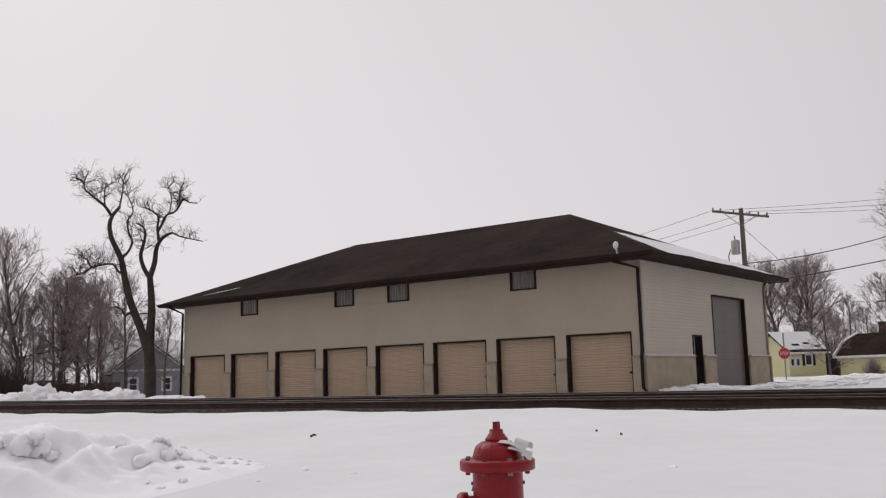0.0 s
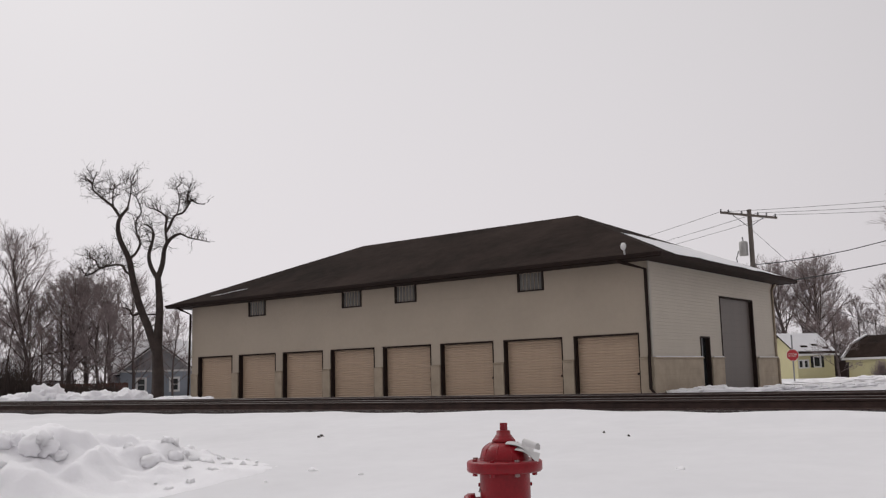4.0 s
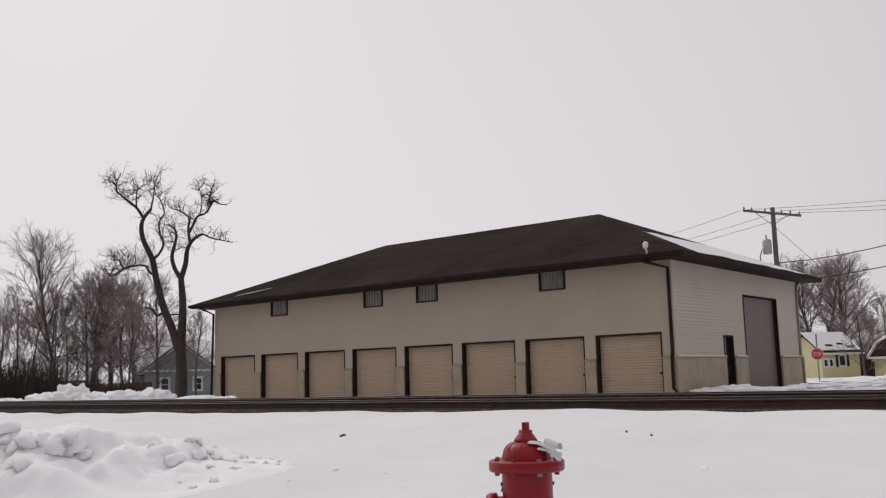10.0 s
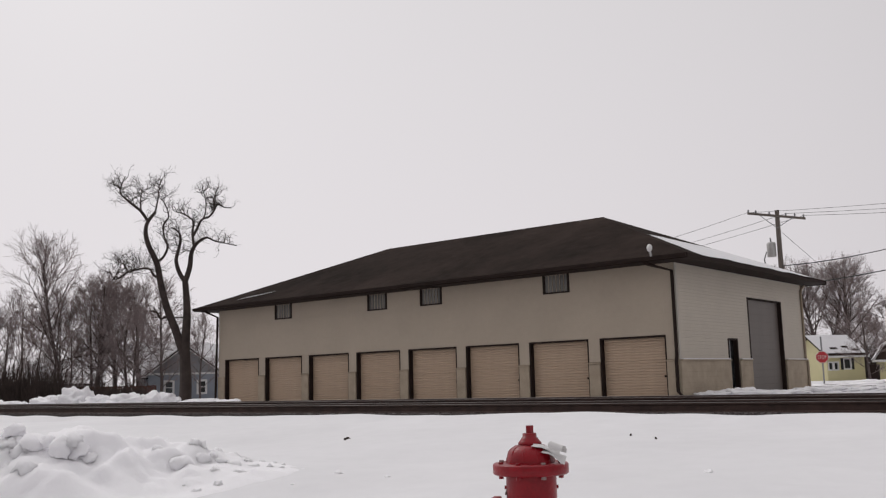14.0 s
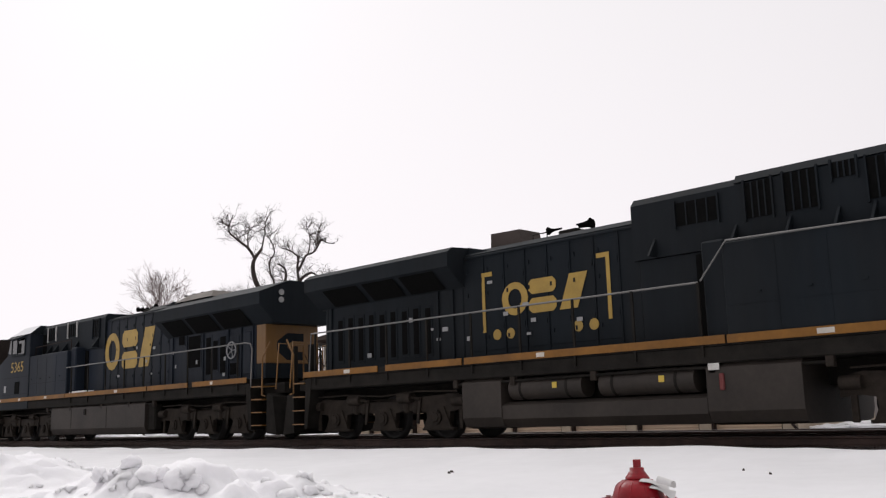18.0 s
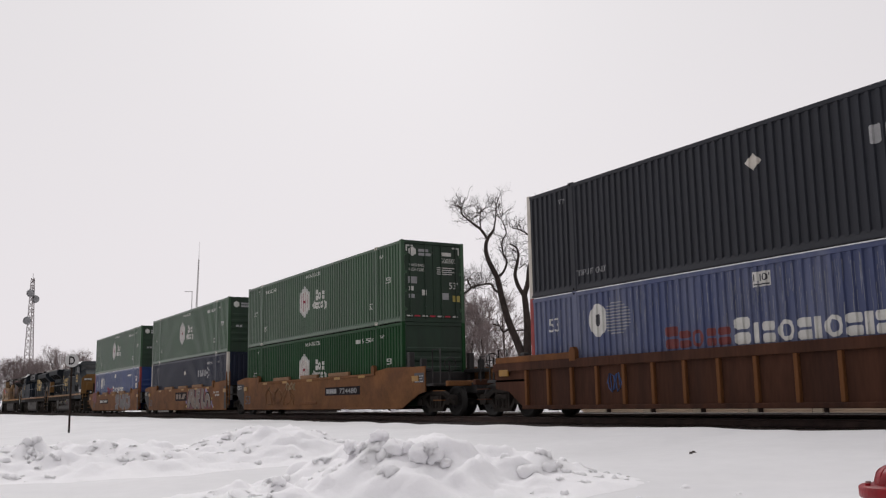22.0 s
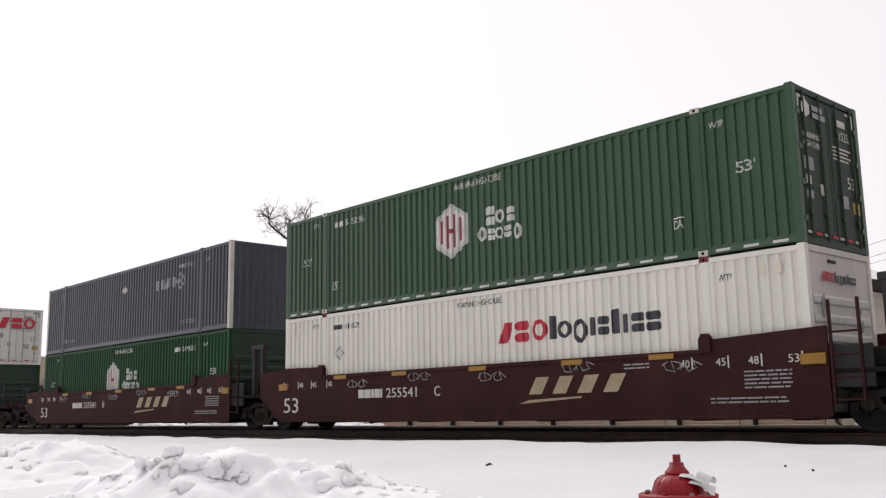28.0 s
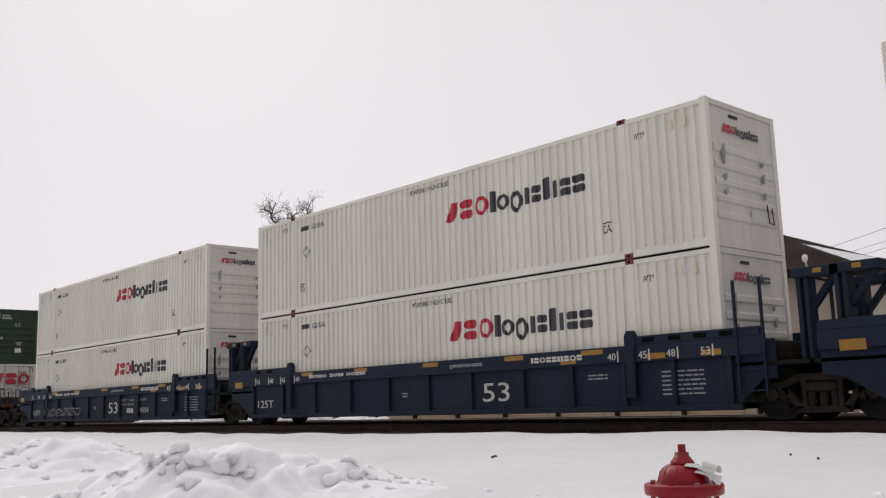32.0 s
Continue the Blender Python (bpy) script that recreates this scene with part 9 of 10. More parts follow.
def door_marks(c, number, mat):
    """Lettering, placards and reflective strips on the cargo doors at the rear end."""
    x = CL - 0.0125

    def plate(y0, z0, w, h, m, label=""):
        part("placard", Mesh().box(x - 0.004, x, y0, y0 + w, z0, z0 + h), m, c, label)
    write(c, number, x, 2.14, 0.17, 0.34, mat, 0.62, end=True)
    plate(0.34, 2.40, 0.42, 0.13, mat)
    write(c, "53'", x, 1.22, 0.24, 0.66, mat, 0.36, end=True)
    if mat is MARK_WHITE:
        write(c, "WARNING", x, 1.96, 0.11, -0.98, mat, 0.62, end=True)
        write(c, "HIGH CUBE", x, 1.80, 0.11, -0.98, mat, 0.62, end=True)
    for k in range(4):
        plate(0.16, 1.95 - 0.075 * k, 0.74 - 0.12 * (k % 2), 0.03, mat)
    plate(0.80, 0.76, 0.30, 0.22, TAG_YELLOW, "yellow danger placard")
    plate(0.36, 0.82, 0.28, 0.24, MARK_GREY, "small printed placard")
    plate(-1.02, 1.36, 0.36, 0.24, MARK_GREY, "small printed placard")
    plate(-0.98, 1.10, 0.18, 0.16, mat)
    plate(-0.46, 0.95, 0.18, 0.20, mat)
    plate(-1.0, 0.84, 0.24, 0.14, MARK_GREY)
    for y0, z0, w, h in ((-1.10, 2.50, 0.05, 0.2), (-1.10, 2.68, 0.3, 0.05), (0.8, 2.68, 0.3, 0.05), (1.05, 2.46, 0.05, 0.24)):
        plate(y0, z0, w, h, mat)
    for k in range(7):
        plate(-1.08 + 0.31 * k, 0.19, 0.22, 0.05, MARK_RED if k % 2 else MARK_WHITE, "red and white reflective strip")


def mark_hexagon(c, number, side="r", red=MARK_MAROON, dash=False, low=False, extra=False):
    hexagon(c, 7.24, 1.56, 1.16, 1.38, SIDE, red)
    blocks(c, "Bob", 8.42, 1.50, 0.44, 0.92, MARK_WHITE)
    blocks(c, "Obobg", 8.16, 1.14, 0.36, 1.40, MARK_WHITE)
    if extra:
        blocks(c, "Ibob", 9.72, 1.24, 0.30, 0.62, MARK_WHITE)
    write(c, "WARNING HIGH CUBE", 7.38, 2.53, 0.16, SIDE, MARK_WHITE, 1.55)
    if side == "r":
        write(c, number, 12.95, 2.33, 0.17, SIDE, MARK_WHITE, 0.95)
        bars(c, 12.4, 2.34, 0.42, 1, MARK_WHITE, SIDE, h=0.15)
    else:
        write(c, number, 2.95, 2.38, 0.17, SIDE, MARK_WHITE, 0.8)
        bars(c, 2.4, 2.39, 0.42, 1, MARK_WHITE, SIDE, h=0.15)
    write(c, "WTP", 14.46, 2.42, 0.12, SIDE, MARK_WHITE, 0.30)
    write(c, "WTP", 1.35, 2.52, 0.11, SIDE, MARK_WHITE, 0.30)
    z53 = 0.62 if low else 1.46
    write(c, "53'", 14.96, z53, 0.22, SIDE, MARK_WHITE, 0.38)
    write(c, "53'", 0.88, z53, 0.20, SIDE, MARK_WHITE, 0.44)
    for x in (13.54, 2.36):
        write(c, "DA", x, 0.62, 0.17, SIDE, MARK_WHITE, 0.22)
        part("overline", Mesh().box(x, x + 0.24, SIDE - 0.003, SIDE, 0.82, 0.845), MARK_WHITE, c)
    if dash:
        for k in range(28):
            x = 0.42 + 0.567 * k
            if min(abs(x - 1.98), abs(x - 14.17)) > 0.25:
                part("reflective_dash", cached("dash", MARK_WHITE, lambda: Mesh().prism([(-CW - 0.006, 0.055), (-CW + 0.001, 0.105), (-CW + 0.02, 0.105), (-CW + 0.02, 0.055)], -0.15, 0.15, "x")), MARK_WHITE, c, at=pose(x, 0, 0))


def mark_red_word(c, number, where, num_side="l"):
    x = 8.76 if where == "r" else 3.08
    blocks(c, "VBO", x, 1.62, 0.46, 1.46, MARK_RED, label="three red lettering blocks")
    blocks(c, "Iogibtibb", x + 1.52, 1.62, 0.50, 2.84, MARK_BLACK, label="charcoal lettering blocks")
    write(c, "WARNING HIGH CUBE", 7.36, 2.55, 0.13, SIDE, MARK_BLACK, 1.5)
    write(c, "WTP", 14.44, 2.40, 0.13, SIDE, MARK_BLACK, 0.28)
    write(c, "WTP", 1.35, 2.5, 0.12, SIDE, MARK_BLACK, 0.28)
    nx, dx = (2.9, 2.66) if num_side == "l" else (13.1, 13.4)
    write(c, number, nx, 2.40, 0.15, SIDE, MARK_BLACK, 0.62)
    bars(c, nx - 0.52, 2.41, 0.42, 1, MARK_BLACK, SIDE, h=0.13)
    diamond(c, dx, 1.76, 0.2, MARK_GREY, hollow=True, label="grey outline diamond placard")
    for xx in (13.54, 2.36):
        write(c, "DA", xx, 0.62, 0.17, SIDE, MARK_BLACK, 0.22)
        part("overline", Mesh().box(xx, xx + 0.22, SIDE - 0.003, SIDE, 0.82, 0.845), MARK_BLACK, c)
    for x in (0.45, 0.75, 15.35, 15.65):
        part("vent", cached("vent", C_OLDWHITE, lambda: Mesh().box(-0.05, 0.05, -CW - 0.006, -CW + 0.01, 2.42, 2.62, 0.01)), C_OLDWHITE, c, at=pose(x, 0, 0))


def mark_striped_disc(c, faded=False):
    """A disc with speed stripes, a red word and a white word."""
    grey = MARK_WHITE if not faded else MARK_GREY
    ring = [(2.85 + 0.33 * math.cos(2 * math.pi * k / 20), 2.08 + 0.42 * math.sin(2 * math.pi * k / 20)) for k in range(20)]
    em = part("emblem", Mesh().prism(ring, SIDE - 0.007, SIDE - 0.0045), MARK_WHITE, c, "disc emblem with white speed stripes")
    for k in range(11):
        z = 1.70 + 0.075 * k
        w = 0.55 * math.sqrt(max(0.0, 1 - ((z - 2.07) / 0.42) ** 2))
        part("emblem_stripe", Mesh().box(3.45 - w * 0.6, 3.45 + w + 0.05, SIDE - 0.004, SIDE, z, z + 0.028), grey, em)
    part("emblem_bar", Mesh().prism([(2.83, 1.92), (2.90, 1.98), (2.95, 2.12), (2.88, 2.24), (2.80, 2.22), (2.79, 2.0)], SIDE - 0.010, SIDE - 0.0075), MARK_BLACK, em, "dark mark on the disc")
    blocks(c, "Bbobb", 5.22, 1.22, 0.5, 1.9, MARK_MAROON if not faded else TAG_RUST, label="faded red lettering blocks")
    blocks(c, "Bibobiobib", 7.26, 1.20, 0.56, 3.66, MARK_WHITE, label="white lettering blocks")
    part("notice", Mesh().box(7.8, 8.3, SIDE - 0.004, SIDE, 2.35, 2.66), MARK_WHITE, c, "white notice panel")
    if faded:
        write(c, "110'", 7.86, 2.46, 0.16, SIDE - 0.006, MARK_BLACK, 0.38)
        bars(c, 7.86, 2.38, 0.38, 1, MARK_BLACK, SIDE - 0.005)
    for x in (14.84, 0.83):
        write(c, "53", x, 1.92, 0.36, SIDE, MARK_WHITE, 0.42)
    part("notice", Mesh().box(14.84, 15.28, SIDE - 0.004, SIDE, 1.47, 1.82), MARK_WHITE, c, "white notice panel")
    write(c, "110", 14.9, 1.55, 0.2, SIDE - 0.006, MARK_BLACK, 0.32)
    bars(c, 12.3, 2.36, 1.2, 1, MARK_WHITE, SIDE, h=0.12)


def mark_open_diamond(c, number):
    blocks(c, "IIVI", 10.78, 1.76, 0.36, 1.45, MARK_GREY, label="thin grey lettering blocks")
    diamond(c, 12.68, 1.94, 0.35, MARK_GREY, hollow=True, label="grey outline diamond emblem")
    diamond(c, 12.68, 1.94, 0.13, MARK_GREY, y=SIDE - 0.001, label="grey inner diamond")
    diamond(c, 8.05, 2.07, 0.2, POST_WHITE, label="tan diamond placard")
    for x in (12.72, 2.12):
        write(c, "TOP LIFT ONLY", x, 0.38, 0.15, SIDE, MARK_GREY, 1.14)
    write(c, number, 13.0, 2.38, 0.15, SIDE, MARK_GREY, 0.62)
    bars(c, 12.5, 2.39, 0.4, 1, MARK_GREY, SIDE, h=0.13)
    for x in (14.46, 1.4):
        write(c, "WTP", x, 2.4, 0.14, SIDE, MARK_GREY, 0.3)


def decorate_boxes():
    numbers = {1: "641190", 2: "340350", 3: "500509", 6: "500288", 7: "518450", 10: "515256", 12: "643521"}
    for (k, j), (ch, c) in boxes.items():
        if ch == "g":
            mark_hexagon(c, numbers.get(k, "500509"), "l" if k in (3, 6, 10) else "r", dash=k in (7, 10))
            end_emblem(c, "hex", MARK_WHITE)
            if not any(o.name.startswith("door") for o in c.children):
                write(c, "53'", CL + 0.008, 1.98, 0.2, 0.05, MARK_GREY, 0.34, end=True)
                for y0, z0, w, h in ((-0.85, 1.30, 0.14, 0.12), (-0.66, 1.30, 0.14, 0.12), (0.12, 1.12, 0.36, 0.05), (0.2, 1.0, 0.2, 0.1)):
                    part("placard", Mesh().box(CL + 0.002, CL + 0.006, y0, y0 + w, z0, z0 + h), MARK_GREY, c, "small weathered placard")
        elif ch == "r":
            mark_hexagon(c, "635150", low=True, red=C_RED, extra=True)
            end_emblem(c, "hex", MARK_GREY)
            write(c, "53'", CL + 0.008, 1.62, 0.22, -0.35, MARK_GREY, 0.34, end=True)
            part("placard", Mesh().box(CL + 0.002, CL + 0.006, -0.45, -0.02, 0.72, 0.98), TAG_TAN, c, "small weathered placard")
            for i in range(8):
                part("lettering_block", Mesh().box(CL + 0.002, CL + 0.006, -1.0, -0.88, 2.30 - 0.2 * i, 2.42 - 0.2 * i), TAG_TAN, c)
        elif ch == "w":
            left = (k, j) in ((5, 0), (8, 0), (12, 1))
            mark_red_word(c, {5: "422828", 10: "411622", 12: "420667", 13: "425388", 14: "423356"}.get(k, "414630"), "l" if left else "r", "r" if left else "l")
            big = (k, j) in ((5, 0), (8, 0), (12, 1))
            x = CL + 0.034 if big else CL + 0.006
            if big:
                part("lettering_block", word_blocks("VBO", -0.95, 1.86, 0.56, 1.84, 0).moved(Matrix.Translation((x, 0, 0)) @ Matrix.Rotation(radians(90), 4, "Z")), MARK_RED, c, "red lettering blocks on the doors")
            else:
                part("lettering_block", word_blocks("VBO", -0.75, 2.28, 0.17, 0.45, 0).moved(Matrix.Translation((x, 0, 0)) @ Matrix.Rotation(radians(90), 4, "Z")), MARK_RED, c, "small red lettering blocks")
                part("lettering_block", word_blocks("Iogibtibb", -0.28, 2.28, 0.18, 0.85, 0).moved(Matrix.Translation((x, 0, 0)) @ Matrix.Rotation(radians(90), 4, "Z")), MARK_BLACK, c, "small charcoal lettering blocks")
        elif ch in "bf":
            mark_striped_disc(c, ch == "f")
            if k == 11:
                rng = random.Random(3)
                for i in range(26):
                    y, z0, w = -1.12 + 0.086 * i, rng.uniform(1.0, 2.3), rng.uniform(0.015, 0.07)
                    z1, pts = min(z0 + rng.uniform(0.3, 1.0), 2.76), []
                    for q in range(7):
                        pts.append((y + w * rng.uniform(0.5, 1.4), z0 + (z1 - z0) * q / 6))
                    pts += [(y - 0.02 * rng.random(), z) for _, z in pts[::-1]]
                    part("worn_streak", Mesh().prism(pts, CL - 0.010, CL + 0.004, "x"), MARK_GREY if i % 3 else FRAME_BLACK, c, "pale and sooty streak down the ribs")
        elif ch in "ncm":
            mark_open_diamond(c, "240828" if ch in "nm" else "230024")
        elif ch == "o":
            patch = Mesh()
            v, f = corrugated(2.9511, 5.1789, 0.18, CH - 0.14, -(CW - 0.008), RIB_DEPTH)
            patch.add(v, f)
            part("rust_patch", patch, C_RUSTPATCH, c, "bare rusty brown sheet patch")
            part("emblem_arc", Mesh().prism([(2.86 + 0.16 * math.cos(a), 1.9 + 0.42 * math.sin(a)) for a in [math.pi * 0.5 + math.pi * k / 10 for k in range(11)]], SIDE - 0.003, SIDE), PALE_BLUE, c, "remains of a pale blue disc")
            write(c, "WARNING HIGH CUBE", 7.36, 2.55, 0.14, SIDE, MARK_BLACK, 1.48)
            write(c, "933392", 12.95, 2.36, 0.19, SIDE, MARK_GREY, 0.8)
            bars(c, 12.42, 2.37, 0.4, 1, MARK_BLACK, SIDE, h=0.16)
            diamond(c, 8.9, 1.9, 0.2, POST_WHITE, label="faded diamond placard")
            rng = random.Random(12)
            st = Mesh()
            for i in range(190):
                x = rng.uniform(5.3, 15.9)
                z = rng.choice((1.42 + rng.gauss(0, 0.03), 1.42 + rng.gauss(0, 0.03), rng.uniform(0.6, 2.4), 1.0 + rng.gauss(0, 0.25), 2.74 - abs(rng.gauss(0, 0.2))))
                if 1.84 < x < 2.12 or 14.03 < x < 14.31:
                    continue
                w, h = rng.uniform(0.008, 0.028), rng.choice((rng.uniform(0.02, 0.05), rng.uniform(0.03, 0.14)))
                st.prism([(x, z), (x + w, z + 0.01), (x + w * 0.8, z - h), (x + w * 0.3, z - h * 0.8)], -CW + 0.0095 + rib_inset(x), -CW + 0.012 + rib_inset(x))
            tagged(part("worn_streaks", st, RUST_SPOT, c, "orange-brown rust spots"), kind="stuff")
        if any(o.name.startswith("door") for o in c.children):
            door_marks(c, numbers.get(k, "422828"), MARK_GREY if ch == "w" else MARK_WHITE)
        if ch == "f":
            rng = random.Random(41)
            st = Mesh()
            for i in range(620):
                x, z = rng.choice((rng.uniform(0.3, 15.8), rng.uniform(6.5, 15.8))), 2.78 - abs(rng.gauss(0, 0.9))
                if z < 0.3 or 1.84 < x < 2.12 or 14.03 < x < 14.31:
                    continue
                w, h = rng.uniform(0.005, 0.016), rng.uniform(0.08, 0.6)
                st.prism([(x, z), (x + w, z), (x + w * 0.8, max(z - h, 0.22)), (x + w * 0.2, max(z - h, 0.22))], -CW + 0.0095 + rib_inset(x), -CW + 0.012 + rib_inset(x))
            tagged(part("worn_streaks", st, WORN_BLUE, c, "pale scratches where the blue has worn off"), kind="stuff")
        elif ch == "G":
            if k in (3, 9):
                mark_hexagon(c, "509625" if k == 9 else "515900", "r")
            elif k == 8:
                p = part("panel", Mesh().box(4.07, 5.66, SIDE - 0.004, SIDE, 1.5, 2.52), MARK_YELLOW, c, "yellow square panel with dark blocks")
                blocks(p, "BVB", 4.22, 1.72, 0.62, 1.3, MARK_BLUE, y=SIDE - 0.005)
                write(c, "645612", 1.0, 2.34, 0.16, SIDE, MARK_WHITE, 0.68)
                bars(c, 0.52, 2.35, 0.4, 1, MARK_WHITE, SIDE, h=0.14)
                write(c, "53'", 0.83, 1.92, 0.22, SIDE, MARK_WHITE, 0.34)
                write(c, "WTP", 2.2, 2.35, 0.15, SIDE, MARK_WHITE, 0.3)
            else:
                write(c, "WARNING HIGH CUBE", 7.38, 2.53, 0.16, SIDE, MARK_WHITE, 1.55)
                write(c, "WTP", 1.3, 2.45, 0.14, SIDE, MARK_WHITE, 0.3)
                write(c, "53'", 0.9, 1.5, 0.24, SIDE, MARK_WHITE, 0.42)
                write(c, "53'", 14.9, 1.3, 0.24, SIDE, MARK_WHITE, 0.4)
                diamond(c, 11.6, 1.6, 0.24, MARK_WHITE)
                bars(c, 12.4, 2.34, 1.3, 1, MARK_WHITE, SIDE, h=0.15)
                diamond(c, 0, 0, 0.24, MARK_WHITE).matrix_basis = Matrix.Translation((CL - 1.295, -0.2, 1.5)) @ Matrix.Rotation(radians(90), 4, "Z")


def snow_edges():
    for k in (1, 4, 11):
        c = boxes[k, 1][1]
        part("snow_line", Mesh().box(0.2, CL - 0.2, -CW - 0.004, -CW + 0.12, CH - 0.028, CH - 0.004, 0.005), SNOW, c, "thin line of snow on the top edge")


def scale_marks(car, y, mat, z):
    """The load-position figures near each end of a well."""
    for x, s in ((13.6, "40"), (14.35, "45"), (15.0, "48"), (15.75, "53")):
        write(car, s, x, z, 0.14, y, mat, 0.2)
        part("tick", Mesh().box(x + 0.24, x + 0.27, y - 0.003, y, z - 0.04, z + 0.18), mat, car)
    for x, s in ((2.3, "40"), (1.55, "45"), (0.9, "48"), (0.15, "53")):
        write(car, s, x, z, 0.14, y, mat, 0.2)
        part("tick", Mesh().box(x - 0.06, x - 0.03, y - 0.003, y, z - 0.04, z + 0.18), mat, car)


def ribbon(pts, w, y0, y1, top=1.505):
    """A sprayed stroke: a smooth band of one width along a few knots, round at its ends."""
    fine = []
    n = len(pts)
    for i in range(n - 1):
        p0, p1, p2, p3 = [Vector(pts[min(max(i + q, 0), n - 1)]) for q in (-1, 0, 1, 2)]
        for k in range(6):
            t = k / 6
            fine.append(0.5 * (2 * p1 + (p2 - p0) * t + (2 * p0 - 5 * p1 + 4 * p2 - p3) * t * t + (3 * p1 - p0 - 3 * p2 + p3) * t ** 3))
    fine.append(Vector(pts[-1]))
    left, right = [], []
    for i, p in enumerate(fine):
        d = (fine[min(i + 1, len(fine) - 1)] - fine[max(i - 1, 0)]).normalized()
        e = w * (0.5 if 0 < i < len(fine) - 1 else 0.36)
        for side, g in ((left, 1), (right, -1)):
            q = Vector((p.x - g * d.y * e, p.y + g * d.x * e))
            side.append(side[-1] if side and (q - side[-1]).dot(d) < 0.002 else q)
    v = [(x, q, min(max(z, 0.27), top)) for x, z in left + right for q in (y0, y1)]
    m = len(left)
    f = []
    for i in range(m - 1):
        a, b = 2 * i, 2 * (m + i)
        f += [(a, a + 2, b + 2, b), (a, a + 1, a + 3, a + 2), (b, b + 2, b + 3, b + 1)]
    return Mesh().add(v, f)


def sprayed_word(car, y, letters, layers, top=1.505):
    """Large sprayed letters of smooth strokes, each colour a layer of its own."""
    for i, strokes in enumerate(letters):
        for grow, dep, mat, nm, lb in layers:
            for k, (w, *pts) in enumerate(strokes):
                d = y - dep - 0.0006 * k - 0.0002 * i
                part(nm, ribbon(pts, w + grow, d, d + 0.004, top), mat, car, lb)


def silver_word(car, y):
    """Three large sprayed letters and a mark of exclamation on a pink ground."""
    part("graffiti_ground", Mesh().prism([(5.86, 0.36), (9.0, 0.29), (12.5, 0.34), (12.3, 0.62), (12.1, 0.72), (12.3, 1.0), (12.0, 1.12), (12.2, 1.46), (11.2, 1.46), (9.0, 1.5), (7.6, 1.49), (5.95, 1.5), (6.06, 1.1), (5.95, 0.8)], y - 0.003, y), TAG_PINK, car, "sprayed pink background")
    for x, z, r in ((5.8, 1.38, 0.06), (5.82, 1.22, 0.04), (12.42, 1.38, 0.09), (12.36, 1.18, 0.06), (12.5, 0.86, 0.08), (12.6, 0.72, 0.07), (12.44, 0.7, 0.06), (12.7, 0.55, 0.05)):
        part("graffiti_dot", Mesh().prism([(x + r * math.cos(q * 0.6283), z + r * math.sin(q * 0.6283)) for q in range(10)], y - 0.003, y), TAG_PINK, car)
    r = ((0.40, (6.42, 1.36), (6.80, 1.22), (6.86, 0.85), (6.72, 0.42)), (0.27, (6.62, 1.38), (7.15, 1.44), (7.66, 1.32), (7.66, 1.10), (7.28, 0.93)), (0.33, (7.28, 0.92), (7.72, 0.80), (7.66, 0.42)), (0.18, (7.70, 0.46), (8.05, 0.42), (8.50, 0.42)))
    t = ((0.27, (8.06, 1.28), (8.40, 1.42), (8.95, 1.26), (9.62, 1.40)), (0.42, (8.72, 1.30), (8.72, 0.86), (8.92, 0.60), (9.24, 0.40)))
    h = ((0.38, (10.08, 1.46), (9.92, 1.15), (9.76, 0.90), (9.94, 0.40)), (0.28, (9.80, 0.94), (10.3, 1.12), (10.85, 1.18)), (0.40, (10.96, 1.46), (10.72, 1.10), (10.92, 0.72), (11.36, 0.40)))
    mark = ((0.26, (11.86, 1.44), (11.36, 1.30), (11.72, 1.04), (11.56, 0.80)), (0.34, (11.90, 0.62), (11.96, 0.52), (11.94, 0.42)))
    sprayed_word(car, y, (r, t, h, mark), ((0.30, 0.006, SPRAY_BLACK, "graffiti_outline", "black outline of a sprayed letter"), (0.0, 0.013, TAG_SILVER, "graffiti", "large silver sprayed letter")))


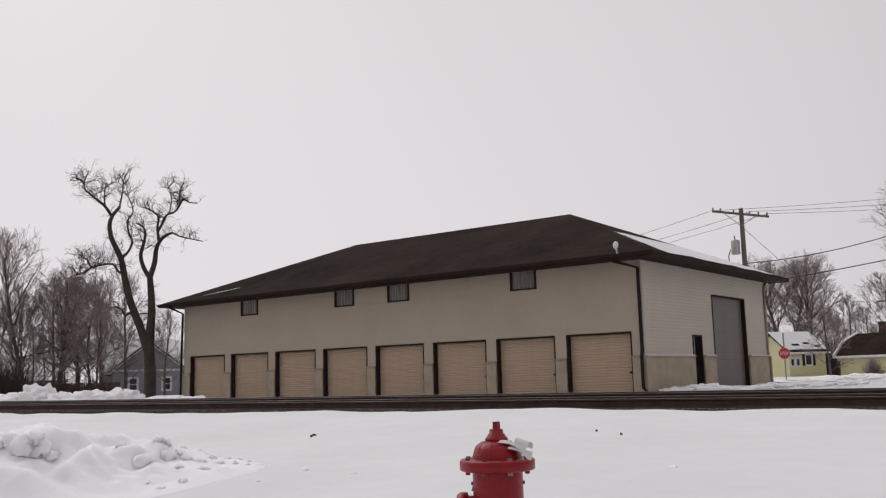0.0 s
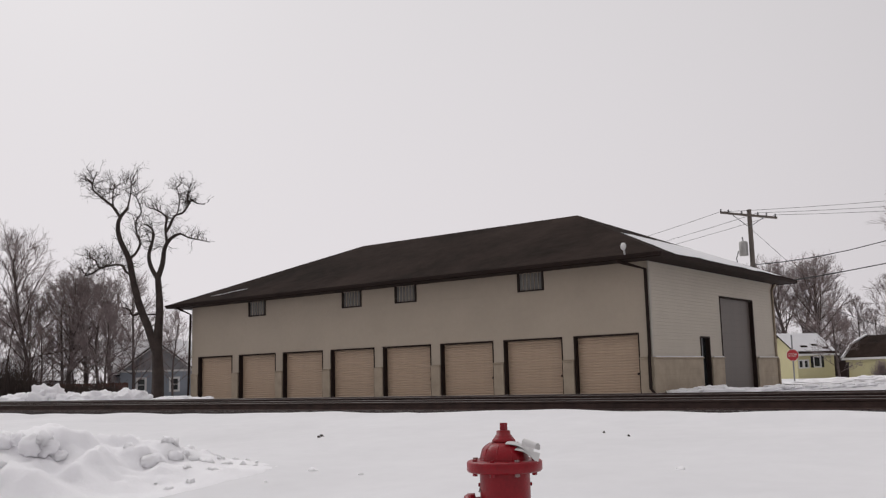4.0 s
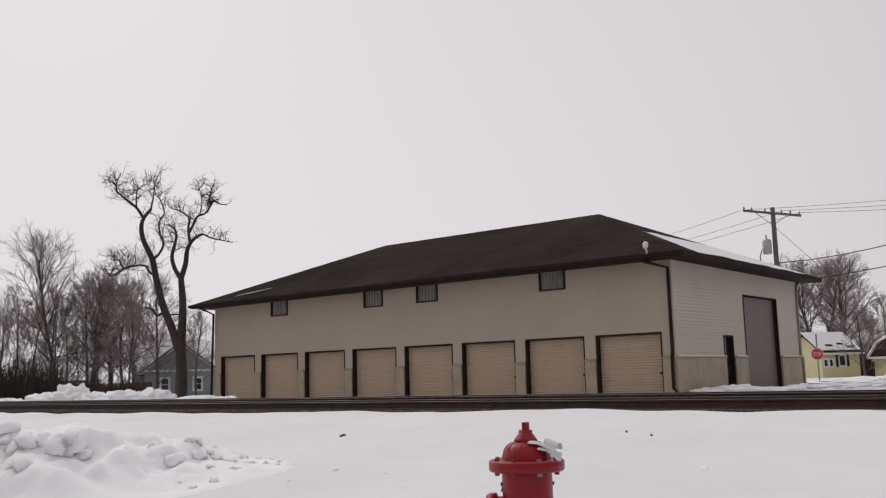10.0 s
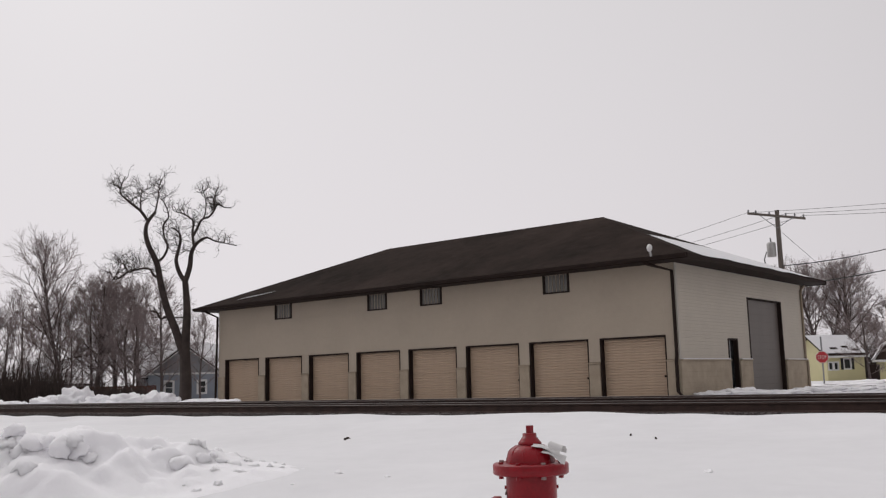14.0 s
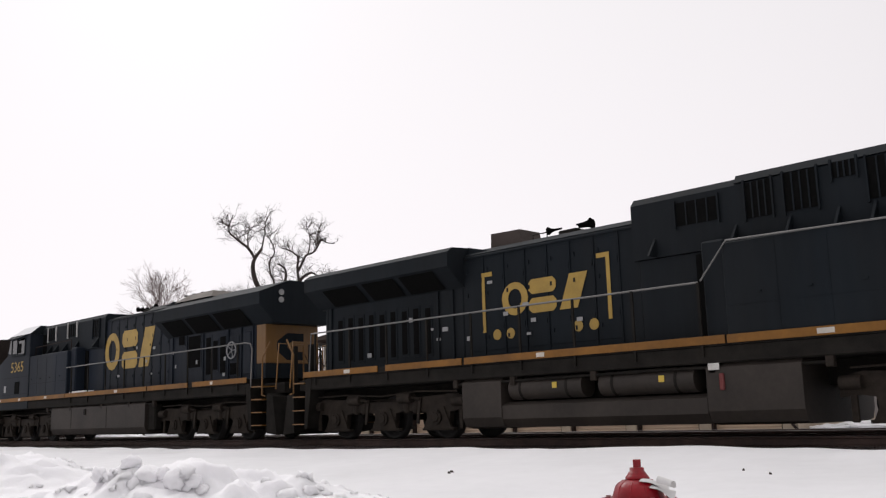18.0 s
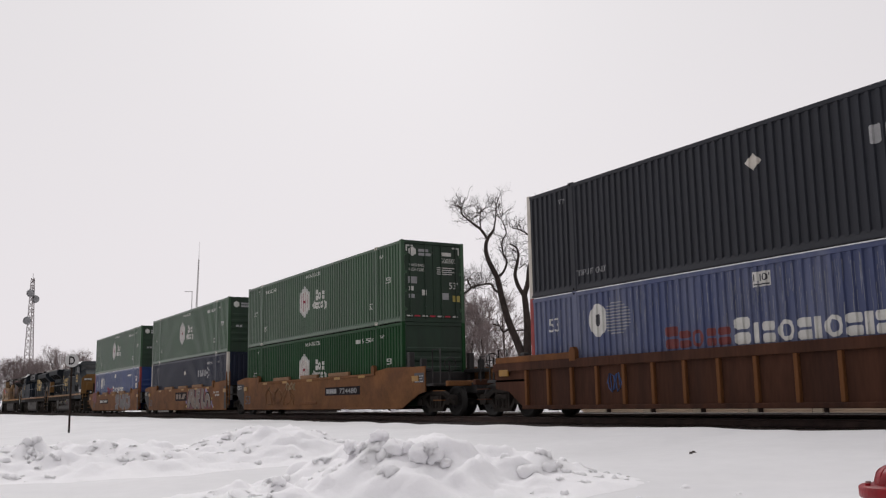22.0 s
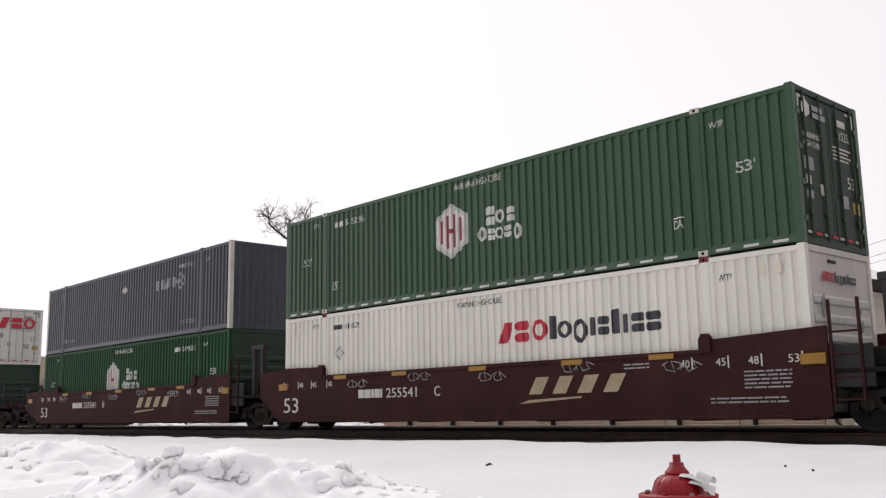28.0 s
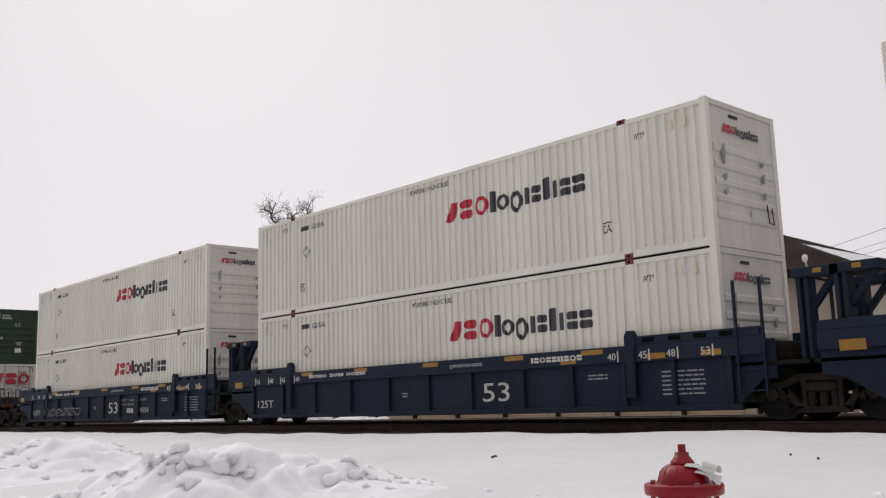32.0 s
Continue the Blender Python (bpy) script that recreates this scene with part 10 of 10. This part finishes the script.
def tan_word(car, y):
    """Five rounded tan letters, rimmed white and black, over dark red."""
    part("graffiti_ground", Mesh().prism([(9.1, 0.30), (13.9, 0.30), (13.75, 0.8), (13.2, 1.1), (12.7, 1.1), (12.5, 1.48), (9.7, 1.49), (9.25, 1.3), (9.05, 0.9)], y - 0.003, y), TAG_DARK, car, "dark red sprayed background")
    for x, z, r, mat in ((8.95, 0.7, 0.1, TAG_LILAC), (9.0, 0.45, 0.08, TAG_YELLOW), (8.86, 0.95, 0.06, TAG_LILAC), (13.9, 0.62, 0.12, TAG_LILAC), (14.1, 0.45, 0.1, TAG_LILAC), (13.95, 0.85, 0.06, TAG_YELLOW), (12.85, 1.32, 0.14, TAG_LILAC), (13.1, 1.2, 0.08, TAG_LILAC), (14.3, 0.4, 0.06, TAG_YELLOW), (9.35, 1.42, 0.07, TAG_YELLOW)):
        part("graffiti_dot", Mesh().prism([(x + r * math.cos(q * 0.6283), z + r * math.sin(q * 0.6283)) for q in range(10)], y - 0.003, y), mat, car)
    first = ((0.36, (9.85, 1.40), (9.62, 1.0), (9.40, 0.42)), (0.28, (9.85, 1.38), (10.35, 1.34), (10.34, 1.08), (9.85, 0.88)), (0.30, (9.90, 0.86), (10.26, 0.68), (10.28, 0.42)))
    second = ((0.26, (10.60, 1.0), (10.55, 0.60), (10.80, 0.42), (11.05, 0.60), (10.98, 0.95)),)
    third = ((0.30, (11.72, 1.40), (11.20, 1.38), (11.22, 1.0), (11.36, 0.60), (11.70, 0.42)), (0.22, (11.26, 0.95), (11.70, 1.02)))
    fourth = ((0.34, (12.26, 1.44), (12.12, 0.95), (12.24, 0.55), (12.62, 0.42)),)
    fifth = ((0.28, (12.82, 0.42), (12.90, 0.86), (13.22, 0.96), (13.48, 0.74), (13.62, 0.42)),)
    sprayed_word(car, y, (first, second, third, fourth, fifth), ((0.24, 0.006, SPRAY_BLACK, "graffiti_outline", "black outline of a sprayed letter"), (0.08, 0.011, MARK_GREY, "graffiti_rim", "pale rim of a sprayed letter"), (0.0, 0.016, TAG_TAN, "graffiti", "large tan sprayed letter")))


def faded_word(car, y):
    """Thick grey letters with a pale rim over dark red, much weathered."""
    one = ((0.40, (10.2, 1.34), (9.5, 1.38), (9.25, 1.12), (9.9, 0.85), (10.05, 0.6)), (0.34, (10.0, 0.55), (9.4, 0.44), (8.98, 0.42)))
    two = ((0.38, (10.55, 1.36), (10.75, 0.9), (10.75, 0.44)), (0.32, (10.8, 0.72), (11.15, 0.85), (11.35, 0.44)))
    three = ((0.34, (11.3, 1.38), (11.75, 1.32), (11.95, 0.95), (12.0, 0.46)), (0.30, (11.95, 0.55), (11.55, 0.5), (11.5, 0.85), (11.9, 0.98)))
    four = ((0.38, (13.3, 1.36), (12.7, 1.36), (12.45, 0.95), (12.75, 0.55), (13.5, 0.45)), (0.32, (13.85, 1.05), (13.2, 1.0)), (0.34, (13.75, 1.0), (13.8, 0.44)))
    sprayed_word(car, y, (one, two, three, four), ((0.24, 0.006, TAG_DARK, "graffiti_shadow", "dark red shadow of a sprayed letter"), (0.10, 0.011, MARK_GREY, "graffiti_rim", "white rim of a sprayed letter"), (0.02, 0.016, TAG_FADED, "graffiti", "weathered grey sprayed letter")))


def scribble(car, x, z, w, h, y, mat, seed, loops=7):
    rng = random.Random(seed)
    pts = []
    for k in range(loops * 6):
        t = k / (loops * 6 - 1)
        pts.append((x + w * t + 0.12 * w * math.sin(k * 1.9), y - 0.008, z + h * (0.5 + 0.48 * math.sin(k * 1.3 + rng.uniform(-0.4, 0.4)))))
    part("graffiti_tag", Mesh().pipe(pts, 0.014, 4), mat, car, "thin scrawled spray tag")


def decorate_wells():
    for k, car in cars.items():
        y = -1.404
        if k in (1, 2, 3, 5, 12):
            num = {1: "724480", 3: "724480", 5: "469441", 12: "646363"}.get(k)
            if num:
                x = {1: 2.95, 3: 9.77, 5: 3.0, 12: 3.1}[k]
                part("number_panel", Mesh().box(x, x + (2.75 if k == 12 else 3.24), y - 0.003, y, 0.78, 1.10), SPRAY_BLACK, car, "black number panel")
                write(car, num, x + (1.24 if k == 12 else 1.4), 0.84, 0.20, y - 0.005, MARK_WHITE if k == 1 else MARK_GREY, 1.55, bold=0.005)
                bars(car, x + 0.15, 0.85, 1.0, 1, MARK_WHITE if k == 1 else MARK_GREY, y - 0.004, h=0.18)
            else:
                part("number_panel", Mesh().box(6.55, 9.02, y - 0.003, y, 0.78, 1.28), SPRAY_BLACK, car, "black panel with white lettering blocks")
                blocks(car, "IIV", 6.75, 0.88, 0.3, 2.1, TAG_TAN, y=y - 0.004)
            write(car, "53", 0.1, 0.5, 0.40, y, MARK_BLACK if k != 12 else TAG_DARK, 0.7)
            if k in (3, 5, 12):
                part("notice", Mesh().box(17.2, 17.85, y - 0.004, y, 1.1, 1.42), MARK_BLACK, car, "small framed notice panel")
                bars(car, 17.25, 1.3, 0.55, 3, MARK_GREY, y - 0.005, pitch=0.09)
        if k == 1:
            word = [((0.16, (-0.12, 1.02), (0.02, 1.52), (0.12, 1.60), (0.20, 1.04)), (0.10, (0.0, 1.24), (0.18, 1.24))), ((0.15, (0.34, 1.02), (0.36, 1.62)), (0.15, (0.38, 1.60), (0.60, 1.50), (0.42, 1.30))),
                    ((0.15, (0.95, 1.60), (0.70, 1.58), (0.70, 1.06), (0.98, 1.04)), (0.10, (0.72, 1.32), (0.92, 1.34))), ((0.16, (1.30, 1.52), (1.10, 1.52), (1.12, 1.30), (1.30, 1.20), (1.22, 1.02), (1.02, 1.06)),)]
            sprayed_word(car, y, word, ((0.16, 0.006, TAG_DARK, "graffiti_outline", "dark outline of a red sprayed letter"), (0.0, 0.013, TAG_RUST, "graffiti", "dull red sprayed letter")), top=1.66)
            faded_word(car, y)
        if k == 2:
            tan_word(car, y)
            write(car, "WRITERS", 14.65, 1.12, 0.09, y - 0.004, MARK_WHITE, 0.5)
            write(car, "ARE WHACK!!", 14.5, 0.97, 0.10, y - 0.004, MARK_WHITE, 0.72)
            write(car, "COCKY", 14.12, 1.13, 0.08, y - 0.004, MARK_WHITE, 0.42)
        if k in (1, 2, 3, 5):
            for x0, x1 in ((3.99, 5.89), (7.21, 8.99), (10.15, 12.04)):
                part("top_plate", Mesh().box(x0, x1, -1.445, -1.34, 1.516, 1.655, 0.012), DUSTY_TAN, car, "dusty raised top plate")
            part("rub_strip", Mesh().box(7.19, 8.91, y - 0.02, y, 0.46, 0.56, 0.008), W_RIBRAIL, car)
        if k == 3:
            scribble(car, 2.95, 0.42, 3.4, 0.85, y, DUSTY_TAN, 20, 5)
            scribble(car, 5.5, 1.05, 1.1, 0.35, y, TAN_MARK, 21, 4)
        if k == 5:
            scribble(car, 2.6, 0.4, 4.5, 0.35, y, MARK_BLACK, 9, 12)
            scribble(car, 8.6, 0.5, 3.0, 0.6, y, W_RUST, 19, 8)
        if k == 12:
            silver_word(car, y)
            write(car, "RACE TOWARDS HELL......", 12.6, 0.62, 0.2, y, MARK_WHITE, 3.0)
            scribble(car, 1.4, 0.45, 1.5, 0.8, y, MARK_WHITE, 31, 6)
            scribble(car, 1.9, 1.15, 2.6, 0.3, y, TAG_DARK, 33, 8)
        if k in (9, 10, 11):
            num_x = 4.85
            write(car, "255541", num_x, 0.84, 0.24, y, MARK_WHITE, 1.18)
            bars(car, 3.68, 0.85, 1.0, 1, MARK_WHITE, y, h=0.22)
            write(car, {9: "B", 10: "C", 11: "A"}[k], 6.68, 0.84, 0.24, y, MARK_WHITE, 0.2)
            blocks(car, "VVVV", 9.75, 0.80, 0.36, 2.6, TAN_MARK, y=y, label="tan slanted lettering blocks")
            part("swoosh", Mesh().prism([(9.45, 0.60), (11.2, 0.70), (11.2, 0.735), (9.75, 0.68)], y - 0.003, y), TAN_MARK, car, "thin tan underline")
            write(car, "53", 0.12, 0.50, 0.42, y, MARK_WHITE, 0.74)
            scale_marks(car, y, MARK_WHITE, 1.2)
            bars(car, 14.9, 1.06, 0.9, 5, MARK_GREY, y)
            bars(car, 14.2, 0.6, 1.5, 2, MARK_GREY, y)
            bars(car, 12.3, 1.3, 0.6, 2, MARK_GREY, y)
            if k == 11:
                part("notice", Mesh().box(17.2, 17.85, y - 0.004, y, 1.0, 1.28), MARK_GREY, car)
            if k == 11:
                write(car, "5-2004-11 REEFER CLEARANCE", 14.3, 1.58, 0.10, y, MARK_GREY, 2.1)
                write(car, "L 201-1", 16.6, 0.9, 0.12, y, MARK_WHITE, 0.5)
            for i in range(5):
                scribble(car, 2.2 + i * 2.5 + (k % 3), 1.12 + 0.1 * (i % 2), 0.8, 0.22, y, MARK_GREY, k * 10 + i, 3)
        if k in (6, 7, 8):
            yr = -1.345
            bars(car, 3.05, 0.86, 0.72, 1, MARK_GREY, yr, h=0.2)
            write(car, {6: "255763", 7: "255763", 8: "255763"}[k], 3.92, 0.86, 0.2, yr, MARK_GREY, 0.74)
            bars(car, 3.3, 0.72, 1.0, 1, MARK_GREY, yr)
            write(car, {6: "A", 7: "C", 8: "B"}[k], 8.38, 0.84, 0.24, yr, MARK_WHITE, 0.2)
            for i, x in enumerate((10.3, 11.28, 12.28, 13.36)):
                blocks(car, "V", x, 0.80, 0.32, 0.55, MARK_GREY, y=yr, label="white lettering block")
                part("underline", Mesh().box(x - 0.05, x + 0.5, yr - 0.003, yr, 0.70, 0.74), MARK_GREY, car)
            write(car, "125T", 0.02, 0.52, 0.27, yr - 0.02, MARK_WHITE, 0.72)
            write(car, "53", 14.4, 0.6, 0.42, yr, MARK_WHITE, 0.62)
            bars(car, 0.1, 1.0, 0.7, 3, MARK_GREY, yr)
            bars(car, 15.4, 1.0, 0.8, 5, MARK_GREY, yr)
            bars(car, 6.9, 0.95, 0.5, 3, MARK_GREY, yr)
            scale_marks(car, -1.437, MARK_WHITE, 1.505)
            for x in (1.9, 13.72):
                write(car, "20", x, 1.0, 0.15, -1.428, MARK_WHITE, 0.2)
                write(car, "40", x, 0.8, 0.15, -1.428, MARK_WHITE, 0.2)
            for x in (0.0, 13.7):
                part("pale_patch", Mesh().box(x, x + 2.35, -1.432, -1.421, 0.235, 0.42), TAG_TAN, car, "pale repainted patch on the bottom chord")
            if k in (7, 8):
                scribble(car, 1.55, 0.5, 0.75, 0.7, yr, MARK_GREY, 70 + k, 5)
        if k == 4:
            scribble(car, 3.2, 0.6, 0.5, 0.5, -1.345, MARK_BLUE, 44, 3)
        if k in (13, 14, 15):
            yr, yc = -1.345, -1.441
            blocks(car, "Iioibo bobi oobbi", 3.0, 1.31, 0.11, 2.6, MARK_WHITE, y=yc, label="small white lettering blocks")
            blocks(car, "ibobbiibob", 11.52, 1.29, 0.15, 1.42, MARK_WHITE, y=yc, label="small white lettering blocks")
            blocks(car, "gbibobobib", 8.9, 1.32, 0.09, 1.1, MARK_GREY, y=yc, label="small white lettering blocks")
            write(car, "53", 8.43 if k == 13 else 9.9, 0.5, 0.42, yr, MARK_WHITE, 0.84)
            write(car, "125T", 0.1, 0.52, 0.22, yr, MARK_WHITE, 0.86)
            if k == 13:
                write(car, "LD LMT 116,300", 9.5, 0.92, 0.1, yr, MARK_GREY, 1.25)
                write(car, "LT WT 138,300", 9.5, 0.76, 0.1, yr, MARK_GREY, 1.2)
                write(car, "PER UNIT", 11.1, 0.92, 0.1, yr, MARK_GREY, 0.7)
                write(car, "74251", 11.14, 0.5, 0.18, yr, MARK_WHITE, 0.8)
                bars(car, 10.12, 0.5, 0.56, 1, MARK_WHITE, yr, h=0.17)
                scribble(car, 1.8, 0.45, 3.9, 0.35, -1.43, MARK_GREY, 57, 9)
            bars(car, 14.8, 0.95, 0.95, 6, MARK_GREY, yr, pitch=0.085)
            bars(car, 13.0, 0.95, 0.5, 2, MARK_GREY, yr)
            bars(car, 7.0, 0.75, 0.22, 2, MARK_GREY, yr)
            scale_marks(car, yc, MARK_WHITE, 1.24)


def decorate_locos():
    yc, yh = -1.515, -0.962
    # yellow engine
    write(up, "5282", -8.25, 2.82, 0.50, yc, MARK_RED, 1.8, bold=0.01)
    sh = part("shield", Mesh().prism([(-6.12, 3.2), (-5.55, 3.2), (-5.53, 2.9), (-5.6, 2.66), (-5.83, 2.5), (-6.06, 2.66), (-6.14, 2.9)], yc - 0.004, yc), MARK_WHITE, up, "white shield emblem with blue head")
    part("shield_head", Mesh().box(-6.14, -5.53, yc - 0.008, yc - 0.0045, 2.92, 3.22), MARK_BLUE, sh)
    for i in range(3):
        part("shield_stripe", Mesh().box(-6.02 + 0.17 * i, -5.96 + 0.17 * i, yc - 0.008, yc - 0.0045, 2.6, 2.88), MARK_RED, sh)
    write(up, "BUILDING AMERICA", -5.38, 2.76, 0.20, yc, MARK_BLACK, 2.2)
    # a waving flag on the hood doors, half hidden under soot
    red = material("sooty_flag_red", (0.12, 0.034, 0.030), 0.8, vary=0.5, scale=2.5, grime=0.75, grime_color=(0.06, 0.045, 0.035))
    pale = material("sooty_flag_grey", (0.14, 0.11, 0.09), 0.8, vary=0.5, scale=2.5, grime=0.75, grime_color=(0.08, 0.06, 0.045))
    navy = material("sooty_flag_blue", (0.022, 0.022, 0.030), 0.6, vary=0.4, scale=1.5, grime=0.5, grime_color=(0.05, 0.04, 0.035))

    def cloth(a, b):
        """Place on the waving flag: a along it, b up it."""
        x = 0.10 + 3.0 * a + 0.42 * b * (1 - 0.9 * a)
        return x, 2.50 + 0.12 * a + b * (1.46 - 0.42 * a) + 0.09 * math.sin(7.5 * a + 1.2 * b) * (0.4 + 0.6 * a)

    def strip(a0, a1, b0, b1, dep, n=14):
        low_edge = [cloth(a0 + (a1 - a0) * q / n, b0) for q in range(n + 1)]
        return Mesh().prism(low_edge + [cloth(a0 + (a1 - a0) * q / n, b1) for q in range(n, -1, -1)], yh - dep - 0.002, yh - dep)
    fl = part("flag", strip(0, 1, 0, 1, 0.001, 24), pale, up, "soot-stained pale flag ground")
    for i in range(7):
        part("flag_stripe", strip(0 if i < 4 else 0.42, 1, i / 6.5, min((i + 0.5) / 6.5, 1), 0.0045), red, fl)
    part("flag_canton", strip(0.0, 0.42, 0.40, 1.0, 0.008), navy, fl, "dark blue flag canton")
    for i in range(5):
        for j in range(4):
            x, z = cloth(0.05 + 0.08 * i, 0.48 + 0.13 * j)
            part("star", Mesh().prism([(x + 0.022 * math.cos(q), z + 0.022 * math.sin(q)) for q in (0.3, 1.9, 3.4, 5.0)], yh - 0.013, yh - 0.0105), pale, fl)
    part("roof_line", Mesh().box(4.45, 10.4, -1.506, -1.5, 4.05, 4.10), TAG_RUST, up, "thin red line along the radiator wing")
    part("tool_box", Mesh().box(-1.86, -0.62, -1.45, -1.0, 1.75, 2.26, 0.02), UP_YELLOW, up, "yellow box on the walkway")
    part("locker", Mesh().box(-1.46, -0.30, -1.30, -1.03, 3.36, 3.82, 0.03), UP_YELLOW, up, "yellow box on the hood side")
    for x, z in ((-1.75, 1.98), (-0.9, 3.2)):
        part("label_plate", Mesh().box(x, x + 0.14, -1.456 if z < 2 else -1.0, -1.451 if z < 2 else -0.985, z, z + 0.12), MARK_WHITE, up, "small white label")
    bolt = [(-2.62, 4.05), (-1.62, 4.22), (-1.72, 3.98), (-2.2, 3.90), (-1.55, 3.70), (-1.6, 3.62), (-2.5, 3.86), (-1.95, 4.08)]
    part("wing_mark", Mesh().prism(bolt, -1.030, -1.026), TAG_RUST, up, "faded red wing mark")
    part("red_line", Mesh().box(-0.3, 1.2, -0.984, -0.978, 4.30, 4.36), TAG_RUST, up)
    part("flaked_line", Mesh().box(1.2, 4.3, -0.984, -0.978, 4.31, 4.36), MARK_GREY, up, "flaked pale line along the hood")
    write(up, "5282", 9.53, 3.52, 0.20, -0.962, TAG_RUST, 0.42)
    # blue engine
    write(c5, "5365", -8.0, 2.85, 0.42, yc, LETTER_GOLD, 1.3, bold=0.0)
    for i, x in enumerate((-0.4, 0.95, 2.2)):
        part("lettering_block", word_blocks("OBV"[i], x, 2.52, 1.36, 1.15, yh), LETTER_GOLD, c5, "large gold lettering block")
    part("walkway_snow", Mesh().box(-2.3, -1.0, -1.45, -1.05, 1.75, 1.85, 0.03), SNOW, c5, "drift of snow on the walkway")
    part("lettering_block", Mesh().prism([(-0.55, 2.55), (-0.2, 2.3), (0.4, 2.3), (0.4, 2.55), (-0.05, 2.55), (-0.2, 2.7), (-0.05, 2.85), (0.4, 2.85), (0.4, 3.1), (-0.2, 3.1), (-0.55, 2.85)], 9.982, 9.988, "x"), LOCO_DARK, c5, "dark lettering block on the gold end")
    write(c1, "102", 9.788, 2.945, 0.11, -1.10, MARK_BLACK, 0.30, end=True)
    write(c1, "102", 9.788, 2.945, 0.11, 0.82, MARK_BLACK, 0.30, end=True)
    for x, z in ((-8.4, 1.85), (-6.9, 1.84), (-5.6, 1.84), (-4.3, 1.84), (-3.0, 1.86)):
        part("label_plate", Mesh().box(x, x + 0.12, yc - 0.006, yc + 0.02, z, z + 0.13), MARK_WHITE, up, "small white label")
    # reversed blue engine
    write(c1, "102", 7.0, 3.04, 0.44, yc, LETTER_GOLD, 0.84, bold=0.012)
    part("lightning_bar", Mesh().prism([(6.72, 2.90), (7.35, 2.99), (7.30, 2.90), (7.75, 2.96), (7.70, 2.88), (8.0, 2.94), (7.62, 2.78), (7.64, 2.86), (7.24, 2.78), (7.26, 2.87)], yc - 0.004, yc), LETTER_GOLD, c1, "gold lightning bar")
    for i, x in enumerate((-3.2, -2.42, -1.58)):
        part("lettering_block", word_blocks("OBV"[i], x, 2.66, 0.74, 0.76, yh), LETTER_GOLD, c1, "gold lettering block")
    for x, s in ((-3.80, 1), (-0.26, -1)):
        br = Mesh().prism([(x, 2.35), (x + s * 0.09, 2.35), (x + s * 0.09, 3.62), (x + s * 0.32, 3.62), (x + s * 0.32, 3.72), (x, 3.72)], yh - 0.004, yh)
        part("bracket_mark", br, LETTER_GOLD, c1, "gold bracket line")
    for x in (-3.38, -2.98, -1.12, -0.72):
        part("dot_mark", Mesh().tube((x, yh - 0.004, 2.28), (x, yh, 2.28), 0.12, n=14), LETTER_GOLD, c1)
    for x, w in ((8.64, 0.50), (9.24, 0.40)):
        part("pale_patch", Mesh().box(x, x + w, yc - 0.004, yc, 1.87, 2.12), POST_WHITE, c1, "pale notice plate")
    rng = random.Random(17)
    for L, yy in ((up, yh), (c5, yh), (c1, yh)):
        for i in range(12):
            x, z = rng.uniform(-0.3, 8.5) * (1 if L is not c1 else -1), rng.uniform(1.9, 3.5)
            part("label_plate", Mesh().box(x, x + rng.uniform(0.08, 0.18), yy - 0.025, yy - 0.018, z, z + rng.uniform(0.05, 0.12)), MARK_GREY, L, "small pale warning label")


decorate_boxes()
for _, box in boxes.values():
    press_onto_ribs(box)
decorate_wells()
decorate_locos()
snow_edges()

# ---- the many ties last ----
make_track(TRACK_Y, "near_track")
make_track(TRACK_Y + 4.0, "far_track")


def motions():
    """The train runs to the left at an even speed, its wheels rolling while they pass."""
    place = {}
    for ob, u, z in TRAIN:
        place[ob] = u
        walk(ob, [(t, pose(u - run(t), TRACK_Y, z)) for t in (0, 4, 8, 12, 16, 20, 24, 28, 32)])
    for w, dx, r, tx, car in WHEELS:
        u = place[car] + tx + dx
        near, gone = 25 + (u - 4) / 22.0, 25 + (u + 58) / 22.0
        f0, f1 = max(0, math.floor(near * FPS)), min(32 * FPS, math.ceil(gone * FPS))
        times = sorted({0, *range(f0, f1 + 1), 32 * FPS})
        base = run(f0 / FPS)
        rows = []
        for k in times:
            way = run(min(max(k, f0), f1) / FPS) - base
            rows.append((k / FPS, pose(dx, 0, r) @ Matrix.Rotation(-way / r, 4, "Y")))
        walk(w, rows)


motions()
